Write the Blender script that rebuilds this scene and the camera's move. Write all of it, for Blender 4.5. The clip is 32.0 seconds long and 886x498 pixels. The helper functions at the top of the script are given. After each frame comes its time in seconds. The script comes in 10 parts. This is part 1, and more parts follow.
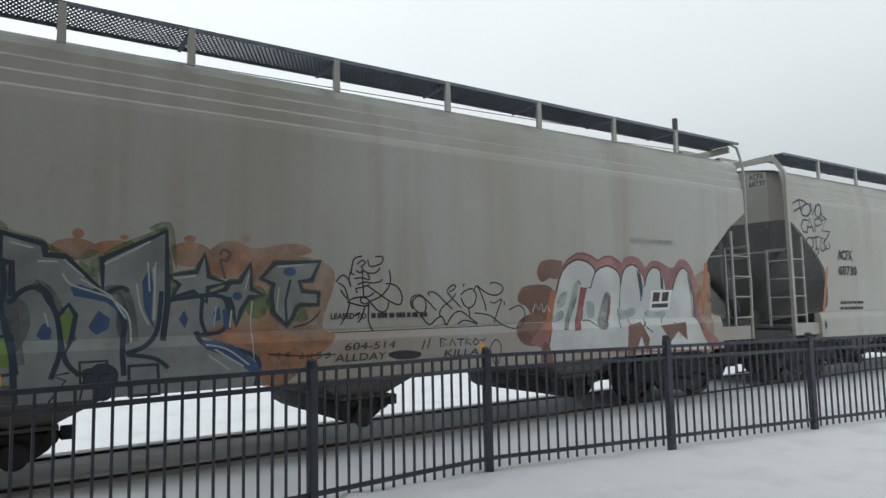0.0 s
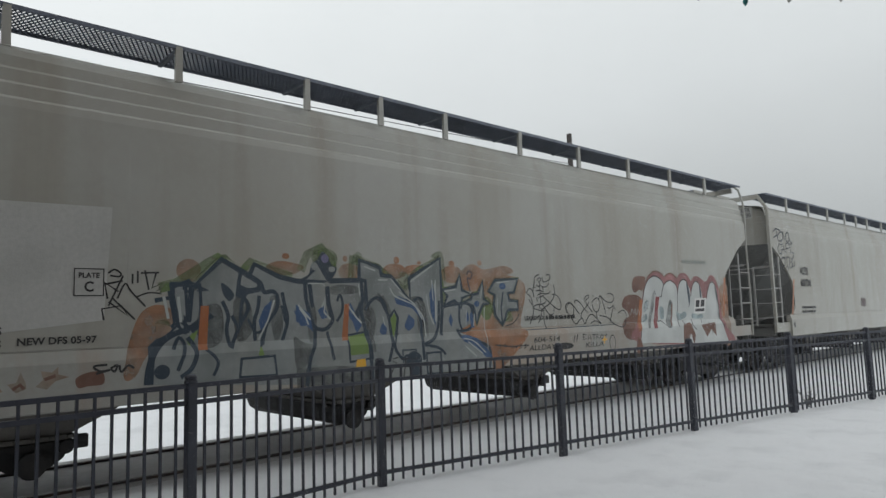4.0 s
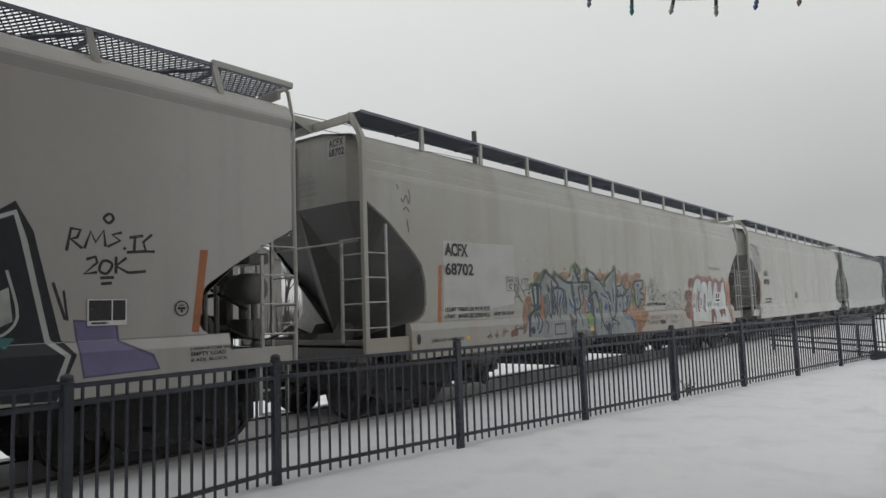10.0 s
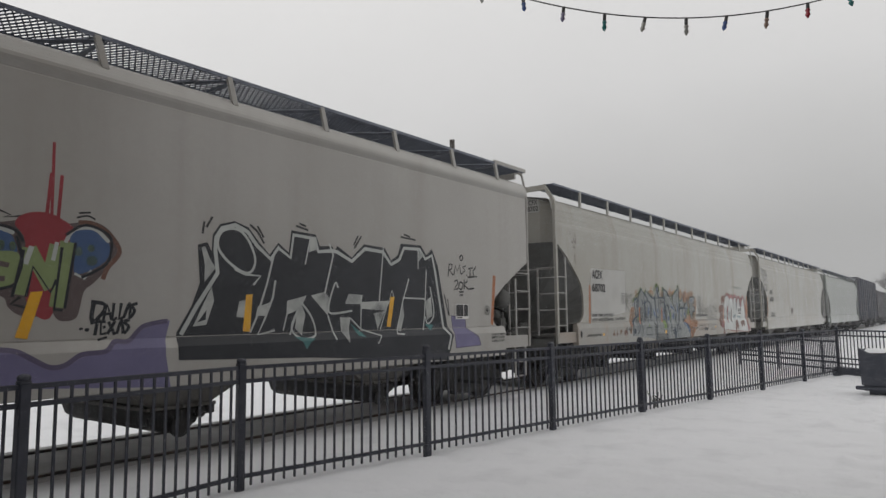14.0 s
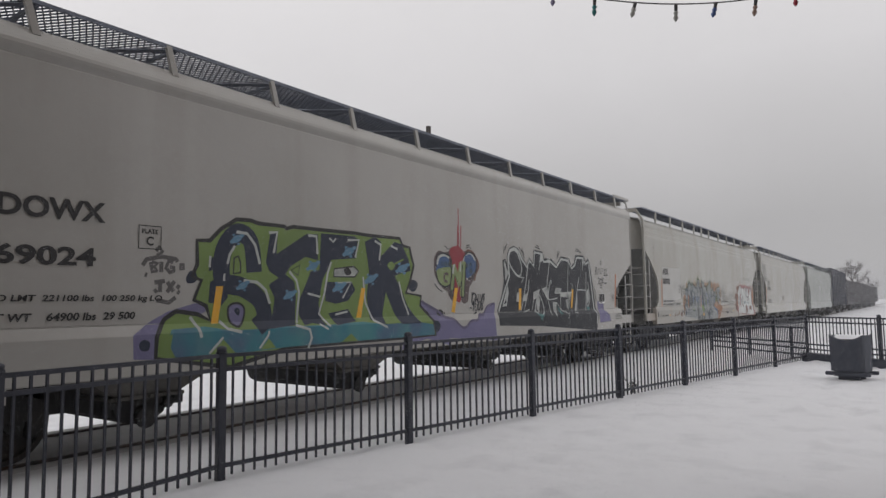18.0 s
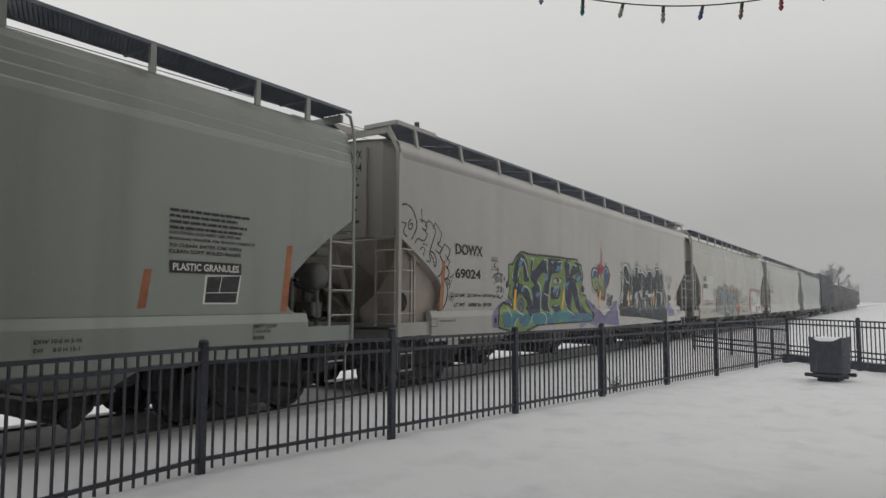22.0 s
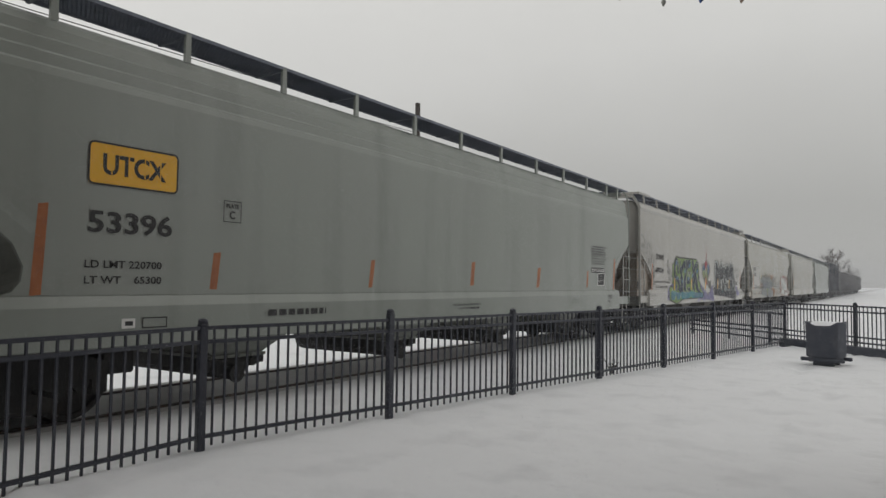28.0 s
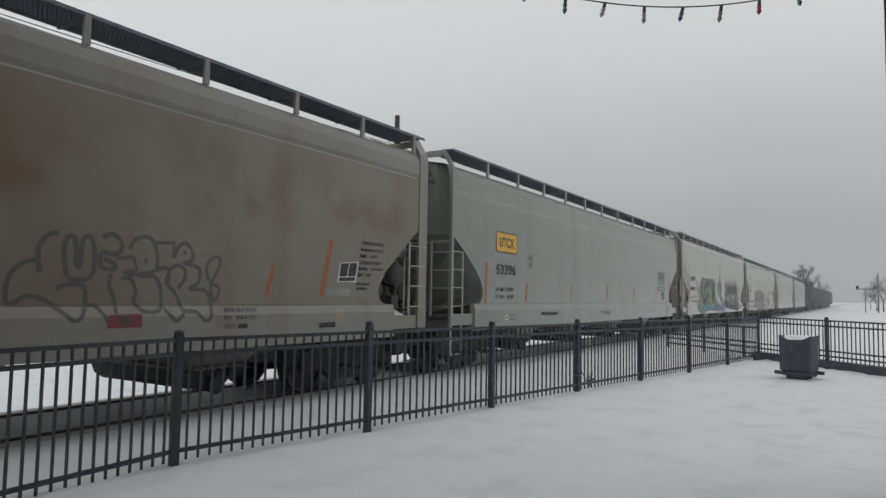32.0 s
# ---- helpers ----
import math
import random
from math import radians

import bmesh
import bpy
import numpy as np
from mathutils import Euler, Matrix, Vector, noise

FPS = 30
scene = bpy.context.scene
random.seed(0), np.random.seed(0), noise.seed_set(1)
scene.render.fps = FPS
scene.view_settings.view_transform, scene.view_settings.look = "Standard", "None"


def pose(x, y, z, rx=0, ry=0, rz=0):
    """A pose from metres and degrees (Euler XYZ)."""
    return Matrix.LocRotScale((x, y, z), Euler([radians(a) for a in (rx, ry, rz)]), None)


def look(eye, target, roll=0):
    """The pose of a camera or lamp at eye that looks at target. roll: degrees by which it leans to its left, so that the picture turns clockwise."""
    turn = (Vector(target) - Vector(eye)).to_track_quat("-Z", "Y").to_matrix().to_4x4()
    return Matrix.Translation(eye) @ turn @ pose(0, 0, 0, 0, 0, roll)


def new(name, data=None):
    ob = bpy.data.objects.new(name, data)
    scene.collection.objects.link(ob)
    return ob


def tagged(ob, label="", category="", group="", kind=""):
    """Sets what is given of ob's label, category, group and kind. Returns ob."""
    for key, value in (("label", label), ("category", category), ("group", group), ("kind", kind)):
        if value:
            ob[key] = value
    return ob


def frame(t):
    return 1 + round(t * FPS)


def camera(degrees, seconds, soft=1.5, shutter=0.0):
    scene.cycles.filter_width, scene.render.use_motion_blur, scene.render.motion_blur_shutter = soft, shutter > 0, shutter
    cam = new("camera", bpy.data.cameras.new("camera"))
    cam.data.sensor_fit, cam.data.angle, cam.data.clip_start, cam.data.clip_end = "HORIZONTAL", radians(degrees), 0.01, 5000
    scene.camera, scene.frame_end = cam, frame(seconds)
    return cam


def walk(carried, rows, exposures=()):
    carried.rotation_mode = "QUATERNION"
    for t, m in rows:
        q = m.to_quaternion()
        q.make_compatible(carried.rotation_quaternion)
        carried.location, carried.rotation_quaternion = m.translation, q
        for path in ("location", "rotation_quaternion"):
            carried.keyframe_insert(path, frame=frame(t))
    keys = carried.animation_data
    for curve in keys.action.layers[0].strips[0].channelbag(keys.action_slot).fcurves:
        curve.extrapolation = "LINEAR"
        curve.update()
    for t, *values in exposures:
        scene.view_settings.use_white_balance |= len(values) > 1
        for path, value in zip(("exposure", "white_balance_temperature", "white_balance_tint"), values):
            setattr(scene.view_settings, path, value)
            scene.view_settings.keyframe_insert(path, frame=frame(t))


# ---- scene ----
# The camera: hand-held at one spot, panning slowly along the train.
# Rows: seconds, x, y, yaw, pitch, lean.
EYE = 1.642
cam = camera(67.37, 32.0, 1.45)
PATH = [
    (0, 0.032, -0.169, 56.11, 5.36, -1.20), (0.5, 0.035, -0.151, 54.93, 4.83, -1.32), (1, 0.037, -0.146, 54.05, 4.78, -1.19), (1.5, 0.024, -0.135, 52.41, 4.55, -1.20),
    (2, 0.016, -0.122, 50.95, 4.49, -1.42), (2.5, -0.002, -0.101, 49.56, 4.70, -0.41), (3, -0.017, -0.064, 46.93, 7.97, -0.35), (3.5, -0.025, -0.038, 47.96, 7.21, -1.16),
    (5.5, -0.016, 0.002, 45.13, 3.84, -2.50), (6, -0.012, 0.012, 44.81, 4.09, -1.80), (6.5, -0.007, 0.021, 43.71, 4.19, -2.01), (7, -0.009, 0.020, 43.25, 4.80, -2.03),
    (7.5, -0.003, 0.024, 41.82, 5.63, -2.21), (8, 0.003, 0.025, 41.61, 5.60, -2.70), (8.5, 0.005, 0.029, 41.32, 5.29, -2.44), (9, 0.010, 0.035, 40.32, 4.70, -2.13),
    (9.5, 0.017, 0.030, 39.57, 5.18, -2.05), (10, 0.032, 0.023, 39.55, 5.28, -2.01), (10.5, 0.044, 0.023, 39.77, 5.42, -2.23), (11, 0.062, 0.026, 39.40, 4.79, -1.22),
    (11.5, 0.074, 0.034, 38.37, 4.82, -0.97), (12, 0.085, 0.040, 38.90, 4.25, -0.71), (12.5, 0.096, 0.045, 37.54, 5.86, -0.70), (13, 0.100, 0.044, 37.08, 5.90, -0.70),
    (13.5, 0.096, 0.048, 37.51, 5.87, -0.85), (14, 0.079, 0.049, 37.48, 5.88, -0.71), (14.5, 0.051, 0.048, 37.12, 5.79, -0.87), (16.5, 0.011, 0.025, 35.67, 4.74, -0.74),
    (17, -0.017, 0.025, 35.51, 4.78, -0.82), (17.5, -0.029, 0.028, 35.25, 4.94, -0.72), (18, -0.038, 0.035, 35.25, 4.75, -0.72), (18.5, -0.041, 0.035, 35.34, 4.36, -0.41),
    (19, -0.044, 0.033, 34.97, 3.97, -0.07), (19.5, -0.050, 0.037, 34.94, 3.90, 0.02), (20, -0.047, 0.038, 34.74, 3.88, -0.07), (20.5, -0.039, 0.040, 34.82, 3.78, 0.10),
    (21, -0.029, 0.045, 34.76, 3.81, 0.04), (21.5, -0.020, 0.042, 34.44, 4.03, 0.14), (22, -0.023, 0.042, 34.10, 4.45, 0.16), (22.5, -0.023, 0.036, 33.94, 4.31, 0.06),
    (23, -0.023, 0.035, 33.74, 3.99, 0.07), (23.5, -0.021, 0.042, 33.58, 3.85, 0.11), (24, -0.018, 0.040, 33.42, 4.07, 0.20), (24.5, -0.012, 0.041, 33.35, 4.00, 0.54),
    (25, -0.004, 0.040, 33.26, 3.79, 0.86), (25.5, 0.001, 0.038, 33.41, 3.63, 0.41), (27.5, 0.007, 0.027, 33.92, 3.12, 0.67), (28, 0.009, 0.032, 34.12, 2.87, 0.65),
    (28.5, 0.001, 0.033, 34.56, 2.96, 0.11), (29, -0.004, 0.033, 34.28, 2.64, 0.20), (29.5, -0.009, 0.031, 33.70, 2.70, 0.46), (30, 0.001, 0.036, 33.41, 2.58, 0.43),
    (30.5, -0.002, 0.035, 33.00, 3.20, 0.53), (31, -0.011, 0.027, 32.04, 3.41, 1.20), (31.5, -0.011, 0.028, 31.63, 3.81, 1.16), (32, -0.019, 0.023, 32.22, 3.96, 0.99),
]
walk(cam, [(t, pose(x, y, EYE, 90 + p, 0, w) @ pose(0, 0, 0, 0, 0, r)) for t, x, y, w, p, r in PATH],
     exposures=[(0, 0.53, 6200, 4), (2, 0.50, 6200, 4), (3.5, 0.36, 6300, 5), (6, 0.29, 6400, 6), (9, 0.25, 6500, 7), (13, 0.18, 6650, 9), (18, 0.18, 6600, 13), (20, 0.15, 6700, 10), (25, 0.08, 6700, 8), (28, 0.08, 6750, 8), (32, 0.08, 6450, 7)])

# The train's way along the track: seconds, metres.
TRAIN = [
    (0, -5.19), (0.5, -4.56), (1, -3.93), (1.5, -3.33), (2, -2.69), (2.5, -2.01), (3, -1.36), (3.5, -0.71),
    (5.5, 1.83), (6, 2.56), (6.5, 3.33), (7, 4.09), (7.5, 4.87), (8, 5.64), (8.5, 6.40), (9, 7.19),
    (9.5, 7.98), (10, 8.77), (10.5, 9.60), (11, 10.46), (11.5, 11.29), (12, 12.15), (12.5, 13.01), (13, 13.85),
    (13.5, 14.70), (14, 15.58), (14.5, 16.51), (16.5, 20.28), (17, 21.20), (17.5, 22.19), (18, 23.20), (18.5, 24.17),
    (19, 25.17), (19.5, 26.19), (20, 27.21), (20.5, 28.25), (21, 29.30), (21.5, 30.36), (22, 31.42), (22.5, 32.47),
    (23, 33.53), (23.5, 34.60), (24, 35.69), (24.5, 36.80), (25, 37.97), (25.5, 39.16), (27.5, 43.57), (28, 44.74),
    (28.5, 45.94), (29, 47.14), (29.5, 48.34), (30, 49.56), (30.5, 50.78), (31, 52.07), (31.5, 53.31), (32, 54.53),
]
SIDE = -7.09          # the plane of the cars' sides
HALF = 1.60           # half the width of a car
MID = SIDE - HALF     # the middle of the track
RAIL_NEAR, RAIL_FAR = MID + 0.7525, MID - 0.7525

# ---- light ----
world = bpy.data.worlds.new("overcast")
scene.world = world
world.use_nodes = True
wn, wl = world.node_tree.nodes, world.node_tree.links
wn.clear()
w_out, w_bg = wn.new("ShaderNodeOutputWorld"), wn.new("ShaderNodeBackground")
w_sky = wn.new("ShaderNodeTexSky")
w_sky.sky_type, w_sky.sun_disc = "NISHITA", False
w_sky.sun_elevation, w_sky.sun_rotation = radians(43), radians(51)
w_grey = wn.new("ShaderNodeHueSaturation")
w_grey.inputs["Saturation"].default_value = 0.05
w_mix = wn.new("ShaderNodeMix")
w_mix.data_type = "RGBA"
w_mix.inputs["Factor"].default_value = 0.93
# an even layer of cloud over the clear sky, a little brighter overhead
w_geo, w_sep, w_ramp = wn.new("ShaderNodeTexCoord"), wn.new("ShaderNodeSeparateXYZ"), wn.new("ShaderNodeValToRGB")
w_noise = wn.new("ShaderNodeTexNoise")
w_noise.inputs["Scale"].default_value, w_noise.inputs["Detail"].default_value = 1.6, 3
w_add = wn.new("ShaderNodeMath")
w_add.operation, w_add.inputs[1].default_value = "MULTIPLY_ADD", 0.22
wl.new(w_geo.outputs["Generated"], w_sep.inputs[0])
wl.new(w_geo.outputs["Generated"], w_noise.inputs["Vector"])
wl.new(w_noise.outputs[0], w_add.inputs[0])
wl.new(w_sep.outputs["Z"], w_add.inputs[2])
# the cloud is thicker, and so greyer, down the line
w_tilt = wn.new("ShaderNodeMath")
w_tilt.operation, w_tilt.inputs[1].default_value = "MULTIPLY_ADD", -0.37
w_lift = wn.new("ShaderNodeMath")
w_lift.operation, w_lift.inputs[1].default_value = "ADD", 0.18
wl.new(w_sep.outputs["Y"], w_tilt.inputs[0])
wl.new(w_add.outputs[0], w_tilt.inputs[2])
wl.new(w_tilt.outputs[0], w_lift.inputs[0])
wl.new(w_lift.outputs[0], w_ramp.inputs[0])
w_ramp.color_ramp.elements[0].position, w_ramp.color_ramp.elements[0].color = 0.04, (3.6, 3.65, 3.7, 1)
w_ramp.color_ramp.elements[1].position, w_ramp.color_ramp.elements[1].color = 0.64, (7.4, 7.42, 7.5, 1)
w_ramp.color_ramp.elements.new(0.30).color = (5.7, 5.75, 5.85, 1)
wl.new(w_sky.outputs[0], w_grey.inputs["Color"])
wl.new(w_grey.outputs[0], w_mix.inputs["A"])
wl.new(w_ramp.outputs[0], w_mix.inputs["B"])
wl.new(w_mix.outputs["Result"], w_bg.inputs["Color"])
w_bg.inputs["Strength"].default_value = 0.1
wl.new(w_bg.outputs[0], w_out.inputs[0])

sun = new("sun", bpy.data.lights.new("sun", "SUN"))
sun.data.energy, sun.data.angle, sun.data.color = 0.15, radians(40), (1.0, 0.97, 0.93)
sun.matrix_world = look((0, 0, 0), (-0.62, -0.50, -0.75))


# ---- materials ----
def material(name, color, rough=0.6, metal=0.0, spots=None, spot_scale=3.0, spot_lo=0.45, spot_hi=0.7,
             streak=None, streak_amount=0.5, grain=25.0, grain_amount=0.12, bump=0.1, bump_scale=60.0, stretch=(1, 1, 1), random_amount=0.0, glow=0.0):
    """Paint or other plain stuff with blotches, streaks that run down, grain and fine relief."""
    m = bpy.data.materials.new(name)
    m.use_nodes = True
    n, l = m.node_tree.nodes, m.node_tree.links
    b = n["Principled BSDF"]
    b.inputs["Roughness"].default_value, b.inputs["Metallic"].default_value = rough, metal
    co = n.new("ShaderNodeTexCoord")
    base = n.new("ShaderNodeRGB")
    base.outputs[0].default_value = (*color, 1)
    last = base.outputs[0]

    def mixed(a, other, factor, blend="MIX"):
        x = n.new("ShaderNodeMix")
        x.data_type, x.blend_type = "RGBA", blend
        l.new(a, x.inputs["A"])
        if isinstance(other, tuple):
            x.inputs["B"].default_value = (*other, 1)
        else:
            l.new(other, x.inputs["B"])
        if isinstance(factor, float):
            x.inputs["Factor"].default_value = factor
        else:
            l.new(factor, x.inputs["Factor"])
        return x.outputs["Result"]

    def cloud(scale, lo, hi, stretched=(1, 1, 1), detail=5.0, amount=1.0):
        mp = n.new("ShaderNodeMapping")
        mp.inputs["Scale"].default_value = stretched
        l.new(co.outputs["Object"], mp.inputs["Vector"])
        t = n.new("ShaderNodeTexNoise")
        t.inputs["Scale"].default_value, t.inputs["Detail"].default_value = scale, detail
        l.new(mp.outputs[0], t.inputs["Vector"])
        r = n.new("ShaderNodeMapRange")
        r.inputs[1].default_value, r.inputs[2].default_value, r.inputs[4].default_value = lo, hi, amount
        l.new(t.outputs[0], r.inputs[0])
        return r.outputs[0]

    if spots:
        last = mixed(last, spots, cloud(spot_scale, spot_lo, spot_hi, stretch))
    if streak:
        last = mixed(last, streak, cloud(1.0, 0.48, 0.75, (2.2, 2.2, 0.12), 6.0, streak_amount))
    if grain_amount:
        dark = tuple(c * 0.55 for c in color)
        last = mixed(last, dark, cloud(grain, 0.35, 0.75, (1, 1, 1), 4.0, grain_amount * 2))
    if random_amount:
        info = n.new("ShaderNodeObjectInfo")
        hsv = n.new("ShaderNodeHueSaturation")
        r = n.new("ShaderNodeMapRange")
        r.inputs[3].default_value, r.inputs[4].default_value = 1 - random_amount, 1 + random_amount
        l.new(info.outputs["Random"], r.inputs[0])
        l.new(r.outputs[0], hsv.inputs["Value"])
        l.new(last, hsv.inputs["Color"])
        last = hsv.outputs[0]
    l.new(last, b.inputs["Base Color"])
    if bump:
        t = n.new("ShaderNodeTexNoise")
        t.inputs["Scale"].default_value, t.inputs["Detail"].default_value = bump_scale, 4
        l.new(co.outputs["Object"], t.inputs["Vector"])
        bp = n.new("ShaderNodeBump")
        bp.inputs["Strength"].default_value, bp.inputs["Distance"].default_value = bump, 0.02
        l.new(t.outputs[0], bp.inputs["Height"])
        l.new(bp.outputs[0], b.inputs["Normal"])
    return m


M = {}
M["snow"] = material("snow", (0.77, 0.78, 0.80), 0.75, spots=(0.65, 0.66, 0.68), spot_scale=1.6, spot_lo=0.52, spot_hi=0.8, grain=0.9, grain_amount=0.03, bump=0.8, bump_scale=5)
M["slush"] = material("slush", (0.58, 0.58, 0.59), 0.7, spots=(0.46, 0.46, 0.46), spot_scale=0.9, grain=9, grain_amount=0.15, bump=0.6, bump_scale=14)
M["rail"] = material("rail_steel", (0.055, 0.05, 0.05), 0.45, 0.7, spots=(0.10, 0.06, 0.04), spot_scale=6)
M["grey_a"] = material("aged_grey_paint", (0.405, 0.405, 0.375), 0.26, spots=(0.36, 0.35, 0.31), spot_scale=0.35, streak=(0.28, 0.25, 0.20), streak_amount=0.55, grain=14, grain_amount=0.05, bump=0.05, bump_scale=4)
M["grey_d"] = material("warm_light_grey_paint", (0.415, 0.407, 0.382), 0.26, spots=(0.372, 0.364, 0.34), spot_scale=0.3, streak=(0.29, 0.27, 0.24), streak_amount=0.35, grain=14, grain_amount=0.04, bump=0.04, bump_scale=3)
M["grey_u"] = material("green_grey_paint", (0.285, 0.31, 0.285), 0.24, spots=(0.28, 0.30, 0.28), spot_scale=0.35, streak=(0.20, 0.215, 0.20), streak_amount=0.5, grain=14, grain_amount=0.04, bump=0.04, bump_scale=3)
M["rusty"] = material("rust_stained_tan_paint", (0.242, 0.225, 0.185), 0.4, spots=(0.176, 0.142, 0.092), spot_scale=0.5, spot_lo=0.46, spot_hi=0.8, streak=(0.178, 0.130, 0.078), streak_amount=0.42, grain=12, grain_amount=0.1, bump=0.07, bump_scale=5)
M["grey_r"] = material("plain_grey_paint", (0.27, 0.27, 0.25), 0.4, spots=(0.25, 0.24, 0.21), spot_scale=0.6, streak=(0.20, 0.16, 0.12), streak_amount=0.5, grain=12, grain_amount=0.08)


def rust_band(m):
    """Old rust that has bled out along one height of the side in blotches."""
    n, l = m.node_tree.nodes, m.node_tree.links
    b = n["Principled BSDF"]
    last = b.inputs["Base Color"].links[0].from_socket
    co, sep, mp, noi = n.new("ShaderNodeTexCoord"), n.new("ShaderNodeSeparateXYZ"), n.new("ShaderNodeMapping"), n.new("ShaderNodeTexNoise")
    l.new(co.outputs["Object"], sep.inputs[0])
    l.new(co.outputs["Object"], mp.inputs["Vector"])
    mp.inputs["Scale"].default_value = (1, 0.9, 0.9)
    noi.inputs["Scale"].default_value, noi.inputs["Detail"].default_value = 1.4, 6
    l.new(mp.outputs[0], noi.inputs["Vector"])
    ramp, thr, mul, mix = n.new("ShaderNodeValToRGB"), n.new("ShaderNodeMapRange"), n.new("ShaderNodeMath"), n.new("ShaderNodeMix")
    ramp.color_ramp.elements[0].position, ramp.color_ramp.elements[0].color = 0.60, (0, 0, 0, 1)
    ramp.color_ramp.elements[1].position, ramp.color_ramp.elements[1].color = 0.92, (0.25, 0.25, 0.25, 1)
    ramp.color_ramp.elements.new(0.70).color = (1, 1, 1, 1)
    scale = n.new("ShaderNodeMath")
    scale.operation, scale.inputs[1].default_value = "MULTIPLY", 0.25
    l.new(sep.outputs["Z"], scale.inputs[0])
    l.new(scale.outputs[0], ramp.inputs[0])
    thr.inputs[1].default_value, thr.inputs[2].default_value, thr.inputs[4].default_value = 0.48, 0.72, 0.85
    l.new(noi.outputs[0], thr.inputs[0])
    mul.operation = "MULTIPLY"
    l.new(ramp.outputs[0], mul.inputs[0])
    l.new(thr.outputs[0], mul.inputs[1])
    mix.data_type = "RGBA"
    l.new(mul.outputs[0], mix.inputs["Factor"])
    l.new(last, mix.inputs["A"])
    mix.inputs["B"].default_value = (0.15, 0.085, 0.045, 1)
    l.new(mix.outputs["Result"], b.inputs["Base Color"])


rust_band(M["rusty"])
# one dark blotched tone for the chutes of cars a, d and r
M["dark_chute"] = material("dark_chute_steel", (0.115, 0.11, 0.10), 0.7, spots=(0.07, 0.066, 0.06), spot_scale=1.4, streak=(0.16, 0.15, 0.135), streak_amount=0.4, grain_amount=0.15)
# body green-grey darkened for grime and for shade in chutes and recesses
M["grime_shade_u"] = material("green_grey_chute", (0.20, 0.212, 0.195), 0.6, spots=(0.12, 0.12, 0.11), spot_scale=1.0, streak=(0.09, 0.085, 0.08), streak_amount=0.5, grain_amount=0.12)
M["peach_sill"] = material("stained_sill_paint", (0.35, 0.285, 0.225), 0.4, spots=(0.34, 0.34, 0.315), spot_scale=0.5, spot_lo=0.36, spot_hi=0.56, streak=(0.34, 0.21, 0.13), streak_amount=0.5, grain=14, grain_amount=0.08)
# soot, with the overhang's shade put into the colour on slope sheets
M["soot_shade"] = material("sooty_shaded_steel", (0.13, 0.135, 0.128), 0.6, spots=(0.12, 0.12, 0.11), spot_scale=1.2, streak=(0.10, 0.09, 0.08), streak_amount=0.5, grain_amount=0.1)
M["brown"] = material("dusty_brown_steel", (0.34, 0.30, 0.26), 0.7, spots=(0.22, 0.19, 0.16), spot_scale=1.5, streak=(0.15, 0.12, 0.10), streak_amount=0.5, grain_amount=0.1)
M["ladder"] = material("galvanised_bar", (0.40, 0.40, 0.385), 0.5, 0.2, spots=(0.28, 0.26, 0.24), spot_scale=5)
M["under"] = material("dark_underframe", (0.019, 0.020, 0.021), 0.8, spots=(0.030, 0.027, 0.025), spot_scale=3, grain_amount=0.2, bump=0.3)
M["wheel"] = material("wheel_steel", (0.020, 0.019, 0.019), 0.7, 0.2, spots=(0.045, 0.036, 0.03), spot_scale=4, grain_amount=0.2)
M["grate"] = material("blue_grey_grating", (0.17, 0.19, 0.235), 0.6, 0.3, spots=(0.12, 0.135, 0.17), spot_scale=3)
M["fence"] = material("blue_black_powder_coat", (0.034, 0.038, 0.053), 0.45, spots=(0.050, 0.055, 0.074), spot_scale=5, grain_amount=0.1, bump=0.05)
M["letter"] = material("dark_lettering_paint", (0.030, 0.030, 0.032), 0.6, grain=40, grain_amount=0.2)
M["patch"] = material("pale_patch_paint", (0.47, 0.47, 0.45), 0.5, spots=(0.42, 0.42, 0.40), spot_scale=2)
M["orange"] = material("orange_reflector_tape", (0.38, 0.135, 0.05), 0.45, spots=(0.29, 0.10, 0.04), spot_scale=6, grain_amount=0.15)
M["amber"] = material("yellow_reflector_tape", (0.78, 0.42, 0.03), 0.4, spots=(0.66, 0.34, 0.03), spot_scale=6)
M["badge"] = material("yellow_badge", (0.80, 0.44, 0.04), 0.45, spots=(0.72, 0.38, 0.04), spot_scale=4)
M["white"] = material("white_label", (0.72, 0.72, 0.70), 0.5, spots=(0.64, 0.64, 0.62), spot_scale=8)
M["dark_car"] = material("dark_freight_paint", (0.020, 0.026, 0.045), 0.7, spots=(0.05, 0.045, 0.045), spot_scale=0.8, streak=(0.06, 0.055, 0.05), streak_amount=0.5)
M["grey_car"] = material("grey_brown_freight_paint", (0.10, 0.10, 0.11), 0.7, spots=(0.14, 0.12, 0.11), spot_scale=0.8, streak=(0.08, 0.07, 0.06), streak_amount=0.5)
M["bark"] = material("bark", (0.075, 0.065, 0.06), 0.9, spots=(0.045, 0.04, 0.037), spot_scale=8)
M["stone"] = material("dark_cast_block", (0.055, 0.062, 0.082), 0.7, spots=(0.075, 0.08, 0.10), spot_scale=4, grain_amount=0.2)
M["cord"] = material("grey_cord", (0.10, 0.10, 0.10), 0.7)
M["tan_wall"] = material("tan_wall", (0.40, 0.34, 0.25), 0.8, spots=(0.33, 0.28, 0.21), spot_scale=1)
M["shed_wall"] = material("ribbed_brown_metal", (0.20, 0.185, 0.17), 0.6, spots=(0.16, 0.15, 0.14), spot_scale=0.6, streak=(0.14, 0.12, 0.10), streak_amount=0.4)
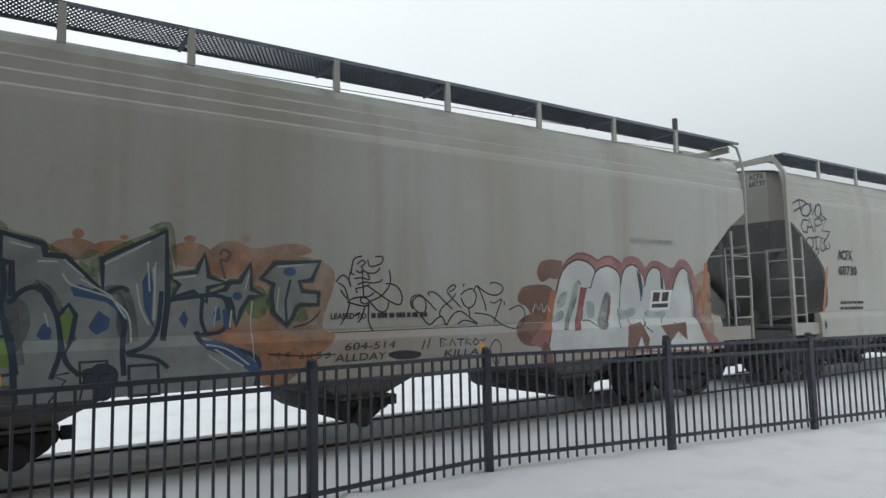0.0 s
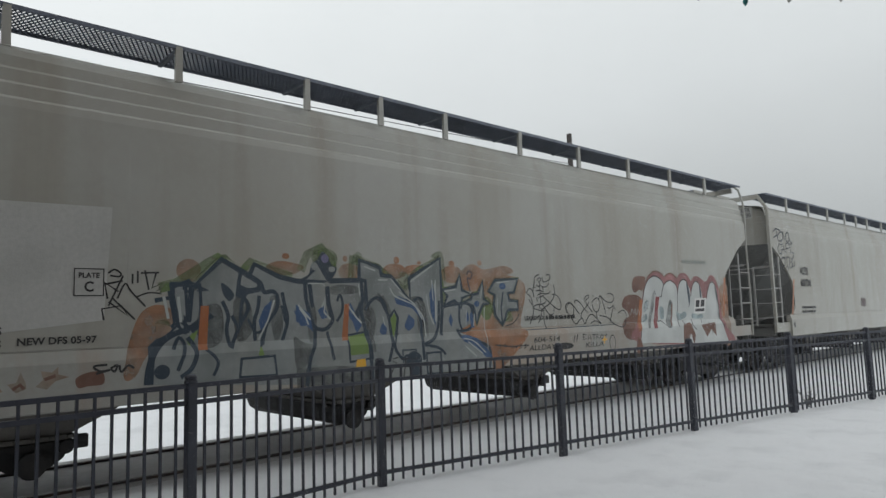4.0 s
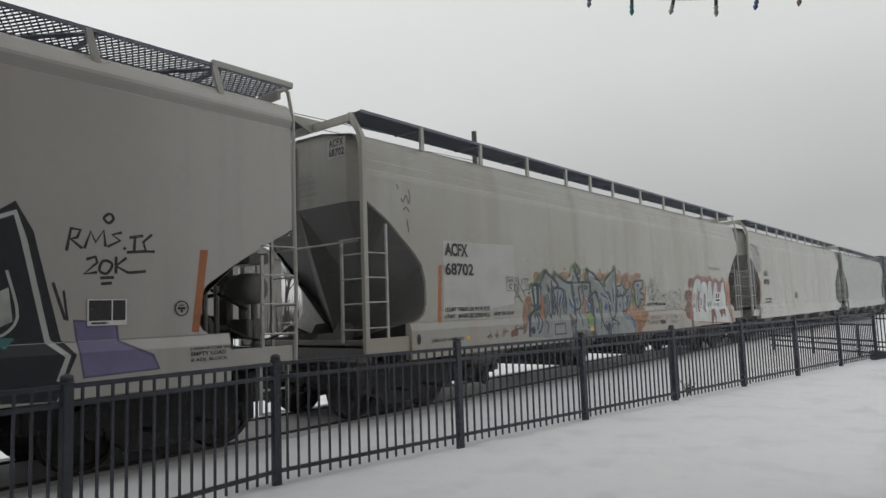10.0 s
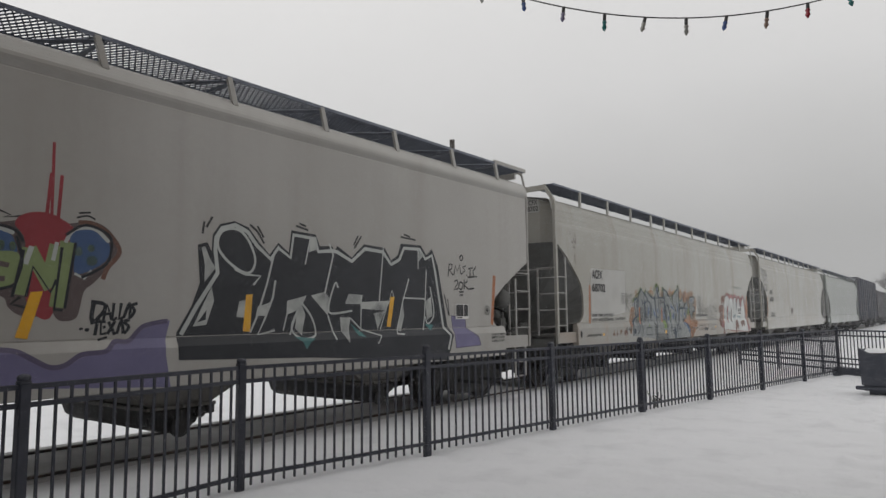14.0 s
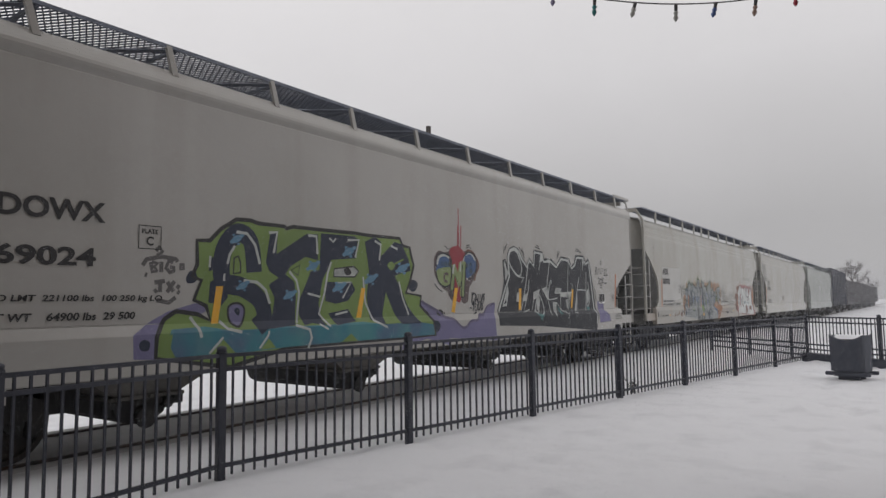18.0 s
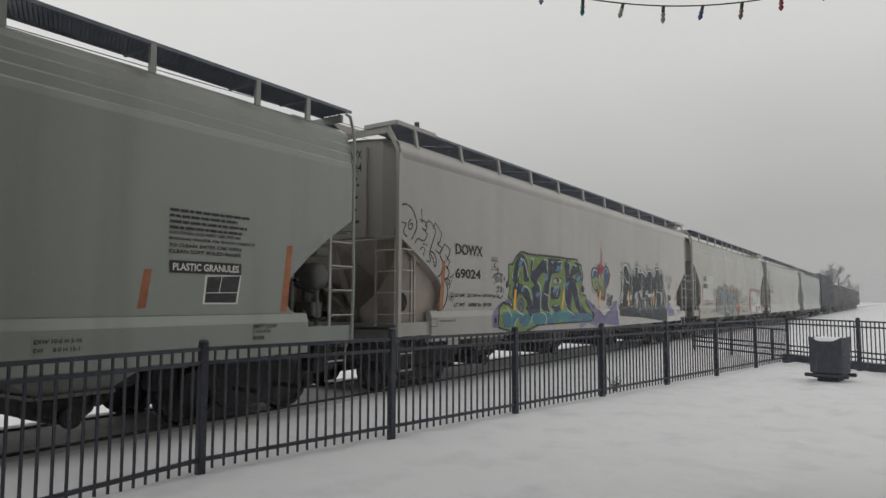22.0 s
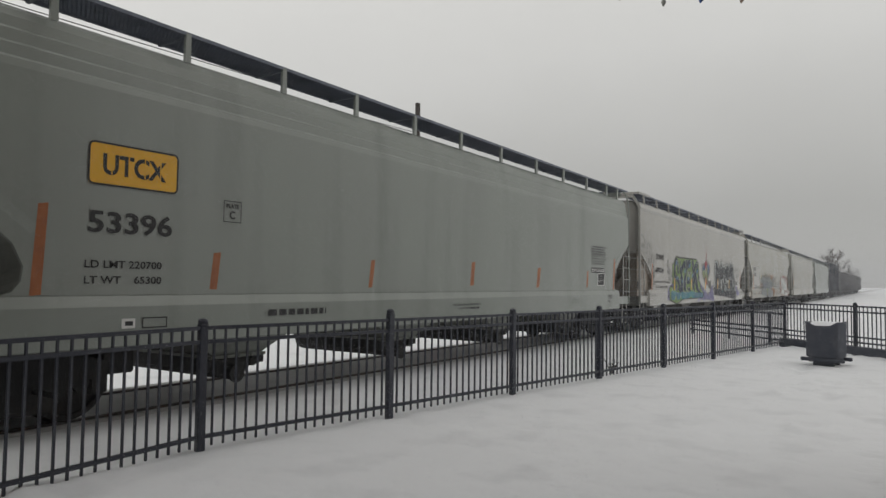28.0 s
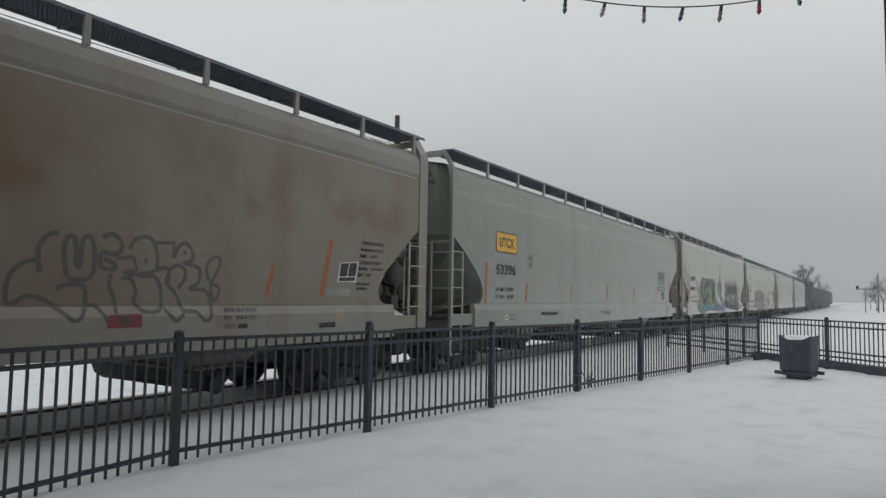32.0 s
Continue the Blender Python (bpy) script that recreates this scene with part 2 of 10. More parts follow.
M["office"] = material("dull_grey_cladding", (0.36, 0.355, 0.335), 0.6, spots=(0.29, 0.285, 0.27), spot_scale=0.7, streak=(0.25, 0.23, 0.20), streak_amount=0.4)
M["rv"] = material("white_trailer_paint", (0.62, 0.62, 0.60), 0.5, spots=(0.52, 0.52, 0.50), spot_scale=1)

GP = {"green": (0.155, 0.235, 0.065), "navy": (0.014, 0.022, 0.045), "aqua": (0.035, 0.19, 0.235), "lilac": (0.155, 0.145, 0.26), "pale": (0.42, 0.445, 0.43), "black": (0.022, 0.022, 0.024),
      "ink": (0.013, 0.016, 0.022), "chrome": (0.40, 0.42, 0.40), "steel": (0.27, 0.29, 0.31), "deep": (0.028, 0.045, 0.065), "blue": (0.045, 0.09, 0.19), "blot": (0.10, 0.22, 0.33),
      "orangep": (0.43, 0.195, 0.10), "slate": (0.12, 0.13, 0.13), "spray_g": (0.15, 0.21, 0.085), "maroon": (0.165, 0.085, 0.062), "pinkp": (0.30, 0.135, 0.135), "chalk": (0.48, 0.50, 0.49), "seam": (0.335, 0.33, 0.305), "red": (0.27, 0.035, 0.045),
      "tealp": (0.05, 0.17, 0.17), "murk": (0.10, 0.075, 0.075), "glo_g": (0.21, 0.27, 0.12), "glo_b": (0.05, 0.10, 0.22), "plum": (0.10, 0.085, 0.15), "spraydk": (0.11, 0.105, 0.105), "redp": (0.22, 0.05, 0.055), "dusky": (0.25, 0.27, 0.25), "mist": (0.36, 0.44, 0.46)}
for key, c in GP.items():
    M[key] = material("spray_" + key, c, 0.55, spots=tuple(min(1, v * 1.25 + 0.005) for v in c), spot_scale=1.7, streak=tuple(v * 0.85 + 0.01 for v in c), streak_amount=0.4, grain=30, grain_amount=0.1, bump=0.04, bump_scale=20)
M["steel"] = material("spray_steel", (0.25, 0.27, 0.27), 0.5, spots=(0.13, 0.145, 0.14), spot_scale=1.3, spot_lo=0.46, spot_hi=0.72, streak=(0.33, 0.33, 0.30), streak_amount=0.5, grain=8, grain_amount=0.2)
M["orangep"] = material("spray_orange", (0.36, 0.17, 0.085), 0.55, spots=(0.37, 0.33, 0.28), spot_scale=1.5, spot_lo=0.42, spot_hi=0.66, streak=(0.33, 0.17, 0.11), streak_amount=0.5, grain=20, grain_amount=0.12)


def thin_spray(m, lo, hi):
    """Overspray: droplets that leave the paint below showing between them."""
    n, l = m.node_tree.nodes, m.node_tree.links
    co, t, r = n.new("ShaderNodeTexCoord"), n.new("ShaderNodeTexNoise"), n.new("ShaderNodeMapRange")
    t.inputs["Scale"].default_value, t.inputs["Detail"].default_value = 3.5, 8
    l.new(co.outputs["Object"], t.inputs["Vector"])
    r.inputs[1].default_value, r.inputs[2].default_value, r.inputs[3].default_value, r.inputs[4].default_value = 0.35, 0.65, lo, hi
    l.new(t.outputs[0], r.inputs[0])
    l.new(r.outputs[0], n["Principled BSDF"].inputs["Alpha"])


for key, lo, hi in (("spray_g", 0.25, 0.75), ("slate", 0.2, 0.7), ("orangep", 0.55, 1.0), ("mist", 0.3, 0.9), ("maroon", 0.8, 1.0), ("pinkp", 0.75, 1.0)):
    thin_spray(M[key], lo, hi)
M["chrome"] = material("spray_chrome", (0.46, 0.48, 0.46), 0.5, spots=(0.16, 0.17, 0.17), spot_scale=3.5, spot_lo=0.4, spot_hi=0.7)
M["aqua"] = material("spray_aqua", (0.035, 0.19, 0.235), 0.5, spots=(0.07, 0.10, 0.19), spot_scale=2.0, streak=(0.10, 0.30, 0.26), streak_amount=0.5)
for i, c in enumerate(((0.40, 0.05, 0.07), (0.45, 0.45, 0.42), (0.08, 0.14, 0.36), (0.30, 0.28, 0.42), (0.05, 0.24, 0.24), (0.42, 0.30, 0.24))):
    M["bulb%d" % i] = material("bulb_glass", c, 0.2, bump=0)
M["wall"] = material("dark_brick_wall", (0.16, 0.11, 0.09), 0.85, spots=(0.11, 0.08, 0.07), spot_scale=2)
# pale flakes whose tone stands for haze in the air
M["flake"] = bpy.data.materials.new("haze_flake")
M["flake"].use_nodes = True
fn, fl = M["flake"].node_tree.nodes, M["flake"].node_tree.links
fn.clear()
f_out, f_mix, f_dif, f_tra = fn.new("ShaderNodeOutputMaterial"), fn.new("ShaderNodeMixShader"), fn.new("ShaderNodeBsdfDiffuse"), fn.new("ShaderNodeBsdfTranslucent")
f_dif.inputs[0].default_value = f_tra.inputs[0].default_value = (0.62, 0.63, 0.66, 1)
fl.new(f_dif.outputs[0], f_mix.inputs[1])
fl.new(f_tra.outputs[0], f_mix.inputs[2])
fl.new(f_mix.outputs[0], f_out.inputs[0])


# ---- mesh helpers ----
def box(bm, x0, x1, y0, y1, z0, z1, m=None):
    v = [bm.verts.new(((x0, x1)[i & 1], (y0, y1)[i >> 1 & 1], (z0, z1)[i >> 2])) for i in range(8)]
    if m is not None:
        for p in v:
            p.co = m @ p.co
    for f in ((0, 2, 3, 1), (4, 5, 7, 6), (0, 1, 5, 4), (2, 6, 7, 3), (0, 4, 6, 2), (1, 3, 7, 5)):
        bm.faces.new([v[i] for i in f])
    return bm


def rod(bm, a, b, r, seg=8, r2=None):
    a, b = Vector(a), Vector(b)
    d = (b - a).normalized()
    s = d.cross((0, 0, 1) if abs(d.z) < 0.9 else (1, 0, 0)).normalized()
    u = d.cross(s)
    rings = []
    for c, rad in ((a, r), (b, r if r2 is None else r2)):
        rings.append([bm.verts.new(c + (s * math.cos(k * math.tau / seg) + u * math.sin(k * math.tau / seg)) * rad) for k in range(seg)])
    for k in range(seg):
        j = (k + 1) % seg
        bm.faces.new((rings[0][k], rings[0][j], rings[1][j], rings[1][k]))
    bm.faces.new(rings[0][::-1])
    bm.faces.new(rings[1])
    return bm


def bent_bar(bm, pts, a, b, seg=4):
    """One bar that follows a line: flat (seg 4, half sizes a across and b along y) or round (half size a)."""
    P = [Vector(p) for p in pts]
    rings = []
    for i, p in enumerate(P):
        d = (P[min(i + 1, len(P) - 1)] - P[max(i - 1, 0)]).normalized()
        side = d.cross(Vector((0, 1, 0)))
        side = side.normalized() if side.length > 1e-4 else Vector((1, 0, 0))
        up = side.cross(d).normalized()
        if seg == 4:
            rings.append([bm.verts.new(p + side * u * a + up * v * b) for u, v in ((-1, -1), (1, -1), (1, 1), (-1, 1))])
        else:
            rings.append([bm.verts.new(p + (side * math.cos(k * math.tau / seg) + up * math.sin(k * math.tau / seg)) * a) for k in range(seg)])
    bm.faces.new(rings[0][::-1]), bm.faces.new(rings[-1])
    for r0, r1 in zip(rings, rings[1:]):
        for k in range(seg):
            bm.faces.new((r0[k], r0[(k + 1) % seg], r1[(k + 1) % seg], r1[k]))


def prism(bm, pts, x0, x1):
    """An outline in (y, z), drawn out from x0 to x1."""
    a = [bm.verts.new((x0, y, z)) for y, z in pts]
    b = [bm.verts.new((x1, y, z)) for y, z in pts]
    k = len(pts)
    bm.faces.new(a[::-1])
    bm.faces.new(b)
    for i in range(k):
        j = (i + 1) % k
        bm.faces.new((a[i], a[j], b[j], b[i]))
    return bm


def lathe(bm, profile, seg=16, axis="z", at=(0, 0, 0)):
    """Rings of (radius, along) round an axis."""
    rings = []
    for r, h in profile:
        ring = []
        for k in range(seg):
            c, s = math.cos(k * math.tau / seg) * r, math.sin(k * math.tau / seg) * r
            p = {"z": (c, s, h), "x": (h, c, s), "y": (s, h, c)}[axis]
            ring.append(bm.verts.new(Vector(p) + Vector(at)))
        rings.append(ring)
    for a, b in zip(rings, rings[1:]):
        for k in range(seg):
            j = (k + 1) % seg
            bm.faces.new((a[k], a[j], b[j], b[k]))
    bm.faces.new(rings[0][::-1])
    bm.faces.new(rings[-1])
    return bm


def finish(bm, name, mat, smooth=False, bevel=0.0):
    if bevel:
        bmesh.ops.bevel(bm, geom=bm.edges[:], offset=bevel, segments=2, affect="EDGES", clamp_overlap=True)
    bmesh.ops.recalc_face_normals(bm, faces=bm.faces[:])
    me = bpy.data.meshes.new(name)
    bm.to_mesh(me)
    bm.free()
    me.materials.append(M[mat])
    if smooth:
        for p in me.polygons:
            p.use_smooth = True
    return me


def part(name, bm, mat, parent, label="", smooth=False, bevel=0.0, at=None):
    me = bm if isinstance(bm, bpy.types.Mesh) else finish(bm, name, mat, smooth, bevel)
    ob = new(name, me)
    ob.parent = parent
    if at is not None:
        ob.matrix_basis = at
    if label:
        ob["label"] = label
    return ob


def thing(name, label, category, group="", kind="", at=None):
    ob = new(name)
    ob.empty_display_size = 0.2
    if at is not None:
        ob.matrix_basis = at
    return tagged(ob, label, category, group, kind)


def solo(name, bm, mat, label, category, group="", kind="", at=None, smooth=False, bevel=0.0):
    ob = new(name, bm if isinstance(bm, bpy.types.Mesh) else finish(bm, name, mat, smooth, bevel))
    if at is not None:
        ob.matrix_basis = at
    return tagged(ob, label, category, group, kind)


def B():
    return bmesh.new()


# ---- ground ----
F_X, F_Y, F_SLOPE = -5.634, 4.159, math.tan(radians(10.45))   # the fence line


def ground_height(x, y):
    soft = (noise.noise((x * 0.35, y * 0.35, 0)) * 0.03 + noise.noise((x * 1.1, y * 1.1, 3)) * 0.012)
    if -6.5 < x < 4.0 and -2 < y < 26:
        # trampled clods and dents, and the ragged bank along the fence
        n = noise.noise((x * 3.0, y * 3.0, 7)) * (0.75 + 0.6 * noise.noise((x * 0.5, y * 0.5, 11)))
        m = noise.noise((x * 0.9 + 4, y * 0.9, 2))
        soft += max(0.0, n - 0.12) ** 2 * 0.19 - max(0.0, -n - 0.12) ** 2 * 0.32 + 0.012 * noise.noise((x * 5, y * 5, 9)) * (1 + m)
        away = (x - F_X - (y - F_Y) * F_SLOPE) + 0.10 * noise.noise((y * 2.3, 0, 5)) + 0.05 * noise.noise((y * 7, 0, 8)) - 0.10
        soft += 0.055 * min(1.0, max(0.0, away / 0.16)) - 0.02
    if abs(x - MID) < 1.15:
        return -0.05
    if MID + 1.15 <= x < -5.9:
        k = (x - MID - 1.15) / (-5.9 - MID - 1.15)
        return -0.05 + 0.04 * k + soft * k
    if x <= MID - 1.15:
        # the bank falls away behind the track and the far field climbs again
        k = min(1, (MID - 1.15 - x) / 1.9)
        back = min(1, max(0.0, (MID - 7 - x) / 9))
        far = max(0.0, MID - 14 - x)
        return -0.05 - 0.85 * k + 0.95 * back + soft * k * 0.6 + min(0.3, far * 0.006)
    return soft - 0.02


def graded(lo, hi, fine_lo, fine_hi, step, grow):
    out = list(np.arange(fine_lo, fine_hi + step / 2, step))
    a, s = fine_lo, step
    while a > lo:
        s *= grow
        a -= s
        out.insert(0, max(a, lo))
    a, s = fine_hi, step
    while a < hi:
        s *= grow
        a += s
        out.append(min(a, hi))
    return out


def build_ground():
    xs = graded(-900, 900, MID - 3.4, 4.0, 0.115, 1.22)
    ys = graded(-300, 1800, -1.0, 24.0, 0.125, 1.18)
    verts = [(x, y, ground_height(x, y)) for y in ys for x in xs]
    w = len(xs)
    faces = [(j * w + i, j * w + i + 1, (j + 1) * w + i + 1, (j + 1) * w + i) for j in range(len(ys) - 1) for i in range(w - 1)]
    me = bpy.data.meshes.new("ground")
    me.from_pydata(verts, [], faces)
    for p in me.polygons:
        p.use_smooth = True
    me.materials.append(M["snow"])
    tagged(new("ground", me), "snow-covered ground with soft hollows and small clumps", "ground", kind="structure")
    # bed with ragged edges where the snow begins
    bm = B()
    rows = []
    for k in range(480):
        y = -20 + k * 0.25 if k < 320 else 60 + (k - 320) * 4.0
        near = MID + 1.0 + 0.14 * noise.noise((y * 0.9, 0, 1)) + 0.08 * noise.noise((y * 3.1, 0, 4))
        rows.append([bm.verts.new((x, y, z)) for x, z in ((MID - 1.25, -0.25), (MID - 1.12, -0.030), (RAIL_FAR + 0.2, -0.034), (MID, -0.036), (RAIL_NEAR - 0.2, -0.034), (near - 0.1, -0.028), (near, -0.065))])
    for a, b in zip(rows, rows[1:]):
        for i in range(6):
            bm.faces.new((a[i], a[i + 1], b[i + 1], b[i]))
    tagged(new("track_bed", finish(bm, "track_bed", "slush")), "grey slushy ballast between and beside the rails", "track bed", kind="structure")


def build_rails():
    for x in (RAIL_NEAR, RAIL_FAR):
        bm = B()
        prof = ((-0.07, -0.17), (0.07, -0.17), (0.07, -0.155), (0.012, -0.135), (0.012, -0.045), (0.036, -0.035), (0.036, -0.004), (0.028, 0.0),
                (-0.028, 0.0), (-0.036, -0.004), (-0.036, -0.035), (-0.012, -0.045), (-0.012, -0.135), (-0.07, -0.155))
        a = [bm.verts.new((x + px, -60, pz)) for px, pz in prof]
        b = [bm.verts.new((x + px, 700, pz)) for px, pz in prof]
        k = len(prof)
        bm.faces.new(a[::-1]), bm.faces.new(b)
        for i in range(k):
            bm.faces.new((a[i], a[(i + 1) % k], b[(i + 1) % k], b[i]))
        tagged(new("rail", finish(bm, "rail", "rail")), "worn dark steel rail half sunk in snow", "rail", "rails of the track", "structure")


build_ground()
build_rails()

# ---- fence ----
PITCH = 2.438
F1 = Vector((-5.634, 4.159, 0))
F_DIR = Vector((math.sin(radians(10.45)), math.cos(radians(10.45)), 0))


def fence_meshes():
    bm = B()
    box(bm, -0.04, 0.04, -0.04, 0.04, -0.25, 1.215)
    post = finish(bm, "post", "fence", bevel=0.006)
    bm = B()
    lathe(bm, ((0.052, 0), (0.054, 0.012), (0.030, 0.020), (0.046, 0.034), (0.050, 0.050), (0.040, 0.066), (0.014, 0.076)), 12, at=(0, 0, 1.185))
    cap = finish(bm, "cap", "fence", True)
    bm = B()
    box(bm, -0.0098, 0.0098, -0.0098, 0.0098, 0.008, 1.17)
    picket = finish(bm, "picket", "fence")
    return post, cap, picket


POST, CAP, PICKET = fence_meshes()


def fence_run(start, way, panels, first_post, last_post, label, rails=(1.165, 1.03, 0.105), pickets=19, PITCH=2.438):
    turn = math.degrees(math.atan2(-way.x, way.y))
    run = thing("fence", label, "fence", "iron fence round the yard", at=pose(start.x, start.y, start.z, 0, 0, turn))
    for k in range(panels + 1):
        if (k == 0 and not first_post) or (k == panels and not last_post):
            continue
        lift = 0.045 if k == 1 and panels > 5 else 0.0
        p = part("post", POST, "", run, at=pose(0, k * PITCH, lift))
        part("cap", CAP, "", p)
    for k in range(panels):
        for z in rails:
            bm = B()
            box(bm, -0.019, 0.019, k * PITCH + 0.04, (k + 1) * PITCH - 0.04, z - 0.019, z + 0.019)
            part("rail", bm, "fence", run, bevel=0.003)
        for j in range(pickets):
            part("picket", PICKET, "", run, at=pose(0, k * PITCH + (j + 1) * PITCH / (pickets + 1), 0, 0, 0, random.uniform(-3, 3)))
    return run


CORNER = F1 + F_DIR * PITCH * 7
fence_run(F1, F_DIR, 7, True, True, "blue-black metal picket fence standing in snow beside the track")
F0 = Vector((-5.47, 2.13, 0))
LEFT_DIR = (F0 - F1).normalized()
fence_run(F1, LEFT_DIR, 1, False, True, "short blue-black metal picket fence panel at a bend", pickets=16, PITCH=2.036)
fence_run(F0, LEFT_DIR, 2, False, True, "blue-black metal picket fence bending away along the track")
R_DIR = (Vector((-0.863, 19.334, 0)) - CORNER).normalized()
fence_run(CORNER, R_DIR, 3, False, True, "blue-black metal picket fence across the yard on a dark curb", rails=(1.165, 1.03, 0.42, 0.29))


def build_curb():
    turn = math.degrees(math.atan2(-R_DIR.x, R_DIR.y))
    bm = B()
    box(bm, -0.12, 0.12, -0.1, 10.0, -0.15, 0.19)
    solo("curb", bm, "stone", "dark timber curb under the yard fence, edged with snow", "curb", kind="structure", at=pose(CORNER.x, CORNER.y, 0, 0, 0, turn), bevel=0.02)
    rail = thing("guard_rail", "low dark double guard rail behind the fence corner", "guard rail", at=pose(CORNER.x, CORNER.y, 0, 0, 0, turn))
    for z in (0.12, 0.30, 0.44, 0.86):
        bm = B()
        box(bm, -0.025, 0.025, -4.6, -0.1, z - 0.025, z + 0.025)
        part("bar", bm, "fence", rail)
    for y in (-4.5, -2.5, -0.6):
        bm = B()
        box(bm, -0.03, 0.03, y - 0.03, y + 0.03, -0.1, 0.86)
        part("post", bm, "fence", rail)


build_curb()


def build_block():
    """A dark block with a hollow top on a splayed foot, capped with snow."""
    at = pose(-1.17, 16.0, 0, 0, 0, -12) @ Matrix.Diagonal((0.645, 0.66, 0.90, 1))
    blk = thing("planter", "dark square planter with a dished rim, filled with snow", "planter", at=at)
    bm = B()
    n = 12
    for s in (-1, 1):
        top = [(-0.47 + 0.94 * k / n, 1.03 - 0.13 * math.sin(math.pi * k / n)) for k in range(n + 1)]
        outline = [(-0.45, 0.22)] + top + [(0.45, 0.22)]
        a = [bm.verts.new((x, s * 0.45, z)) for x, z in outline]
        b = [bm.verts.new((x, s * 0.36, z)) for x, z in outline]
        bm.faces.new(a), bm.faces.new(b[::-1])
        for i in range(len(a)):
            j = (i + 1) % len(a)
            bm.faces.new((a[i], a[j], b[j], b[i]))
    for s in (-1, 1):
        box(bm, s * 0.47 if s < 0 else 0.38, -0.38 if s < 0 else 0.47, -0.36, 0.36, 0.22, 1.01)
    box(bm, -0.45, 0.45, -0.36, 0.36, 0.22, 0.30)
    part("body", bm, "stone", blk)
    bm = B()
    g = 10
    vs = [[bm.verts.new((-0.38 + 0.76 * i / g, -0.36 + 0.72 * j / g, 0.93 + 0.09 * math.sin(math.pi * j / g) + 0.02 * noise.noise((i * 0.6, j * 0.6, 1)))) for i in range(g + 1)] for j in range(g + 1)]
    for j in range(g):
        for i in range(g):
            bm.faces.new((vs[j][i], vs[j][i + 1], vs[j + 1][i + 1], vs[j + 1][i]))
    part("snow_fill", bm, "snow", blk, "rounded heap of snow", True)
    for x0, x1, z0, z1, y in ((-0.62, 0.62, 0.12, 0.20, -0.40), (-0.62, 0.62, 0.12, 0.20, 0.40), (-0.30, 0.30, -0.05, 0.14, -0.25), (-0.30, 0.30, -0.05, 0.14, 0.25)):
        bm = B()
        box(bm, x0, x1, y - 0.07, y + 0.07, z0, z1)
        part("foot_beam", bm, "stone", blk, bevel=0.01)
    bm = B()
    box(bm, -0.40, 0.40, -0.40, 0.40, 0.10, 0.225)
    part("plinth", bm, "stone", blk, bevel=0.01)


build_block()


# ---- freight cars ----
def side_x(z, kind):
    """Half width of the body at a height."""
    if kind == "d":
        pts = ((1.0, 1.60), (4.13, 1.60), (4.145, 1.592), (4.165, 1.60), (4.215, 1.626), (4.25, 1.636), (4.29, 1.632), (4.33, 1.618), (4.38, 1.595), (4.43, 1.565), (4.47, 1.525), (4.50, 1.46), (4.52, 1.30), (4.57, 0.7), (4.59, 0))
    elif kind == "r":
        pts = ((1.0, 1.60), (3.82, 1.60), (3.85, 1.582), (3.92, 1.605), (4.12, 1.605), (4.25, 1.58), (4.32, 1.50), (4.36, 1.35), (4.46, 0.7), (4.48, 0))
    else:
        pts = ((1.0, 1.60), (3.72, 1.60), (3.80, 1.59), (3.83, 1.565), (3.95, 1.562), (3.98, 1.538), (4.10, 1.535), (4.13, 1.51), (4.24, 1.50), (4.32, 1.46), (4.38, 1.38), (4.50, 0.7), (4.52, 0))
    zs, ws = [p[0] for p in pts], [p[1] for p in pts]
    return float(np.interp(z, zs, ws)), zs


CUT = {  # lower edge of the side sheet at an end: (metres from the end, height)
    "a": ((0, 3.36), (0.5, 3.07), (1.12, 2.56), (1.28, 2.38), (1.36, 2.10), (1.36, 1.75), (1.30, 1.60), (1.17, 1.50), (1.02, 1.465)),
    "d": ((0, 2.78), (0.36, 2.58), (0.85, 2.30), (1.25, 2.03), (1.37, 1.80), (1.36, 1.62), (1.30, 1.52), (1.22, 1.465)),
    "u": ((0, 2.90), (0.55, 2.55), (0.95, 2.25), (1.25, 1.98), (1.36, 1.75), (1.34, 1.60), (1.26, 1.50), (1.16, 1.465)),
    "r": ((0, 2.98), (0.45, 2.66), (0.85, 2.31), (1.20, 2.03), (1.40, 1.72), (1.38, 1.58), (1.28, 1.50), (1.16, 1.465)),
}


def side_sheet(bm, L, kind, s, top=None):
    """One side of the body with its cut corners, following the profile up to the roof."""
    left = [(-L + e, z) for e, z in CUT[kind]]
    right = [(L - e, z) for e, z in CUT[kind]][::-1]
    outline = left + right
    _, zs = side_x(0, kind)
    lowz = 3.45
    low = outline + [(L, lowz), (-L, lowz)]
    for x, flip in ((1.60, False), (1.55, True)):
        vs = [bm.verts.new((s * x, y, z)) for y, z in low]
        bm.faces.new(vs if (s > 0) != flip else vs[::-1])
    rim = [((1.60, y, z), (1.55, y, z)) for y, z in outline]
    for (a0, b0), (a1, b1) in zip(rim, rim[1:]):
        bm.faces.new([bm.verts.new((s * q[0], q[1], q[2])) for q in (a0, a1, b1, b0)])
    up = [lowz] + [z for z in zs if z > lowz]
    for z0, z1 in zip(up, up[1:]):
        w0, w1 = side_x(z0, kind)[0], side_x(z1, kind)[0]
        over = top if top and z0 >= 3.81 else bm
        over.faces.new([over.verts.new(p) for p in ((s * w0, -L, z0), (s * w0, L, z0), (s * w1, L, z1), (s * w1, -L, z1))])


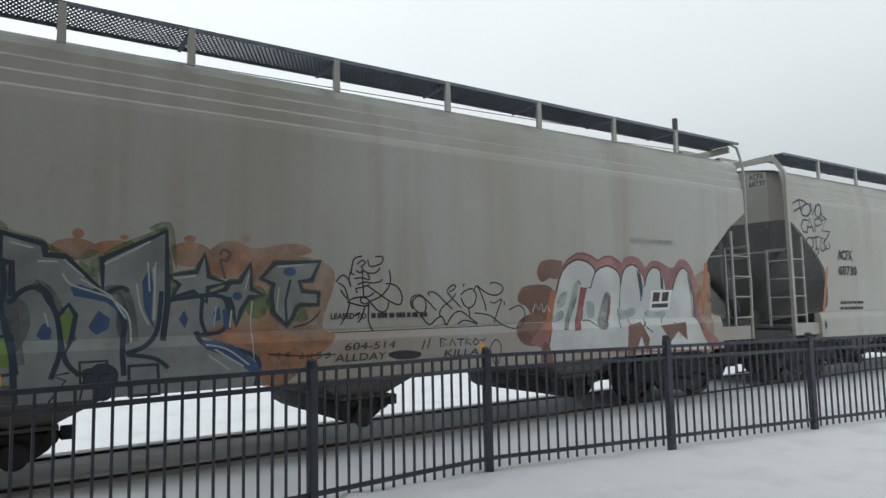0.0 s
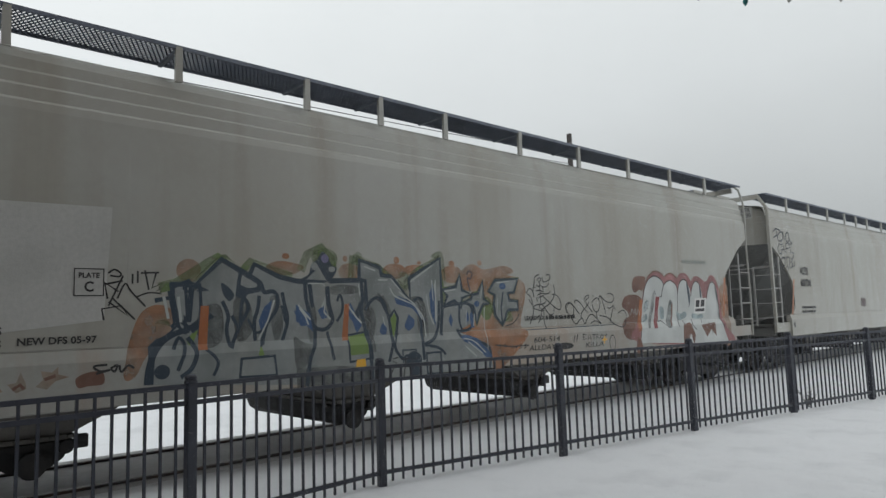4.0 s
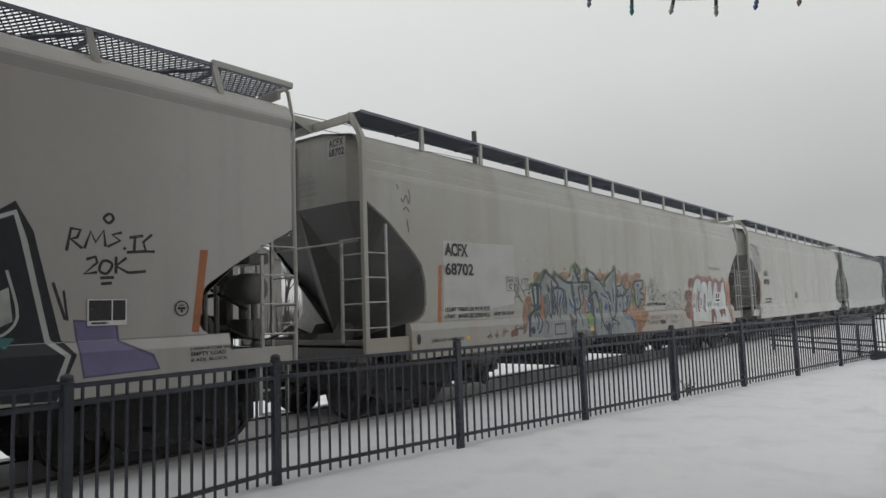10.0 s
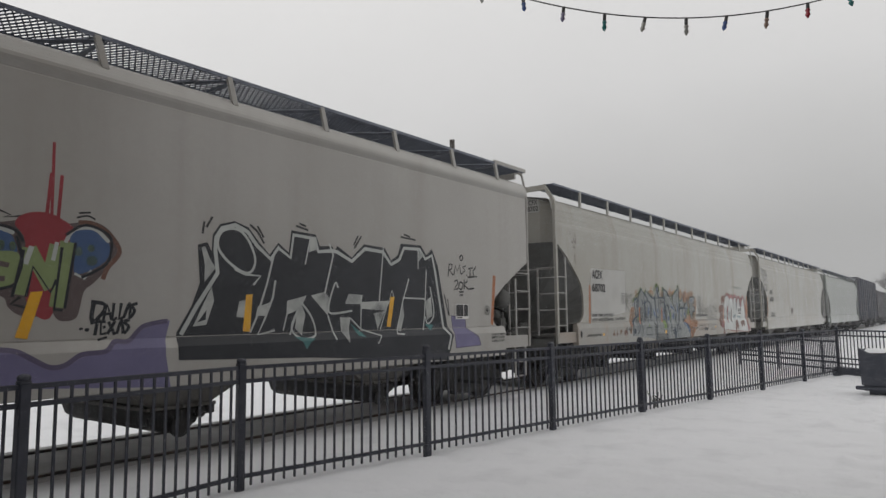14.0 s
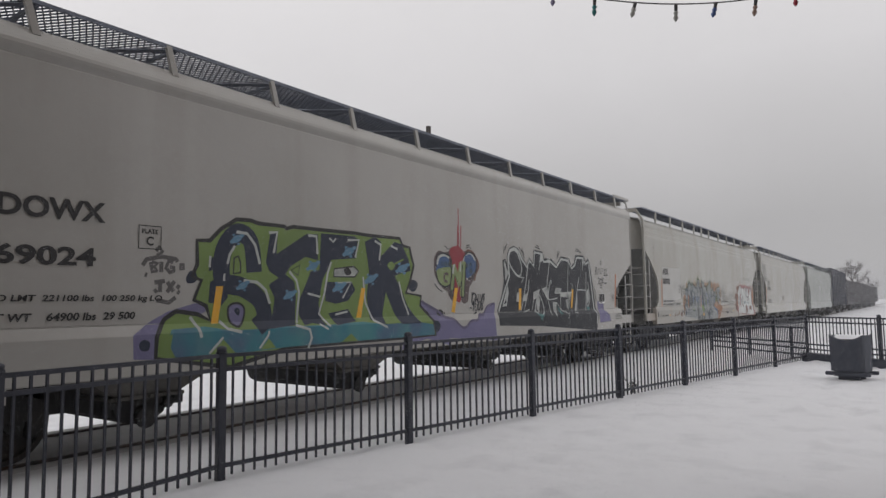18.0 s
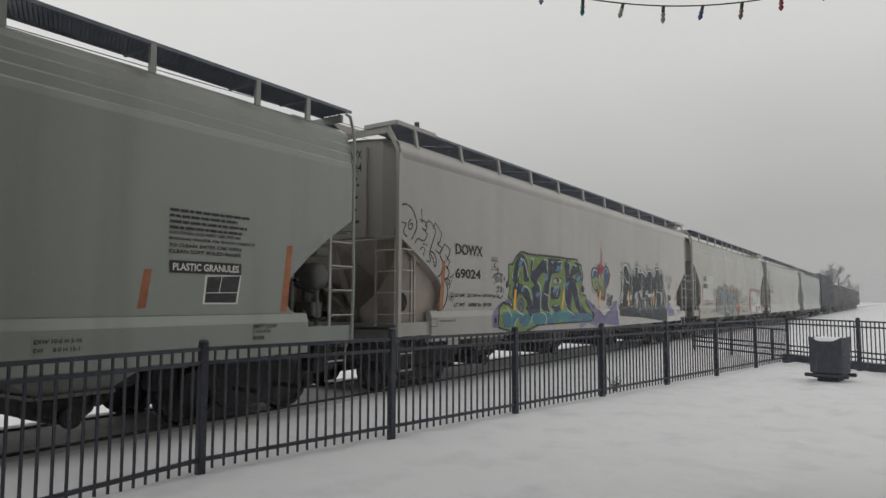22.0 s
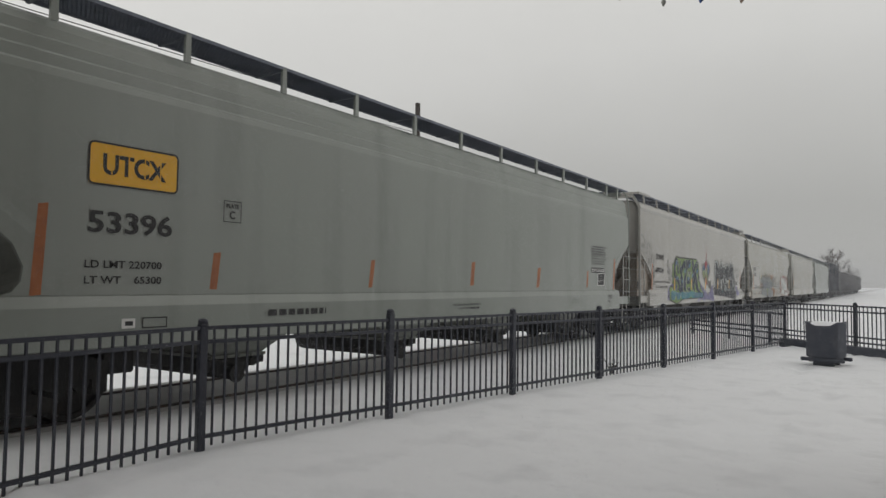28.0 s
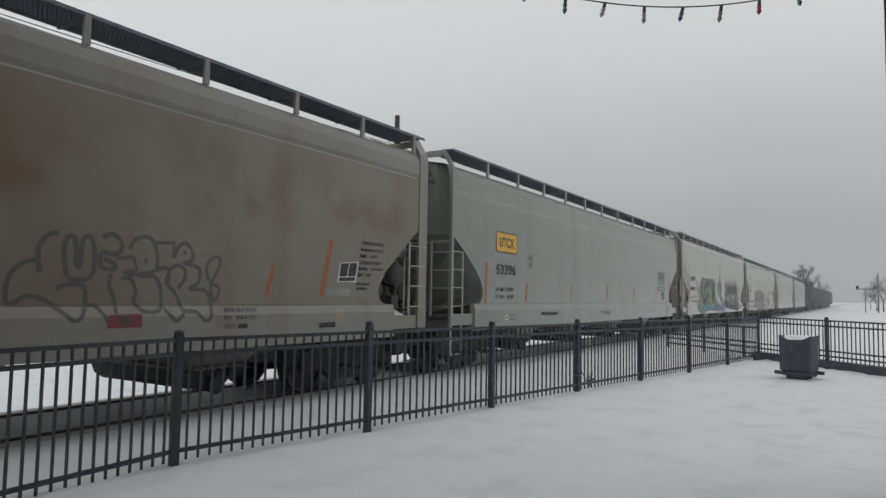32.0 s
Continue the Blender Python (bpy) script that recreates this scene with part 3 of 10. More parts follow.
def end_wall(bm, L, kind, e):
    """The upright end with folded-back corners, and the slope sheet that runs down and inward below it. e: -1 or 1."""
    _, zs = side_x(0, kind)
    z0 = CUT[kind][0][1]
    up = [z0, 3.45] + [z for z in zs if z > 3.45]
    wide = [min(side_x(max(z, 1.0), kind)[0], 1.60) - 0.02 if z < 4.45 else side_x(z, kind)[0] for z in up]
    ys, yb = e * (L - 0.06), e * (L - 0.30)
    flat = [min(w, 1.18) for w in wide]
    pts = [(x, z) for x, z in zip(flat, up)] + [(-x, z) for x, z in list(zip(flat, up))[::-1]]
    bm.faces.new([bm.verts.new((x, ys, z)) for x, z in pts])
    for s in (-1, 1):
        for k in range(len(up) - 1):
            if wide[k] > flat[k]:
                bm.faces.new([bm.verts.new(p) for p in ((s * flat[k], ys, up[k]), (s * wide[k], yb, up[k]), (s * max(wide[k + 1], flat[k + 1]), yb, up[k + 1]), (s * flat[k + 1], ys, up[k + 1]))])


def corner_fill(bm, L, kind, e, x=1.47):
    """A plate set in behind the cut corner of the side."""
    cut = CUT[kind]
    pts = [(e * (L - 0.05), cut[0][1] + 0.12)] + [(e * (L - q - 0.10), z + 0.06) for q, z in cut[1:-1]] + [(e * (L - cut[-1][0] - 0.15), 1.18), (e * (L - 0.05), 1.18)]
    prism(bm, pts if e > 0 else pts[::-1], x - 0.015, x)


def slope_sheet(bm, L, kind, e):
    """The sloping end of the hopper under the end wall. Steep: two facets that meet in a point, closed to the cut sides; open: a long slope over the brake platform."""
    z0 = CUT[kind][0][1]
    ys, yb, foot = e * (L - 0.06), e * (L - 0.30), e * (L - 2.05)
    if e < 0 or kind == "a":
        tip, back = (0.0, e * (L - 0.86), 1.17), (0.0, e * (L - 2.3), 1.17)
        for s in (-1, 1):
            inner = (s * 0.62, e * (L - 1.02), 1.75)
            bm.faces.new([bm.verts.new(p) for p in ((0, ys, z0), (s * 1.18, ys, z0), inner)])
            bm.faces.new([bm.verts.new(p) for p in ((0, ys, z0), inner, tip)])
            bm.faces.new([bm.verts.new(p) for p in ((s * 1.18, ys, z0), (s * 1.57, yb, z0), inner)])
            bm.faces.new([bm.verts.new(p) for p in ((s * 1.57, yb, z0), tip, inner)])
            edge = [(s * 1.555, e * (L - max(q, 0.30)), z + 0.01) for q, z in CUT[kind]] + [(s * 1.5, e * (L - 1.55), 1.2)]
            for p, q in zip(edge, edge[1:]):
                bm.faces.new([bm.verts.new(c) for c in (p, q, tip)])
            bm.faces.new([bm.verts.new(c) for c in (edge[-1], back, tip)])
        return
    for s in (-1, 1):
        # each half folds towards a ridge in the middle
        bm.faces.new([bm.verts.new(p) for p in ((0, ys, z0 + 0.05), (s * 1.18, ys, z0), (s * 0.95, foot, 1.25), (0, e * (L - 1.83), 1.25))])
        bm.faces.new([bm.verts.new(p) for p in ((s * 1.18, ys, z0), (s * 1.58, yb, z0), (s * 1.55, e * (L - 1.75), 1.46), (s * 0.95, foot, 1.25))])


SILL_TOP = 1.452


SILL_OUT, SILL_KNEE = 0.040, 1.345      # the sill stands proud below a sloped shoulder


def sill_lean(z):
    """How far the sill stands out from the side at a height."""
    return SILL_OUT * min(1.0, max(0.0, (SILL_TOP - z) / (SILL_TOP - SILL_KNEE)))


def decal(parent, name, outlines, mat, kind, off=0.004, label=""):
    """Flat paint on the near side: outlines of (y, z), or a band as a pair of edges, each laid a hair over the one before."""
    bm = B()
    for k, pts in enumerate(outlines):
        x = HALF + off + 0.00008 * k / len(outlines)
        if isinstance(pts, dict):
            n = len(pts["left"])
            rows = [(bm.verts.new((x + 0.00006 * i / n, *a)), bm.verts.new((x + 0.00006 * i / n, *b))) for i, (a, b) in enumerate(zip(pts["left"], pts["right"]))]
            for i in range(n if pts["closed"] else n - 1):
                (a, b), (c, d) = rows[i], rows[(i + 1) % n]
                bm.faces.new((a, b, d, c))
        else:
            f = bm.faces.new([bm.verts.new((x, y, z)) for y, z in pts])
            f.normal_update()
    bmesh.ops.triangulate(bm, faces=[f for f in bm.faces if len(f.verts) > 4], ngon_method="EAR_CLIP")
    # the sill below leans outward a little
    if min(v.co.z for v in bm.verts) < SILL_TOP:
        for z in (SILL_TOP, SILL_KNEE):
            bmesh.ops.bisect_plane(bm, geom=bm.verts[:] + bm.edges[:] + bm.faces[:], plane_co=(0, 0, z), plane_no=(0, 0, 1))
        for v in bm.verts:
            v.co.x += sill_lean(v.co.z)
    me = bpy.data.meshes.new(name)
    bm.to_mesh(me)
    bm.free()
    me.materials.append(M[mat])
    return part(name, me, "", parent, label)


def rect(y0, y1, z0, z1, lean=0.0):
    return [(y0, z0), (y1, z0), (y1 + lean, z1), (y0 + lean, z1)]


def ribbon(pts, w, closed=False):
    """A band of width w along a line of (y, z), with mitred corners."""
    P = [Vector(p) for p in pts]
    k = len(P)
    left, right = [], []
    for i in range(k):
        a = P[i - 1] if i or closed else P[i]
        b = P[(i + 1) % k] if i < k - 1 or closed else P[i]
        d = (P[i] - a).normalized() + (b - P[i]).normalized()
        d = d.normalized() if d.length > 1e-6 else Vector((1, 0))
        off = Vector((-d.y, d.x)) * w / 2
        left.append(tuple(P[i] + off))
        right.append(tuple(P[i] - off))
    return [{"left": left, "right": right, "closed": closed}]


def smooth_line(pts, n=4, closed=False):
    """A rounded line through the points."""
    P = [Vector(p) for p in pts]
    k = len(P)
    out = []
    for i in range(k if closed else k - 1):
        p0 = P[(i - 1) % k] if i or closed else P[i]
        p1, p2 = P[i], P[(i + 1) % k]
        p3 = P[(i + 2) % k] if i < k - 2 or closed else p2
        for j in range(n):
            t = j / n
            out.append(tuple(0.5 * (2 * p1 + (p2 - p0) * t + (2 * p0 - 5 * p1 + 4 * p2 - p3) * t * t + (3 * p1 - p0 - 3 * p2 + p3) * t ** 3)))
    if not closed:
        out.append(tuple(P[-1]))
    return out


def oval(y, z, ry, rz, n=16):
    return [(y + ry * math.cos(k * math.tau / n), z + rz * math.sin(k * math.tau / n)) for k in range(n)]


def text_mesh(words, height, width=None, bold=0.0, tilt=0.0):
    """Words as a flat mesh in (y, z) from the lower left corner."""
    cu = bpy.data.curves.new("words", "FONT")
    cu.body, cu.size, cu.offset, cu.shear = words, 1.0, bold, tilt
    cu.resolution_u = 3
    ob = bpy.data.objects.new("words", cu)
    scene.collection.objects.link(ob)
    bpy.context.view_layer.update()
    me = bpy.data.meshes.new_from_object(ob.evaluated_get(bpy.context.evaluated_depsgraph_get()))
    bpy.data.objects.remove(ob)
    bpy.data.curves.remove(cu)
    co = np.array([v.co[:] for v in me.vertices])
    lo, hi = co.min(0), co.max(0)
    ky = height / max(hi[1] - lo[1], 1e-6)
    kx = width / max(hi[0] - lo[0], 1e-6) if width else ky
    for v in me.vertices:
        v.co = (0.0, (v.co.x - lo[0]) * kx, (v.co.y - lo[1]) * ky)
    me.materials.clear()
    return me


def split_letters(me):
    """One mesh for each separate letter."""
    link = {v.index: v.index for v in me.vertices}

    def root(i):
        while link[i] != i:
            i = link[i]
        return i

    for p in me.polygons:
        a = root(p.vertices[0])
        for v in p.vertices[1:]:
            link[root(v)] = a
    sets = {}
    for p in me.polygons:
        sets.setdefault(root(p.vertices[0]), []).append(tuple(p.vertices))
    out = []
    for faces in sets.values():
        used = sorted({v for f in faces for v in f})
        at = {v: i for i, v in enumerate(used)}
        one = bpy.data.meshes.new("letter")
        one.from_pydata([me.vertices[v].co[:] for v in used], [], [[at[v] for v in f] for f in faces])
        one.materials.append(me.materials[0])
        out.append(one)
    return out


def lettering(parent, words, y, z, height, width=None, mat="letter", bold=0.027, off=0.0100, name="lettering", tilt=0.0):
    me = text_mesh(words, height, width, bold, tilt)
    me.materials.append(M[mat])
    at = Matrix.Translation((HALF + off + sill_lean(z), y, z))
    if height < 0.11:
        return tagged(part(name, me, "", parent, at=at), kind="stuff")
    # large letters are parts of their own
    for one in split_letters(me):
        part("letter" if name == "lettering" else name, one, "", parent, at=at)


def end_lettering(parent, words, x, z, height, width, y):
    me = text_mesh(words, height, width, 0.015)
    me.materials.append(M["letter"])
    return part("lettering", me, "", parent, at=Matrix.Translation((x, y, z)) @ pose(0, 0, 0, 0, 0, -90))


def bars(parent, rows, y, z, width, height, gap, mat="letter", off=0.0096):
    """Small writing as rows of short bars."""
    rng = random.Random(int(y * 100) + rows)
    out = []
    for r in range(rows):
        p, zz = y, z - r * gap
        end = y + width * rng.uniform(0.75, 1.0)
        while p < end:
            w = min(end, p + rng.uniform(0.05, 0.16)) - p
            out.append(rect(p, p + w, zz, zz + height))
            p += w + height * 0.45
    return tagged(decal(parent, "small_print", out, mat, "", off), kind="stuff")


def wheel_meshes():
    bm = B()
    lathe(bm, ((0.10, -0.02), (0.13, 0.03), (0.17, 0.02), (0.39, 0.015), (0.40, -0.03), (0.457, -0.035), (0.455, 0.085), (0.485, 0.10), (0.485, 0.125), (0.40, 0.125), (0.39, 0.055), (0.16, 0.06), (0.12, 0.10), (0.10, 0.13)), 28, "x")
    wheel = finish(bm, "wheel", "wheel", False)
    bm = B()
    rod(bm, (-0.95, 0, 0), (0.95, 0, 0), 0.08, 12)
    axle = finish(bm, "axle", "wheel", True)
    bm = B()
    rod(bm, (0, 0, 0), (0.11, 0, 0), 0.10, 12)
    for k in range(3):
        c, s = math.cos(k * math.tau / 3) * 0.055, math.sin(k * math.tau / 3) * 0.055
        rod(bm, (0.11, c, s), (0.125, c, s), 0.018, 6)
    bearing = finish(bm, "bearing_cap", "under", False)
    bm = B()
    prism(bm, ((-1.16, 0.32), (-1.16, 0.68), (-0.84, 0.76), (-0.48, 0.94), (0.48, 0.94), (0.84, 0.76), (1.16, 0.68), (1.16, 0.32), (0.98, 0.30), (0.98, 0.50), (0.76, 0.50), (0.74, 0.38),
                (0.50, 0.17), (-0.50, 0.17), (-0.74, 0.38), (-0.76, 0.50), (-0.98, 0.50), (-0.98, 0.34)), -0.06, 0.06)
    frame_mesh = finish(bm, "side_frame", "under", bevel=0.012)
    bm = B()
    for i in (-0.15, 0.0, 0.15):
        for k in range(5):
            lathe(bm, ((0.05, 0), (0.065, 0.02), (0.05, 0.04)), 8, at=(0, i, 0.30 + k * 0.045))
    springs = finish(bm, "spring_nest", "under", True)
    bm = B()
    box(bm, -1.05, 1.05, -0.2, 0.2, 0.48, 0.80)
    bolster = finish(bm, "bolster", "under", bevel=0.03)
    bm = B()
    box(bm, -0.05, 0.05, -0.06, 0.06, 0.24, 0.62)
    # wide dark plate stands for the shade between the wheels
    box(bm, -1.5, 0.06, -0.05, 0.05, 0.30, 0.78)
    rod(bm, (-0.9, 0, 0.42), (0.9, 0, 0.42), 0.035, 6)
    shoe = finish(bm, "brake_beam", "under", bevel=0.01)
    return wheel, axle, bearing, frame_mesh, springs, bolster, shoe


WHEEL, AXLE, BEARING, FRAME, SPRINGS, BOLSTER, SHOE = wheel_meshes()
ROLLING = []   # wheelsets that turn with the train


def truck(car, y):
    bol = part("truck", BOLSTER, "", car, "dark cast truck with springs and brake gear", at=pose(0, y, 0))
    for s in (-1, 1):
        part("side_frame", FRAME, "", bol, at=pose(s * 1.0, 0, 0))
        part("spring_nest", SPRINGS, "", bol, at=pose(s * 1.0, 0, 0))
    for e in (-0.36, 0.36):
        part("brake_beam", SHOE, "", bol, at=pose(0.70, e, 0))
    for e in (-0.86, 0.86):
        ws = part("wheelset", AXLE, "", car, at=pose(0, y + e, 0.457))
        part("wheel", WHEEL, "", ws, at=pose(0.735, 0, 0, 0, 0, 180))
        part("wheel", WHEEL, "", ws, at=pose(-0.735, 0, 0))
        part("bearing_cap", BEARING, "", ws, at=pose(0.93, 0, 0))
        ROLLING.append(ws)


def grating(L, width, pitch=0.05):
    """Expanded-metal walkway: crossing slanted strips, each with some depth."""
    verts, faces = [], []

    def strip(x0, a, x1, b, half, z):
        i = len(verts)
        verts.extend(((x0, a - half, z), (x0, a + half, z), (x1, b + half, z), (x1, b - half, z), (x0, a, z - 0.011), (x1, b, z - 0.011), (x0, a, z + 0.011), (x1, b, z + 0.011)))
        faces.extend(((i, i + 1, i + 2, i + 3), (i + 4, i + 5, i + 7, i + 6)))

    run = width * 0.5
    for k in range(int((2 * L + run) / pitch)):
        y = -L - run + k * pitch
        # the part of each strip that lies within the length
        f = max(0.0, (-L - y) / run)
        g = min(1.0, (L - y) / run)
        if g > f:
            for d in (1, -1):
                strip(d * width * (f - 0.5), y + f * run, d * width * (g - 0.5), y + g * run, 0.009, 0.002 * d)
    me = bpy.data.meshes.new("grating")
    me.from_pydata(verts, [], faces)
    me.materials.append(M["grate"])
    return me


def hopper_mesh(mat, foot=0.40):
    """One discharge bay: a chute across the car that tapers to a flanged slot."""
    bm = B()
    rings = []
    for half, z, wide in ((1.50, 1.42, 1.42), (1.00, 0.99, 1.36), (foot, 0.62, 1.18)):
        rings.append([bm.verts.new(p) for p in ((-wide, -half, z), (wide, -half, z), (wide, half, z), (-wide, half, z))])
    for a, b in zip(rings, rings[1:]):
        for k in range(4):
            bm.faces.new((a[k], a[(k + 1) % 4], b[(k + 1) % 4], b[k]))
    bm.faces.new(rings[0]), bm.faces.new(rings[-1])
    # flange round the slot, and bolts along it
    box(bm, -1.30, 1.22, -foot - 0.06, foot + 0.06, 0.585, 0.625)
    for q in range(5):
        y = foot * (q / 2 - 1)
        rod(bm, (1.20, y, 0.605), (1.25, y, 0.605), 0.018, 6)
    return finish(bm, "hopper", mat)


def outlet_mesh():
    """The dark outlet gate that hangs under the chute, with its pipe and capstan."""
    bm = B()
    prism(bm, ((-0.38, 0.585), (0.38, 0.585), (0.30, 0.38), (0.16, 0.29), (-0.16, 0.29), (-0.30, 0.38)), -1.25, 1.05)
    rod(bm, (-1.32, 0, 0.36), (1.14, 0, 0.36), 0.10, 12)
    rod(bm, (1.14, 0, 0.36), (1.19, 0, 0.36), 0.13, 12)
    rod(bm, (1.05, 0.30, 0.50), (1.16, 0.30, 0.50), 0.07, 10)
    box(bm, 1.06, 1.12, -0.50, 0.45, 0.49, 0.56)
    box(bm, 1.04, 1.14, 0.38, 0.50, 0.47, 0.60)
    box(bm, 1.04, 1.10, -0.48, -0.38, 0.40, 0.58)
    return finish(bm, "outlet_gate", "under", bevel=0.008)


HOPPERS, OUTLET = {k: hopper_mesh("grime_shade_u" if k == "u" else "dark_chute", 0.30 if k == "a" else 0.40) for k in "adur"}, outlet_mesh()


def ladder(car, y, z0, z1, x, width, rungs, mat="ladder", name="ladder"):
    bm = B()
    box(bm, x - 0.02, x + 0.02, y - 0.02, y + 0.02, z0, z1)
    box(bm, x - 0.02, x + 0.02, y + width - 0.02, y + width + 0.02, z0, z1)
    lad = part(name, bm, mat, car)
    for k in range(rungs):
        z = z0 + (z1 - z0) * (k + 0.6) / rungs
        bm = B()
        rod(bm, (x + 0.02, y, z), (x + 0.02, y + width, z), 0.011, 6)
        part("rung", bm, mat, lad)
    return lad


BRACKETS = {
    "a": (-7.9, -6.25, -4.65, -3.05, -1.9, -0.7, 0.98, 2.6, 4.23, 5.84, 7.41),
    "d": (-8.95, -7.425, -5.875, -4.315, -2.735, -1.07, 0.60, 2.265, 3.845, 5.435, 7.025, 8.5),
    "u": (-8.16, -6.59, -5.03, -3.49, -1.9, -0.35, 1.3, 3.05, 4.65, 6.25, 7.81, 8.75),
    "r": (-9.2, -7.7, -6.15, -4.5, -2.96, -1.4, 0.0, 1.4, 2.96, 4.53, 6.15, 7.71, 9.23),
}


def hopper_car(name, label, kind, paint, L, recess, board_z, bays=(-5.85, -2.15, 1.5, 5.2), sill=""):
    """A covered hopper: origin on the rail at the car's middle, near side at +x."""
    car = thing(name, label, "freight car", "covered hopper cars of the train")
    trim = "grey_r" if kind == "r" else paint
    for s in (-1, 1):
        bm = B()
        top = B()
        side_sheet(bm, L, kind, s, top)
        part("side_sheet", bm, paint, car)
        part("roof_edge", top, trim, car)
    _, zs = side_x(0, kind)
    for e in (-1, 1):
        bm = B()
        end_wall(bm, L, kind, e)
        part("end_wall", bm, paint, car)
        # recess tone holds dirt and the shade under the end wall
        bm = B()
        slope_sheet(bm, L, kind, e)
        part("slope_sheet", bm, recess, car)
    # side sills with a small lip along the top
    for s in (-1, 1):
        bm = B()
        k0 = L - 0.95
        # section: flat foot, upright face, sloped shoulder with a soft knee
        sec = ((1.5, 0.89), (1.60 + SILL_OUT - 0.012, 0.89), (1.60 + SILL_OUT, 0.905), (1.60 + SILL_OUT, SILL_KNEE - 0.012), (1.60 + SILL_OUT - 0.006, SILL_KNEE + 0.008), (1.60, SILL_TOP), (1.5, SILL_TOP))
        near_end, far_end = [[bm.verts.new((s * x, q, z)) for x, z in sec] for q in (-k0, k0)]
        bm.faces.new(near_end), bm.faces.new(far_end[::-1])
        for i in range(len(sec)):
            j = (i + 1) % len(sec)
            bm.faces.new((near_end[i], far_end[i], far_end[j], near_end[j]))
        prism(bm, ((-k0, 1.455), (k0, 1.455), (k0, 1.463), (-k0, 1.463)), s * 1.56, s * 1.602)
        prism(bm, ((-L, 1.02), (-k0, 1.02), (-k0, 1.26), (-L, 1.26)), s * 1.50, s * 1.585)
        prism(bm, ((k0, 1.02), (L, 1.02), (L, 1.26), (k0, 1.26)), s * 1.50, s * 1.585)
        part("side_sill", bm, sill or trim, car)
    # frame, platform and slope supports at the ends
    for e in (-1, 1):
        bm = B()
        box(bm, -0.33, 0.33, *sorted((e * (L - 0.1), e * (L - 3.0))), 0.72, 1.12)
        part("stub_sill", bm, "under", car)
    for e in (-1, 1):
        bm = B()
        y0, y1 = sorted((e * L, e * (L - 1.5)))
        box(bm, -1.5, 1.5, y0, y1, 1.13, 1.17)
        box(bm, -1.55, 1.55, *sorted((e * L, e * (L - 0.14))), 0.92, 1.24)
        part("end_platform", bm, "soot_shade", car)
        bm = B()
        box(bm, -1.30, 1.30, *sorted((e * (L - 0.06), e * (L - 0.48))), 0.56, 0.95)
        rod(bm, (-1.4, e * (L + 0.10), 0.70), (1.4, e * (L + 0.10), 0.70), 0.018, 6)
        part("end_sill", bm, "under", car, bevel=0.01)
        z0 = CUT[kind][0][1]
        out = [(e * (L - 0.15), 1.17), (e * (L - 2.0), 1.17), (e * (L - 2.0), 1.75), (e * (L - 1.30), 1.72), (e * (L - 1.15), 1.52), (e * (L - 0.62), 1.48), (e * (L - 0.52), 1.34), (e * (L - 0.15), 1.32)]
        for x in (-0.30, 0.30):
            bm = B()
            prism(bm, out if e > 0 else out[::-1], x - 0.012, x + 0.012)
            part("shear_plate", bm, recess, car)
        if e > 0:
            # hand brake on the far corner
            bm = B()
            ring = [Vector((-0.85 + 0.27 * math.cos(k * math.tau / 20), L + 0.10, 2.25 + 0.27 * math.sin(k * math.tau / 20))) for k in range(20)]
            for k in range(20):
                rod(bm, ring[k], ring[(k + 1) % 20], 0.016, 6)
            for k in (0, 5, 10, 15):
                rod(bm, (-0.85, L + 0.10, 2.25), ring[k], 0.012, 6)
            wheel = part("brake_wheel", bm, "soot_shade", car)
            bm = B()
            box(bm, -1.0, -0.7, L - 0.10, L + 0.08, 2.05, 2.5)
            part("gear_box", bm, "soot_shade", wheel, bevel=0.03)
            bm = B()
            rod(bm, (-0.85, L + 0.02, 1.2), (-0.85, L + 0.02, 2.1), 0.014, 6)
            part("brake_chain", bm, "soot_shade", wheel)
        # corner posts, bent in at the top to carry the walkway
        for s in (-1, 1):
            bm = B()
            if e > 0 and kind != "r":
                # a bent pipe that stands a little off the edge
                way = [(1.60, L + 0.03, 1.02), (1.605, L + 0.05, 2.0), (1.59, L + 0.045, 3.1), (1.605, L + 0.04, 4.05), (1.585, L + 0.05, 4.30), (1.50, L + 0.04, board_z - 0.06), (1.42, L + 0.02, board_z)]
                bent_bar(bm, [(s * x, y, z) for x, y, z in way], 0.026, 0, 8)
                part("corner_post", bm, trim, car)
                continue
            # a post bent in at the top; broad and flat on the rusty car
            y = L - 0.065 if e > 0 else e * (L - 0.02)
            bent_bar(bm, [(s * 1.585, y, 1.02), (s * 1.585, y, 4.24), (s * 1.57, y, 4.31), (s * (1.585 - (board_z - 4.26) * 0.577), y, board_z)], 0.036, 0.135 if e > 0 else 0.045)
            part("corner_post", bm, trim, car, bevel=0.006)
        bm = B()
        box(bm, -1.36, 1.36, *sorted((e * (L + 0.03), e * (L - 0.03))), board_z - 0.13, board_z - 0.01)
        part("end_beam", bm, paint, car, bevel=0.005)
        for x, half in (((-0.14, 0.085),) if kind != "d" else ((0.50, 0.34),)):
            bm = B()
            prism(bm, ((e * (L - 0.05), z0), (e * L, z0), (e * L, 4.42), (e * (L - 0.05), 4.42))[::e], x - half, x + half)
            part("end_stiffener", bm, paint, car)
        bm = B()
        box(bm, -0.11, 0.11, *sorted((e * (L - 0.1), e * (L + 0.55))), 0.78, 0.96)
        box(bm, -0.2, 0.2, *sorted((e * (L + 0.40), e * (L + 0.66))), 0.70, 1.02)
        part("coupler", bm, "under", car, bevel=0.03)
        bm = B()
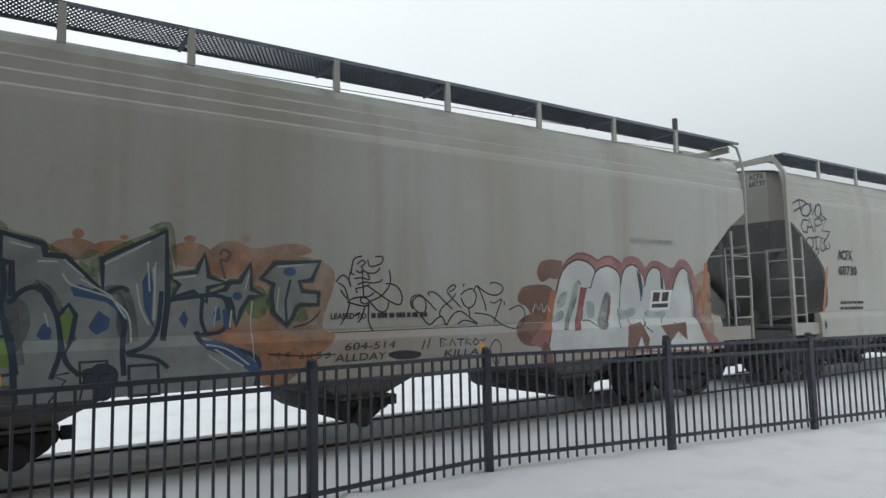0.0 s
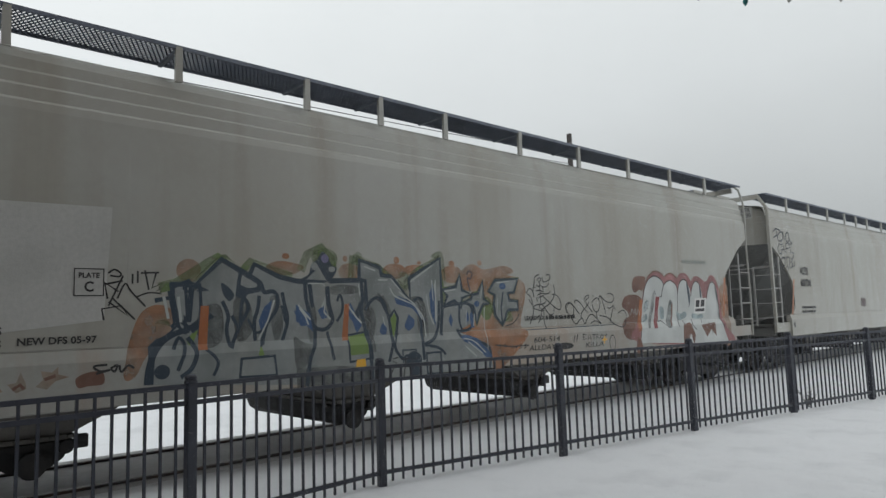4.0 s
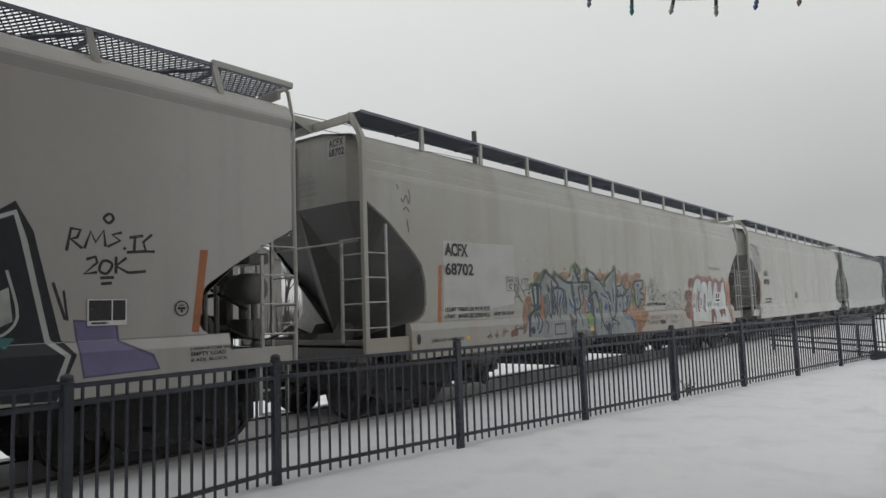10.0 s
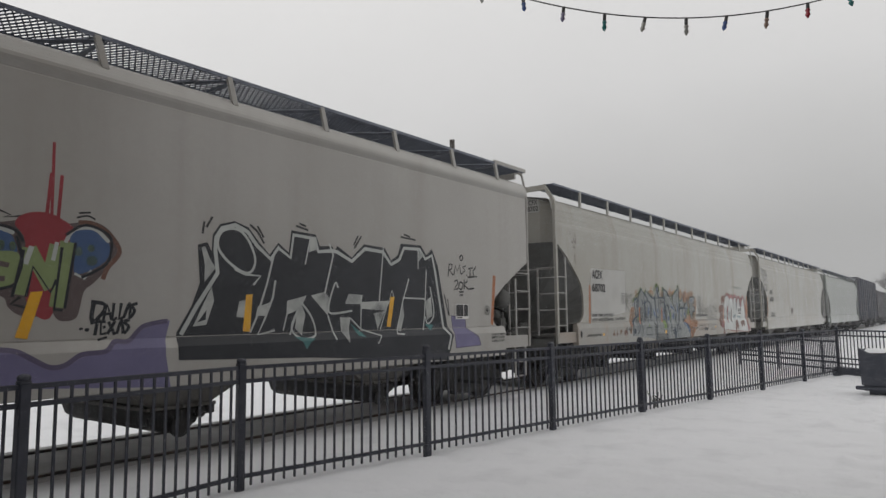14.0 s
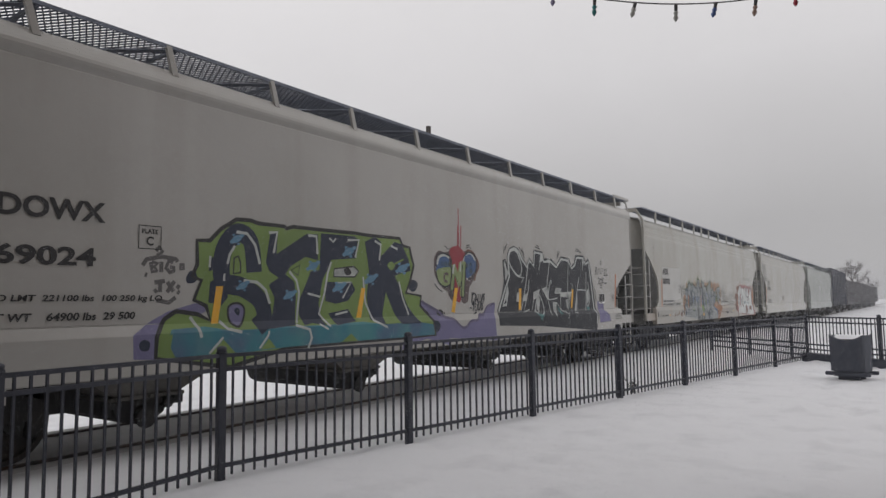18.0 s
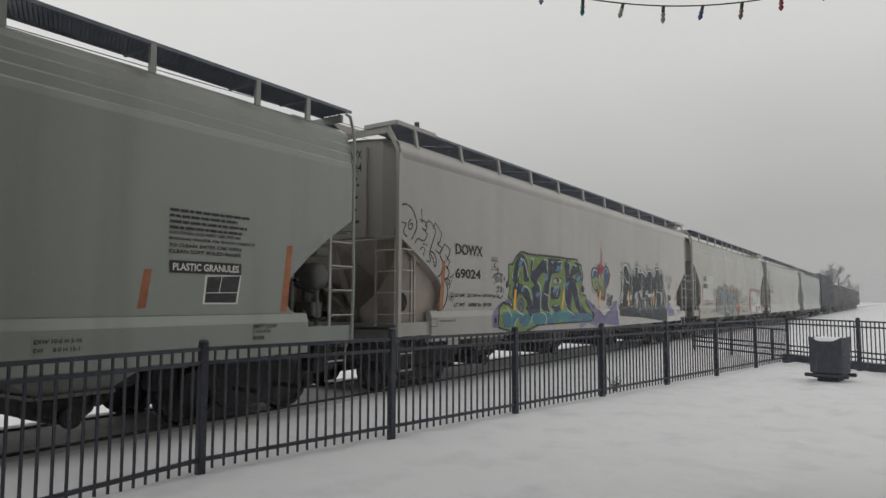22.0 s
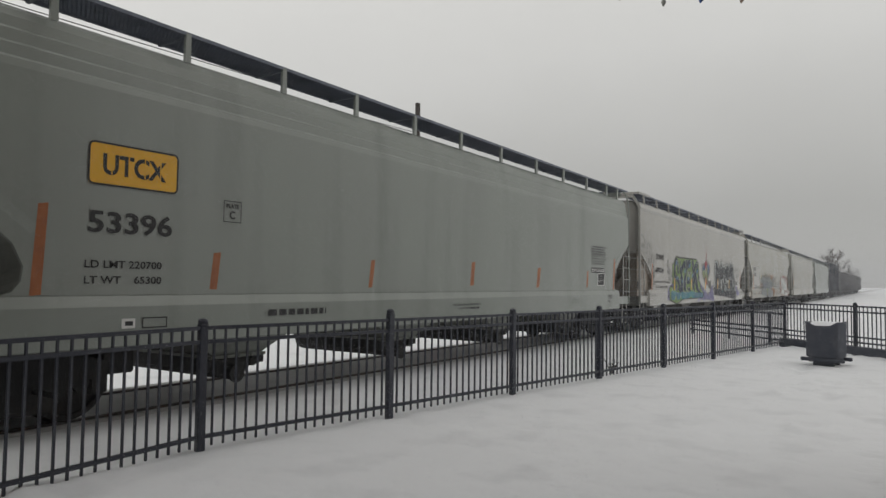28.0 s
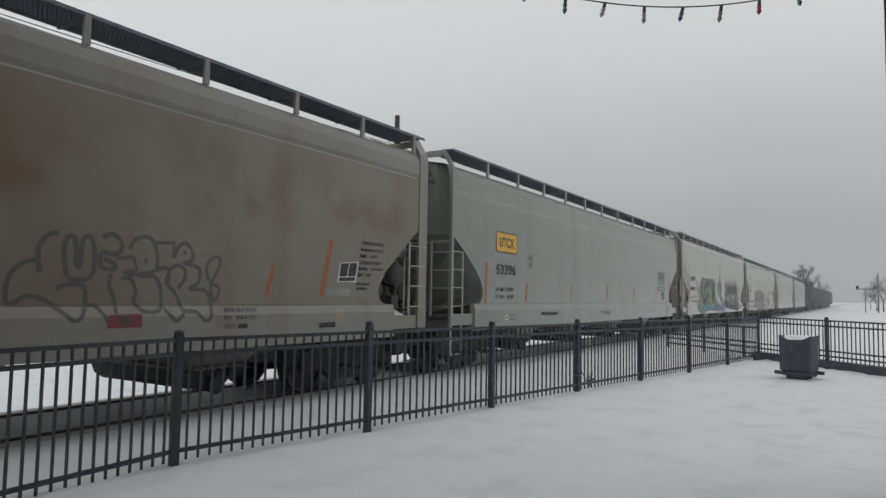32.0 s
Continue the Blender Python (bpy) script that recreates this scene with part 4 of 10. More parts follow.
        pts = [(0.35, e * L, 0.85), (0.36, e * (L + 0.25), 0.55), (0.34, e * (L + 0.5), 0.40), (0.3, e * (L + 0.62), 0.42)]
        bent_bar(bm, pts, 0.025, 0, 8)
        part("air_hose", bm, "under", car, smooth=True)
        bm = B()
        bent_bar(bm, [(-0.3 + 0.1 * k, e * (L + 0.12), 0.72 - 1.2 * (k / 9) * (1 - k / 9)) for k in range(10)], 0.013, 0, 6)
        part("chain", bm, "under", car)
        # side ladder beside the cut corner, and one on the end
        bm = B()
        yy = e * (L - 0.47)
        box(bm, 1.575, 1.605, yy - 0.02, yy + 0.02, 1.25, CUT[kind][0][1] - 0.36)
        lad = part("ladder", bm, "ladder", car, "pale steel side ladder")
        for z in (1.42, 1.80, 2.17, 2.54):
            bm = B()
            rod(bm, (1.615, e * (L + 0.02), z), (1.615, yy, z), 0.012, 6)
            part("rung", bm, "ladder", lad)
        bm = B()
        box(bm, 1.10, 1.14, *sorted((e * (L + 0.04), e * L)), 1.2, 2.75)
        lad = part("end_ladder", bm, "ladder", car)
        for z in (1.40, 1.78, 2.15, 2.52, 2.75):
            bm = B()
            rod(bm, (1.12, e * (L + 0.05), z), (1.58, e * (L + 0.05), z), 0.013, 6)
            part("rung", bm, "ladder", lad)
        bm = B()
        rod(bm, (-1.5, e * (L + 0.03), 2.72), (1.5, e * (L + 0.03), 2.72), 0.016, 6)
        part("grab_iron", bm, "ladder", car)
        # far-side upright with bent rungs
        bm = B()
        box(bm, -1.16, -1.08, *sorted((e * (L + 0.04), e * L)), 1.2, board_z - 0.1)
        lad = part("brake_ladder", bm, "ladder", car)
        for k in range(7):
            z = 1.45 + 0.43 * k
            bm = B()
            rod(bm, (-1.6, e * (L + 0.06), z), (-1.12, e * (L + 0.06), z), 0.012, 6)
            part("rung", bm, "ladder", lad)
        # stirrup step
        bm = B()
        ys = e * (L - 0.28)
        for q in (-0.2, 0.2):
            box(bm, 1.545, 1.57, ys + q - 0.02, ys + q + 0.02, 0.42, 1.02)
        for z in (0.43, 0.72):
            box(bm, 1.545, 1.57, ys - 0.2, ys + 0.2, z - 0.012, z + 0.012)
        part("stirrup_step", bm, "under" if kind in "ar" else "ladder", car)
    # roof
    bm = B()
    zr = zs[-1]
    box(bm, -0.42, 0.42, -L + 0.6, L - 0.6, zr - 0.03, zr + 0.10)
    part("hatch_trough", bm, paint, car, bevel=0.03)
    # walkways on brackets
    near = 1.575
    width = 0.60 if kind != "d" else 0.74
    mesh = grating(L - 0.03, width, 0.05 if kind != "d" else 0.075)
    for s in (-1, 1):
        w = tagged(part("walkway", mesh, "", car, "dark expanded-metal roof walkway", at=pose(s * (near - width / 2), 0, board_z)), kind="stuff")
        for x in (-width / 2, width / 2):
            bm = B()
            box(bm, x - 0.012, x + 0.012, -L + 0.02, L - 0.02, -0.03, 0.012)
            part("edge_angle", bm, "grate", w)
    mesh = grating(0.38, 0.85)
    for e in (-1, 1):
        # end platform on two bracket plates, overhanging the end sheet
        w = tagged(part("cross_walk", mesh, "", car, "dark grating platform over the car's end", at=pose(0.08, e * (L + 0.10), board_z + 0.06)), kind="stuff")
        for x in (-0.42, 0.42):
            bm = B()
            prism(bm, ((-e * 0.10, -0.20), (e * 0.0, -0.20), (e * 0.38, -0.04), (e * 0.38, 0.01), (-e * 0.38, 0.01), (-e * 0.38, -0.04)), x - 0.012, x + 0.012)
            part("bracket_plate", bm, paint, w)
    zb = 4.36 if kind != "d" else 4.46
    lean = 0.10 if kind == "d" else 0.0
    for y in BRACKETS[kind]:
        bm = B()
        prism(bm, ((y - 0.04, zb - 0.06), (y + 0.04, zb - 0.06), (y + 0.035 - lean, board_z - 0.005), (y - 0.035 - lean, board_z - 0.005)), near - 0.03, near + 0.016)
        part("bracket", bm, trim, car)
        bm = B()
        box(bm, near - width, near, y - 0.02, y + 0.02, board_z - 0.05, board_z - 0.015)
        part("cross_bar", bm, "grate", car)
    if kind == "d":
        for y, y2 in zip(BRACKETS[kind], BRACKETS[kind][1:]):
            bm = B()
            a, b = Vector((near - width + 0.03, y2 - 0.55, board_z - 0.03)), Vector((near - 0.04, y2 - 0.03, board_z - 0.03))
            rod(bm, a, b, 0.028, 4)
            part("brace", bm, "grate", car)
    if kind == "d":
        for e in (-1, 1):
            bm = B()
            y0, y1 = sorted((e * (L - 1.15), e * (L + 0.06)))
            box(bm, near - 0.035, near + 0.02, y0, y1, board_z - 0.02, board_z + 0.055)
            box(bm, near - width, near, *sorted((e * (L + 0.02), e * (L + 0.07))), board_z - 0.02, board_z + 0.055)
            part("end_frame", bm, paint, car, "pale edge frame of the walkway's end", bevel=0.005)
    # running gear
    ty = L - 1.40
    for e in (-1, 1):
        truck(car, e * ty)
        # rigging and bolster plates, bulked out to stand for shade over the truck
        bm = B()
        box(bm, -1.35, 1.35, *sorted((e * (ty - 0.55), e * (ty + 0.55))), 0.84, 1.06)
        box(bm, 0.75, 0.95, *sorted((e * (ty - 1.55), e * (ty - 1.15))), 0.50, 0.98)
        part("body_bolster", bm, "under", car, bevel=0.02)
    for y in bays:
        h = part("hopper", HOPPERS[kind], "", car, "dark discharge chute", at=pose(0, y, 0))
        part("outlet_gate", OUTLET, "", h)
    bm = B()
    rod(bm, (-1.25, -L + 1.5, 1.12), (-1.25, L - 1.5, 1.12), 0.03, 8)
    part("brake_pipe", bm, "under", car)
    bm = B()
    rod(bm, (0.9, L - 3.9, 0.75), (0.9, L - 3.2, 0.75), 0.16, 14)
    part("air_reservoir", bm, "under", car, smooth=True)
    if kind == "d":
        bm = B()
        box(bm, 1.58, 1.60, -L + 1.55, -L + 1.95, 0.74, 0.91)
        part("placard_plate", bm, "ladder", car)
    return car


def roof_cover(car, L, kind, paint):
    """The roof sheet between the side tops."""
    zs = side_x(0, kind)[1][-5:]
    bm = B()
    for s in (-1, 1):
        for a, b in zip(zs, zs[1:]):
            wa, wb = side_x(a, kind)[0], side_x(b, kind)[0]
            bm.faces.new([bm.verts.new(p) for p in ((s * wa, -L, a - 0.01), (s * wa, L, a - 0.01), (s * wb, L, b - 0.01), (s * wb, -L, b - 0.01))])
    part("roof", bm, paint, car)


def fill_end(car, L, kind, e, recess):
    """A closed plate behind the cut corner of the side, with a stiffening strip and a round hole."""
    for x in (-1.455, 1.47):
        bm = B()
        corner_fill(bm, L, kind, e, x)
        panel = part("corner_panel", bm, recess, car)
        bm = B()
        box(bm, x, x + 0.02, *sorted((e * (L - 0.50), e * (L - 0.54))), 1.18, CUT[kind][0][1] - 0.25)
        part("strip", bm, recess, panel)
    if kind == "d":
        bm = B()
        rod(bm, (1.455, e * (L - 0.24), 1.62), (1.478, e * (L - 0.24), 1.62), 0.17, 20)
        part("hand_hole", bm, "under", panel, "dark round hole in the plate")
        bm = B()
        pts = ((0.30, 1.18), (1.45, 1.18), (1.45, 2.42), (1.10, 2.20), (0.62, 1.72), (0.30, 1.50))
        for q in (0.50, 0.515):
            bm.faces.new([bm.verts.new((x, e * (L - q), z)) for x, z in pts])
        part("end_plate", bm, recess, panel, "dusty tan plate low on the car's end")
        bm = B()
        prism(bm, [(e * (L - 0.36), 2.72), (e * (L - 0.36), 2.5), (e * (L - 0.75), 2.28), (e * (L - 0.75), 2.55), (e * (L - 0.66), 2.72)], 1.475, 1.545)
        part("step_plate", bm, recess, panel)


def brake_gear(car, L):
    """Tank, valve, levers and piping on the platform of an open end."""
    e = 1
    bm = B()
    lathe(bm, ((0.05, -0.55), (0.20, -0.50), (0.23, -0.40), (0.23, 0.40), (0.20, 0.50), (0.05, 0.55)), 16, "x", (-0.35, L - 0.95, 1.62))
    part("air_reservoir", bm, "soot_shade", car, smooth=True)
    bm = B()
    lathe(bm, ((0.04, -0.34), (0.13, -0.30), (0.14, 0.0), (0.20, 0.02), (0.20, 0.10), (0.06, 0.12), (0.05, 0.45)), 14, "y", (0.75, L - 0.85, 1.50))
    part("brake_cylinder", bm, "soot_shade", car, smooth=True)
    bm = B()
    box(bm, 0.15, 0.45, L - 0.60, L - 0.30, 1.22, 1.68)
    box(bm, 0.20, 0.40, L - 0.34, L - 0.20, 1.30, 1.50)
    part("control_valve", bm, "under", car, bevel=0.04)
    for x0, x1, y0, z0, z1 in ((-1.2, 0.4, 0.30, 1.30, 1.34), (-0.2, 1.3, 0.75, 1.85, 1.95), (0.2, 1.35, 0.45, 2.1, 1.75), (-1.3, 0.2, 0.5, 2.35, 2.15)):
        bm = B()
        rod(bm, (x0, L - y0, z0), (x1, L - y0 - 0.1, z1), 0.025, 8)
        part("pipe", bm, "under", car)
    bm = B()
    lathe(bm, ((0.04, -0.30), (0.17, -0.27), (0.21, -0.18), (0.21, 0.20), (0.16, 0.28), (0.05, 0.30)), 16, "x", (0.98, L - 0.30, 2.02))
    part("auxiliary_tank", bm, "soot_shade", car, smooth=True)
    bm = B()
    box(bm, 0.72, 1.28, L - 0.46, L - 0.14, 2.34, 2.48)
    part("tank_bracket", bm, "soot_shade", car, bevel=0.015)
    bm = B()
    box(bm, 0.76, 1.16, L - 0.40, L - 0.18, 1.36, 1.62)
    part("valve_box", bm, "soot_shade", car, bevel=0.015)
    for x, z0, w in ((0.92, 1.60, 0.07), (1.14, 1.22, 0.035)):
        bm = B()
        rod(bm, (x, L - 0.29, z0), (x, L - 0.29, 1.84), w, 10)
        part("pipe", bm, "soot_shade", car)
    bm = B()
    link = [(1.30, L - 0.75 + 0.12 * k, 1.50 - 0.16 * math.sin(math.pi * k / 8)) for k in range(9)]
    for k, (p, q) in enumerate(zip(link, link[1:])):
        rod(bm, p, q, 0.022 if k % 2 else 0.014, 6)
    part("chain", bm, "under", car)
    for y0, z1 in ((1.02, 2.35), (0.86, 2.05)):
        bm = B()
        rod(bm, (1.18, L - y0, 1.18), (1.18, L - y0, z1), 0.035, 8)
        part("standpipe", bm, "soot_shade", car)
    for x in (-0.62, 0.58):
        bm = B()
        box(bm, x - 0.13, x + 0.13, L - 0.42, L - 0.32, 1.17, CUT["d"][0][1] + 0.15)
        part("column", bm, "soot_shade", car)
    bm = B()
    box(bm, -1.1, -0.72, L - 0.95, L - 0.5, 1.17, 2.1)
    part("brake_housing", bm, "soot_shade", car, bevel=0.03)


CARS = []


def add_car(car, s):
    car["along"] = s
    CARS.append((car, s))
    return car


car_a = add_car(hopper_car("hopper_car", "grey covered hopper car with large blue-grey and pink graffiti", "a", "grey_a", 9.30, "soot_shade", 4.70, sill="peach_sill"), 7.35)
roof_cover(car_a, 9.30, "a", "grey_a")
car_z = add_car(hopper_car("hopper_car", "plain grey covered hopper car with a black tag", "a", "grey_a", 9.30, "soot_shade", 4.70), 27.45)
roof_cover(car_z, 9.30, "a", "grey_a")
car_y = add_car(hopper_car("hopper_car", "plain pale grey covered hopper car far down the train", "a", "grey_u", 9.30, "soot_shade", 4.70), 47.6)
roof_cover(car_y, 9.30, "a", "grey_u")
car_d = add_car(hopper_car("hopper_car", "warm grey covered hopper car with green, blue and black graffiti", "d", "grey_d", 9.525, "brown", 4.75, bays=(-5.9, -2.2, 1.85, 5.4)), -12.785)
roof_cover(car_d, 9.525, "d", "grey_d")
fill_end(car_d, 9.525, "d", -1, "brown")
brake_gear(car_d, 9.525)
car_u = add_car(hopper_car("hopper_car", "clean green-grey covered hopper car with a yellow badge", "u", "grey_u", 9.72, "grime_shade_u", 4.66, bays=(-5.4, -1.7, 2.0, 5.7)), -33.24)
roof_cover(car_u, 9.72, "u", "grey_u")
brake_gear(car_u, 9.72)
car_r = add_car(hopper_car("hopper_car", "rust-stained tan covered hopper car with an outlined tag", "r", "rusty", 9.60, "soot_shade", 4.64, bays=(-5.2, -1.7, 1.7, 5.2)), -53.57)
roof_cover(car_r, 9.60, "r", "grey_r")
brake_gear(car_r, 9.60)
bm = B()
grid = [[bm.verts.new((1.02 + 0.5 * i / 6, 8.0 + 1.35 * k / 14, 1.18 + 0.26 * math.sin(math.pi * (0.12 + 0.8 * k / 14)) * math.sin(math.pi * i / 6) ** 0.6 + 0.02 * noise.noise((i * 0.9, k * 0.7, 2)))) for i in range(7)] for k in range(15)]
for a, b in zip(grid, grid[1:]):
    for i in range(6):
        bm.faces.new((a[i], a[i + 1], b[i + 1], b[i]))
part("snow_heap", bm, "snow", car_r, "heap of old snow behind the sill", True)


def dark_car(label, L, height, ribs, paint):
    """A plain dark freight car far down the line."""
    car = thing("box_car", label, "freight car", "dark freight cars ahead")
    bm = B()
    box(bm, -1.55, 1.55, -L, L, 1.0, height)
    part("body", bm, paint, car, bevel=0.04)
    for k in range(ribs + 1):
        y = -L + 0.05 + (2 * L - 0.1) * k / ribs
        bm = B()
        box(bm, 1.55, 1.62, y - 0.05, y + 0.05, 1.0, height - 0.1)
        part("rib", bm, paint, car)
    bm = B()
    box(bm, -0.3, 0.3, -L - 0.5, L + 0.5, 0.7, 1.0)
    part("centre_sill", bm, "under", car)
    for e in (-1, 1):
        truck(car, e * (L - 2.2))
    return car


pos = 58.3
for label, L, height, ribs, gap in (("dark blue-black high freight car blurred by falling snow", 8.4, 5.0, 9, 1.2), ("dark open freight car fading into snow haze", 8.0, 4.2, 10, 1.2),
                                    ("dark freight car fading into snow haze", 8.0, 4.3, 10, 1.2), ("dark freight car fading into snow haze", 8.0, 4.3, 10, 1.2),
                                    ("dark freight car fading into snow haze", 8.0, 4.3, 10, 1.2), ("dark freight car fading into snow haze", 8.0, 4.3, 10, 1.2)):
    pos += L + gap / 2
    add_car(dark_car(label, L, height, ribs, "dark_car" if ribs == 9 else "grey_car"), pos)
    pos += L + gap / 2


# ---- paint on the cars: (mode, paint, layer, width, points along and up) ----
ART_A = []
ART_A.append(("oval", "orangep", 1, 0, [(-4.53, 2.24), (0.135, 0.125)]))
ART_A.append(("sfill", "orangep", 1, 0, [(-3.63, 2.3), (-3.55, 2.36), (-3.41, 2.38), (-3.22, 2.35), (-3.13, 2.31), (-3.27, 2.23), (-3.46, 2.22)]))
ART_A.append(("oval", "orangep", 1, 0, [(-3.38, 2.44), (0.05, 0.035)]))
ART_A.append(("oval", "orangep", 1, 0, [(-2.48, 2.27), (0.165, 0.115)]))
ART_A.append(("oval", "orangep", 1, 0, [(-2.54, 2.44), (0.035, 0.04)]))
ART_A.append(("oval", "orangep", 1, 0, [(-1.74, 2.3), (0.205, 0.105)]))
ART_A.append(("oval", "orangep", 1, 0, [(-1.71, 2.45), (0.05, 0.05)]))
ART_A.append(("oval", "orangep", 1, 0, [(-1.37, 2.32), (0.22, 0.08)]))
ART_A.append(("oval", "orangep", 1, 0, [(-1.31, 2.43), (0.04, 0.025)]))
ART_A.append(("oval", "orangep", 1, 0, [(-0.69, 2.28), (0.225, 0.13)]))
ART_A.append(("oval", "orangep", 1, 0, [(-0.69, 2.44), (0.06, 0.04)]))
ART_A.append(("oval", "orangep", 1, 0, [(-0.11, 2.47), (0.045, 0.04)]))
ART_A.append(("sfill", "spray_g", 2, 0, [(-2.37, 2.53), (-2.27, 2.48), (-2.33, 2.18), (-2.37, 2.34)]))
ART_A.append(("sfill", "spray_g", 2, 0, [(-1.09, 2.53), (-0.91, 2.61), (-0.84, 2.49), (-0.82, 2.13), (-0.92, 2.45)]))
ART_A.append(("sfill", "spray_g", 2, 0, [(-4.56, 2.05), (-4.18, 2.42), (-4.03, 2.34), (-3.88, 2.24), (-4.17, 2.39), (-4.43, 2.14)]))
ART_A.append(("oval", "spray_g", 2, 0, [(-2.84, 2.43), (0.19, 0.135)]))
ART_A.append(("oval", "spray_g", 2, 0, [(-1.59, 2.17), (0.105, 0.135)]))
ART_A.append(("oval", "spray_g", 2, 0, [(0.01, 1.78), (0.135, 0.18)]))
ART_A.append(("oval", "spray_g", 2, 0, [(-4.48, 1.56), (0.075, 0.1)]))
ART_A.append(("fill", "steel", 3, 0, [(-4.93, 1.07), (-4.91, 1.44), (-4.65, 1.68), (-4.71, 2.09), (-4.51, 2.09), (-4.34, 2.03), (-4.54, 2.01), (-4.17, 2.37), (-3.85, 2.2), (-3.78, 2.33), (-3.46, 2.19), (-3.21, 2.13), (-2.33, 2.16), (-2.32, 2.43), (-1.99, 2.34), (-1.97, 2.24), (-1.81, 2.23), (-1.49, 1.91), (-1.5, 2.21), (-0.92, 2.51), (-0.9, 1.78), (-0.31, 1.89), (-0.33, 1.56), (-0.62, 1.45), (-0.22, 1.33), (0.04, 1.16), (0.06, 1.02), (0.04, 1.02), (-2.89, 1.02)]))
ART_A.append(("line", "deep", 4, 0.07, [(-4.93, 1.07), (-4.91, 1.44), (-4.65, 1.68), (-4.71, 2.09), (-4.51, 2.09), (-4.34, 2.03), (-4.54, 2.01), (-4.17, 2.37), (-3.85, 2.2), (-3.71, 2.12), (-3.73, 2.04), (-3.87, 2.02)]))
ART_A.append(("line", "deep", 4, 0.06, [(-3.85, 2.18), (-3.78, 2.33), (-3.46, 2.19), (-3.21, 2.14), (-3.06, 2.13), (-3.03, 1.88)]))
ART_A.append(("line", "deep", 4, 0.06, [(-2.78, 2.15), (-2.33, 2.17), (-2.23, 2.16), (-2.22, 1.86)]))
ART_A.append(("line", "deep", 4, 0.06, [(-2.33, 2.17), (-2.32, 2.43), (-1.99, 2.34), (-1.97, 2.24), (-1.81, 2.23), (-1.49, 1.91), (-1.5, 2.21), (-0.92, 2.51), (-0.9, 1.78), (-0.94, 1.41)]))
ART_A.append(("sfill", "deep", 4, 0, [(-3.16, 2.17), (-3.07, 2.23), (-3.03, 2.36), (-2.95, 2.41), (-2.87, 2.52), (-2.79, 2.43), (-2.74, 2.35), (-2.67, 2.32), (-2.7, 2.23), (-2.78, 2.16), (-2.95, 2.11)]))
ART_A.append(("oval", "steel", 5, 0, [(-2.99, 2.33), (0.05, 0.05)]))
ART_A.append(("oval", "lilac", 5, 0, [(-2.84, 2.43), (0.055, 0.055)]))
ART_A.append(("oval", "steel", 5, 0, [(-2.74, 2.3), (0.05, 0.035)]))
ART_A.append(("fill", "steel", 5, 0, [(-3.1, 2.17), (-2.93, 2.32), (-2.82, 2.16)]))
ART_A.append(("fill", "green", 4, 0, [(-1.83, 1.67), (-1.74, 1.72), (-1.75, 1.51), (-1.81, 1.54)]))
ART_A.append(("fill", "green", 4, 0, [(-2.51, 1.46), (-2.25, 1.49), (-2.22, 1.23), (-2.51, 1.22)]))
ART_A.append(("fill", "green", 4, 0, [(-3.75, 1.3), (-3.71, 1.41), (-3.67, 1.27)]))
ART_A.append(("fill", "orange", 8, 0, [(-4.4, 1.86), (-4.31, 1.86), (-4.33, 1.39), (-4.43, 1.39)]))
ART_A.append(("fill", "orange", 8, 0, [(-2.56, 1.86), (-2.49, 1.87), (-2.52, 1.41), (-2.61, 1.41)]))
ART_A.append(("fill", "badge", 8, 0, [(-2.41, 1.16), (-2.28, 1.17), (-2.27, 1.07), (-2.43, 1.07)]))
ART_A.append(("fill", "white", 6, 0, [(6.52, 1.91), (7.04, 1.92), (6.95, 1.6), (6.45, 1.59)]))
ART_A.append(("fill", "black", 7, 0, [(6.57, 1.88), (6.74, 1.88), (6.7, 1.73), (6.53, 1.73)]))
ART_A.append(("fill", "black", 7, 0, [(6.8, 1.88), (6.97, 1.89), (6.92, 1.74), (6.76, 1.73)]))
ART_A.append(("fill", "black", 7, 0, [(6.52, 1.69), (6.93, 1.7), (6.91, 1.63), (6.5, 1.63)]))
ART_A.append(("line", "deep", 1, 0.012, [(0.35, 1.42), (1.91, 1.43), (3.46, 1.44)]))
ART_A.append(("sline", "murk", 1, 0.02, [(-8.57, 3.65), (-8.53, 3.57)]))
ART_A.append(("sline", "murk", 1, 0.025, [(-8.48, 3.44), (-8.43, 3.38), (-8.36, 3.49), (-8.3, 3.37), (-8.27, 3.47), (-8.3, 3.6)]))
ART_A.append(("sline", "murk", 1, 0.025, [(-8.43, 3.25), (-8.36, 3.3), (-8.29, 3.23)]))
ART_A.append(("line", "murk", 1, 0.03, [(-8.35, 3.11), (-8.32, 2.9)]))
ART_A.append(("fill", "orange", 8, 0, [(-7.52, 2.4), (-7.61, 2.39), (-7.68, 1.44), (-7.58, 1.44)]))
ART_A.append(("fill", "orange", 8, 0, [(8.07, 2.4), (7.97, 2.39), (7.8, 1.5), (7.89, 1.51)]))
ART_A.append(("fill", "patch", 1, 0, [(-7.46, 2.82), (-6.55, 2.83), (-5.3, 2.85), (-5.36, 1.73), (-6.56, 1.6), (-7.51, 1.55)]))
ART_A.append(("sfill", "slate", 3, 0, [(-3.12, 1.97), (-3.03, 1.92), (-2.97, 1.77), (-2.98, 1.51), (-3.06, 1.41), (-3.09, 1.62)]))
ART_A.append(("sfill", "slate", 3, 0, [(-2.29, 1.7), (-2.23, 1.84), (-2.11, 1.79), (-2.07, 1.59), (-2.16, 1.37), (-2.24, 1.43)]))
ART_A.append(("sfill", "slate", 3, 0, [(-3.28, 1.47), (-3.15, 1.41), (-3.02, 1.36), (-3.1, 1.16), (-3.27, 1.12)]))
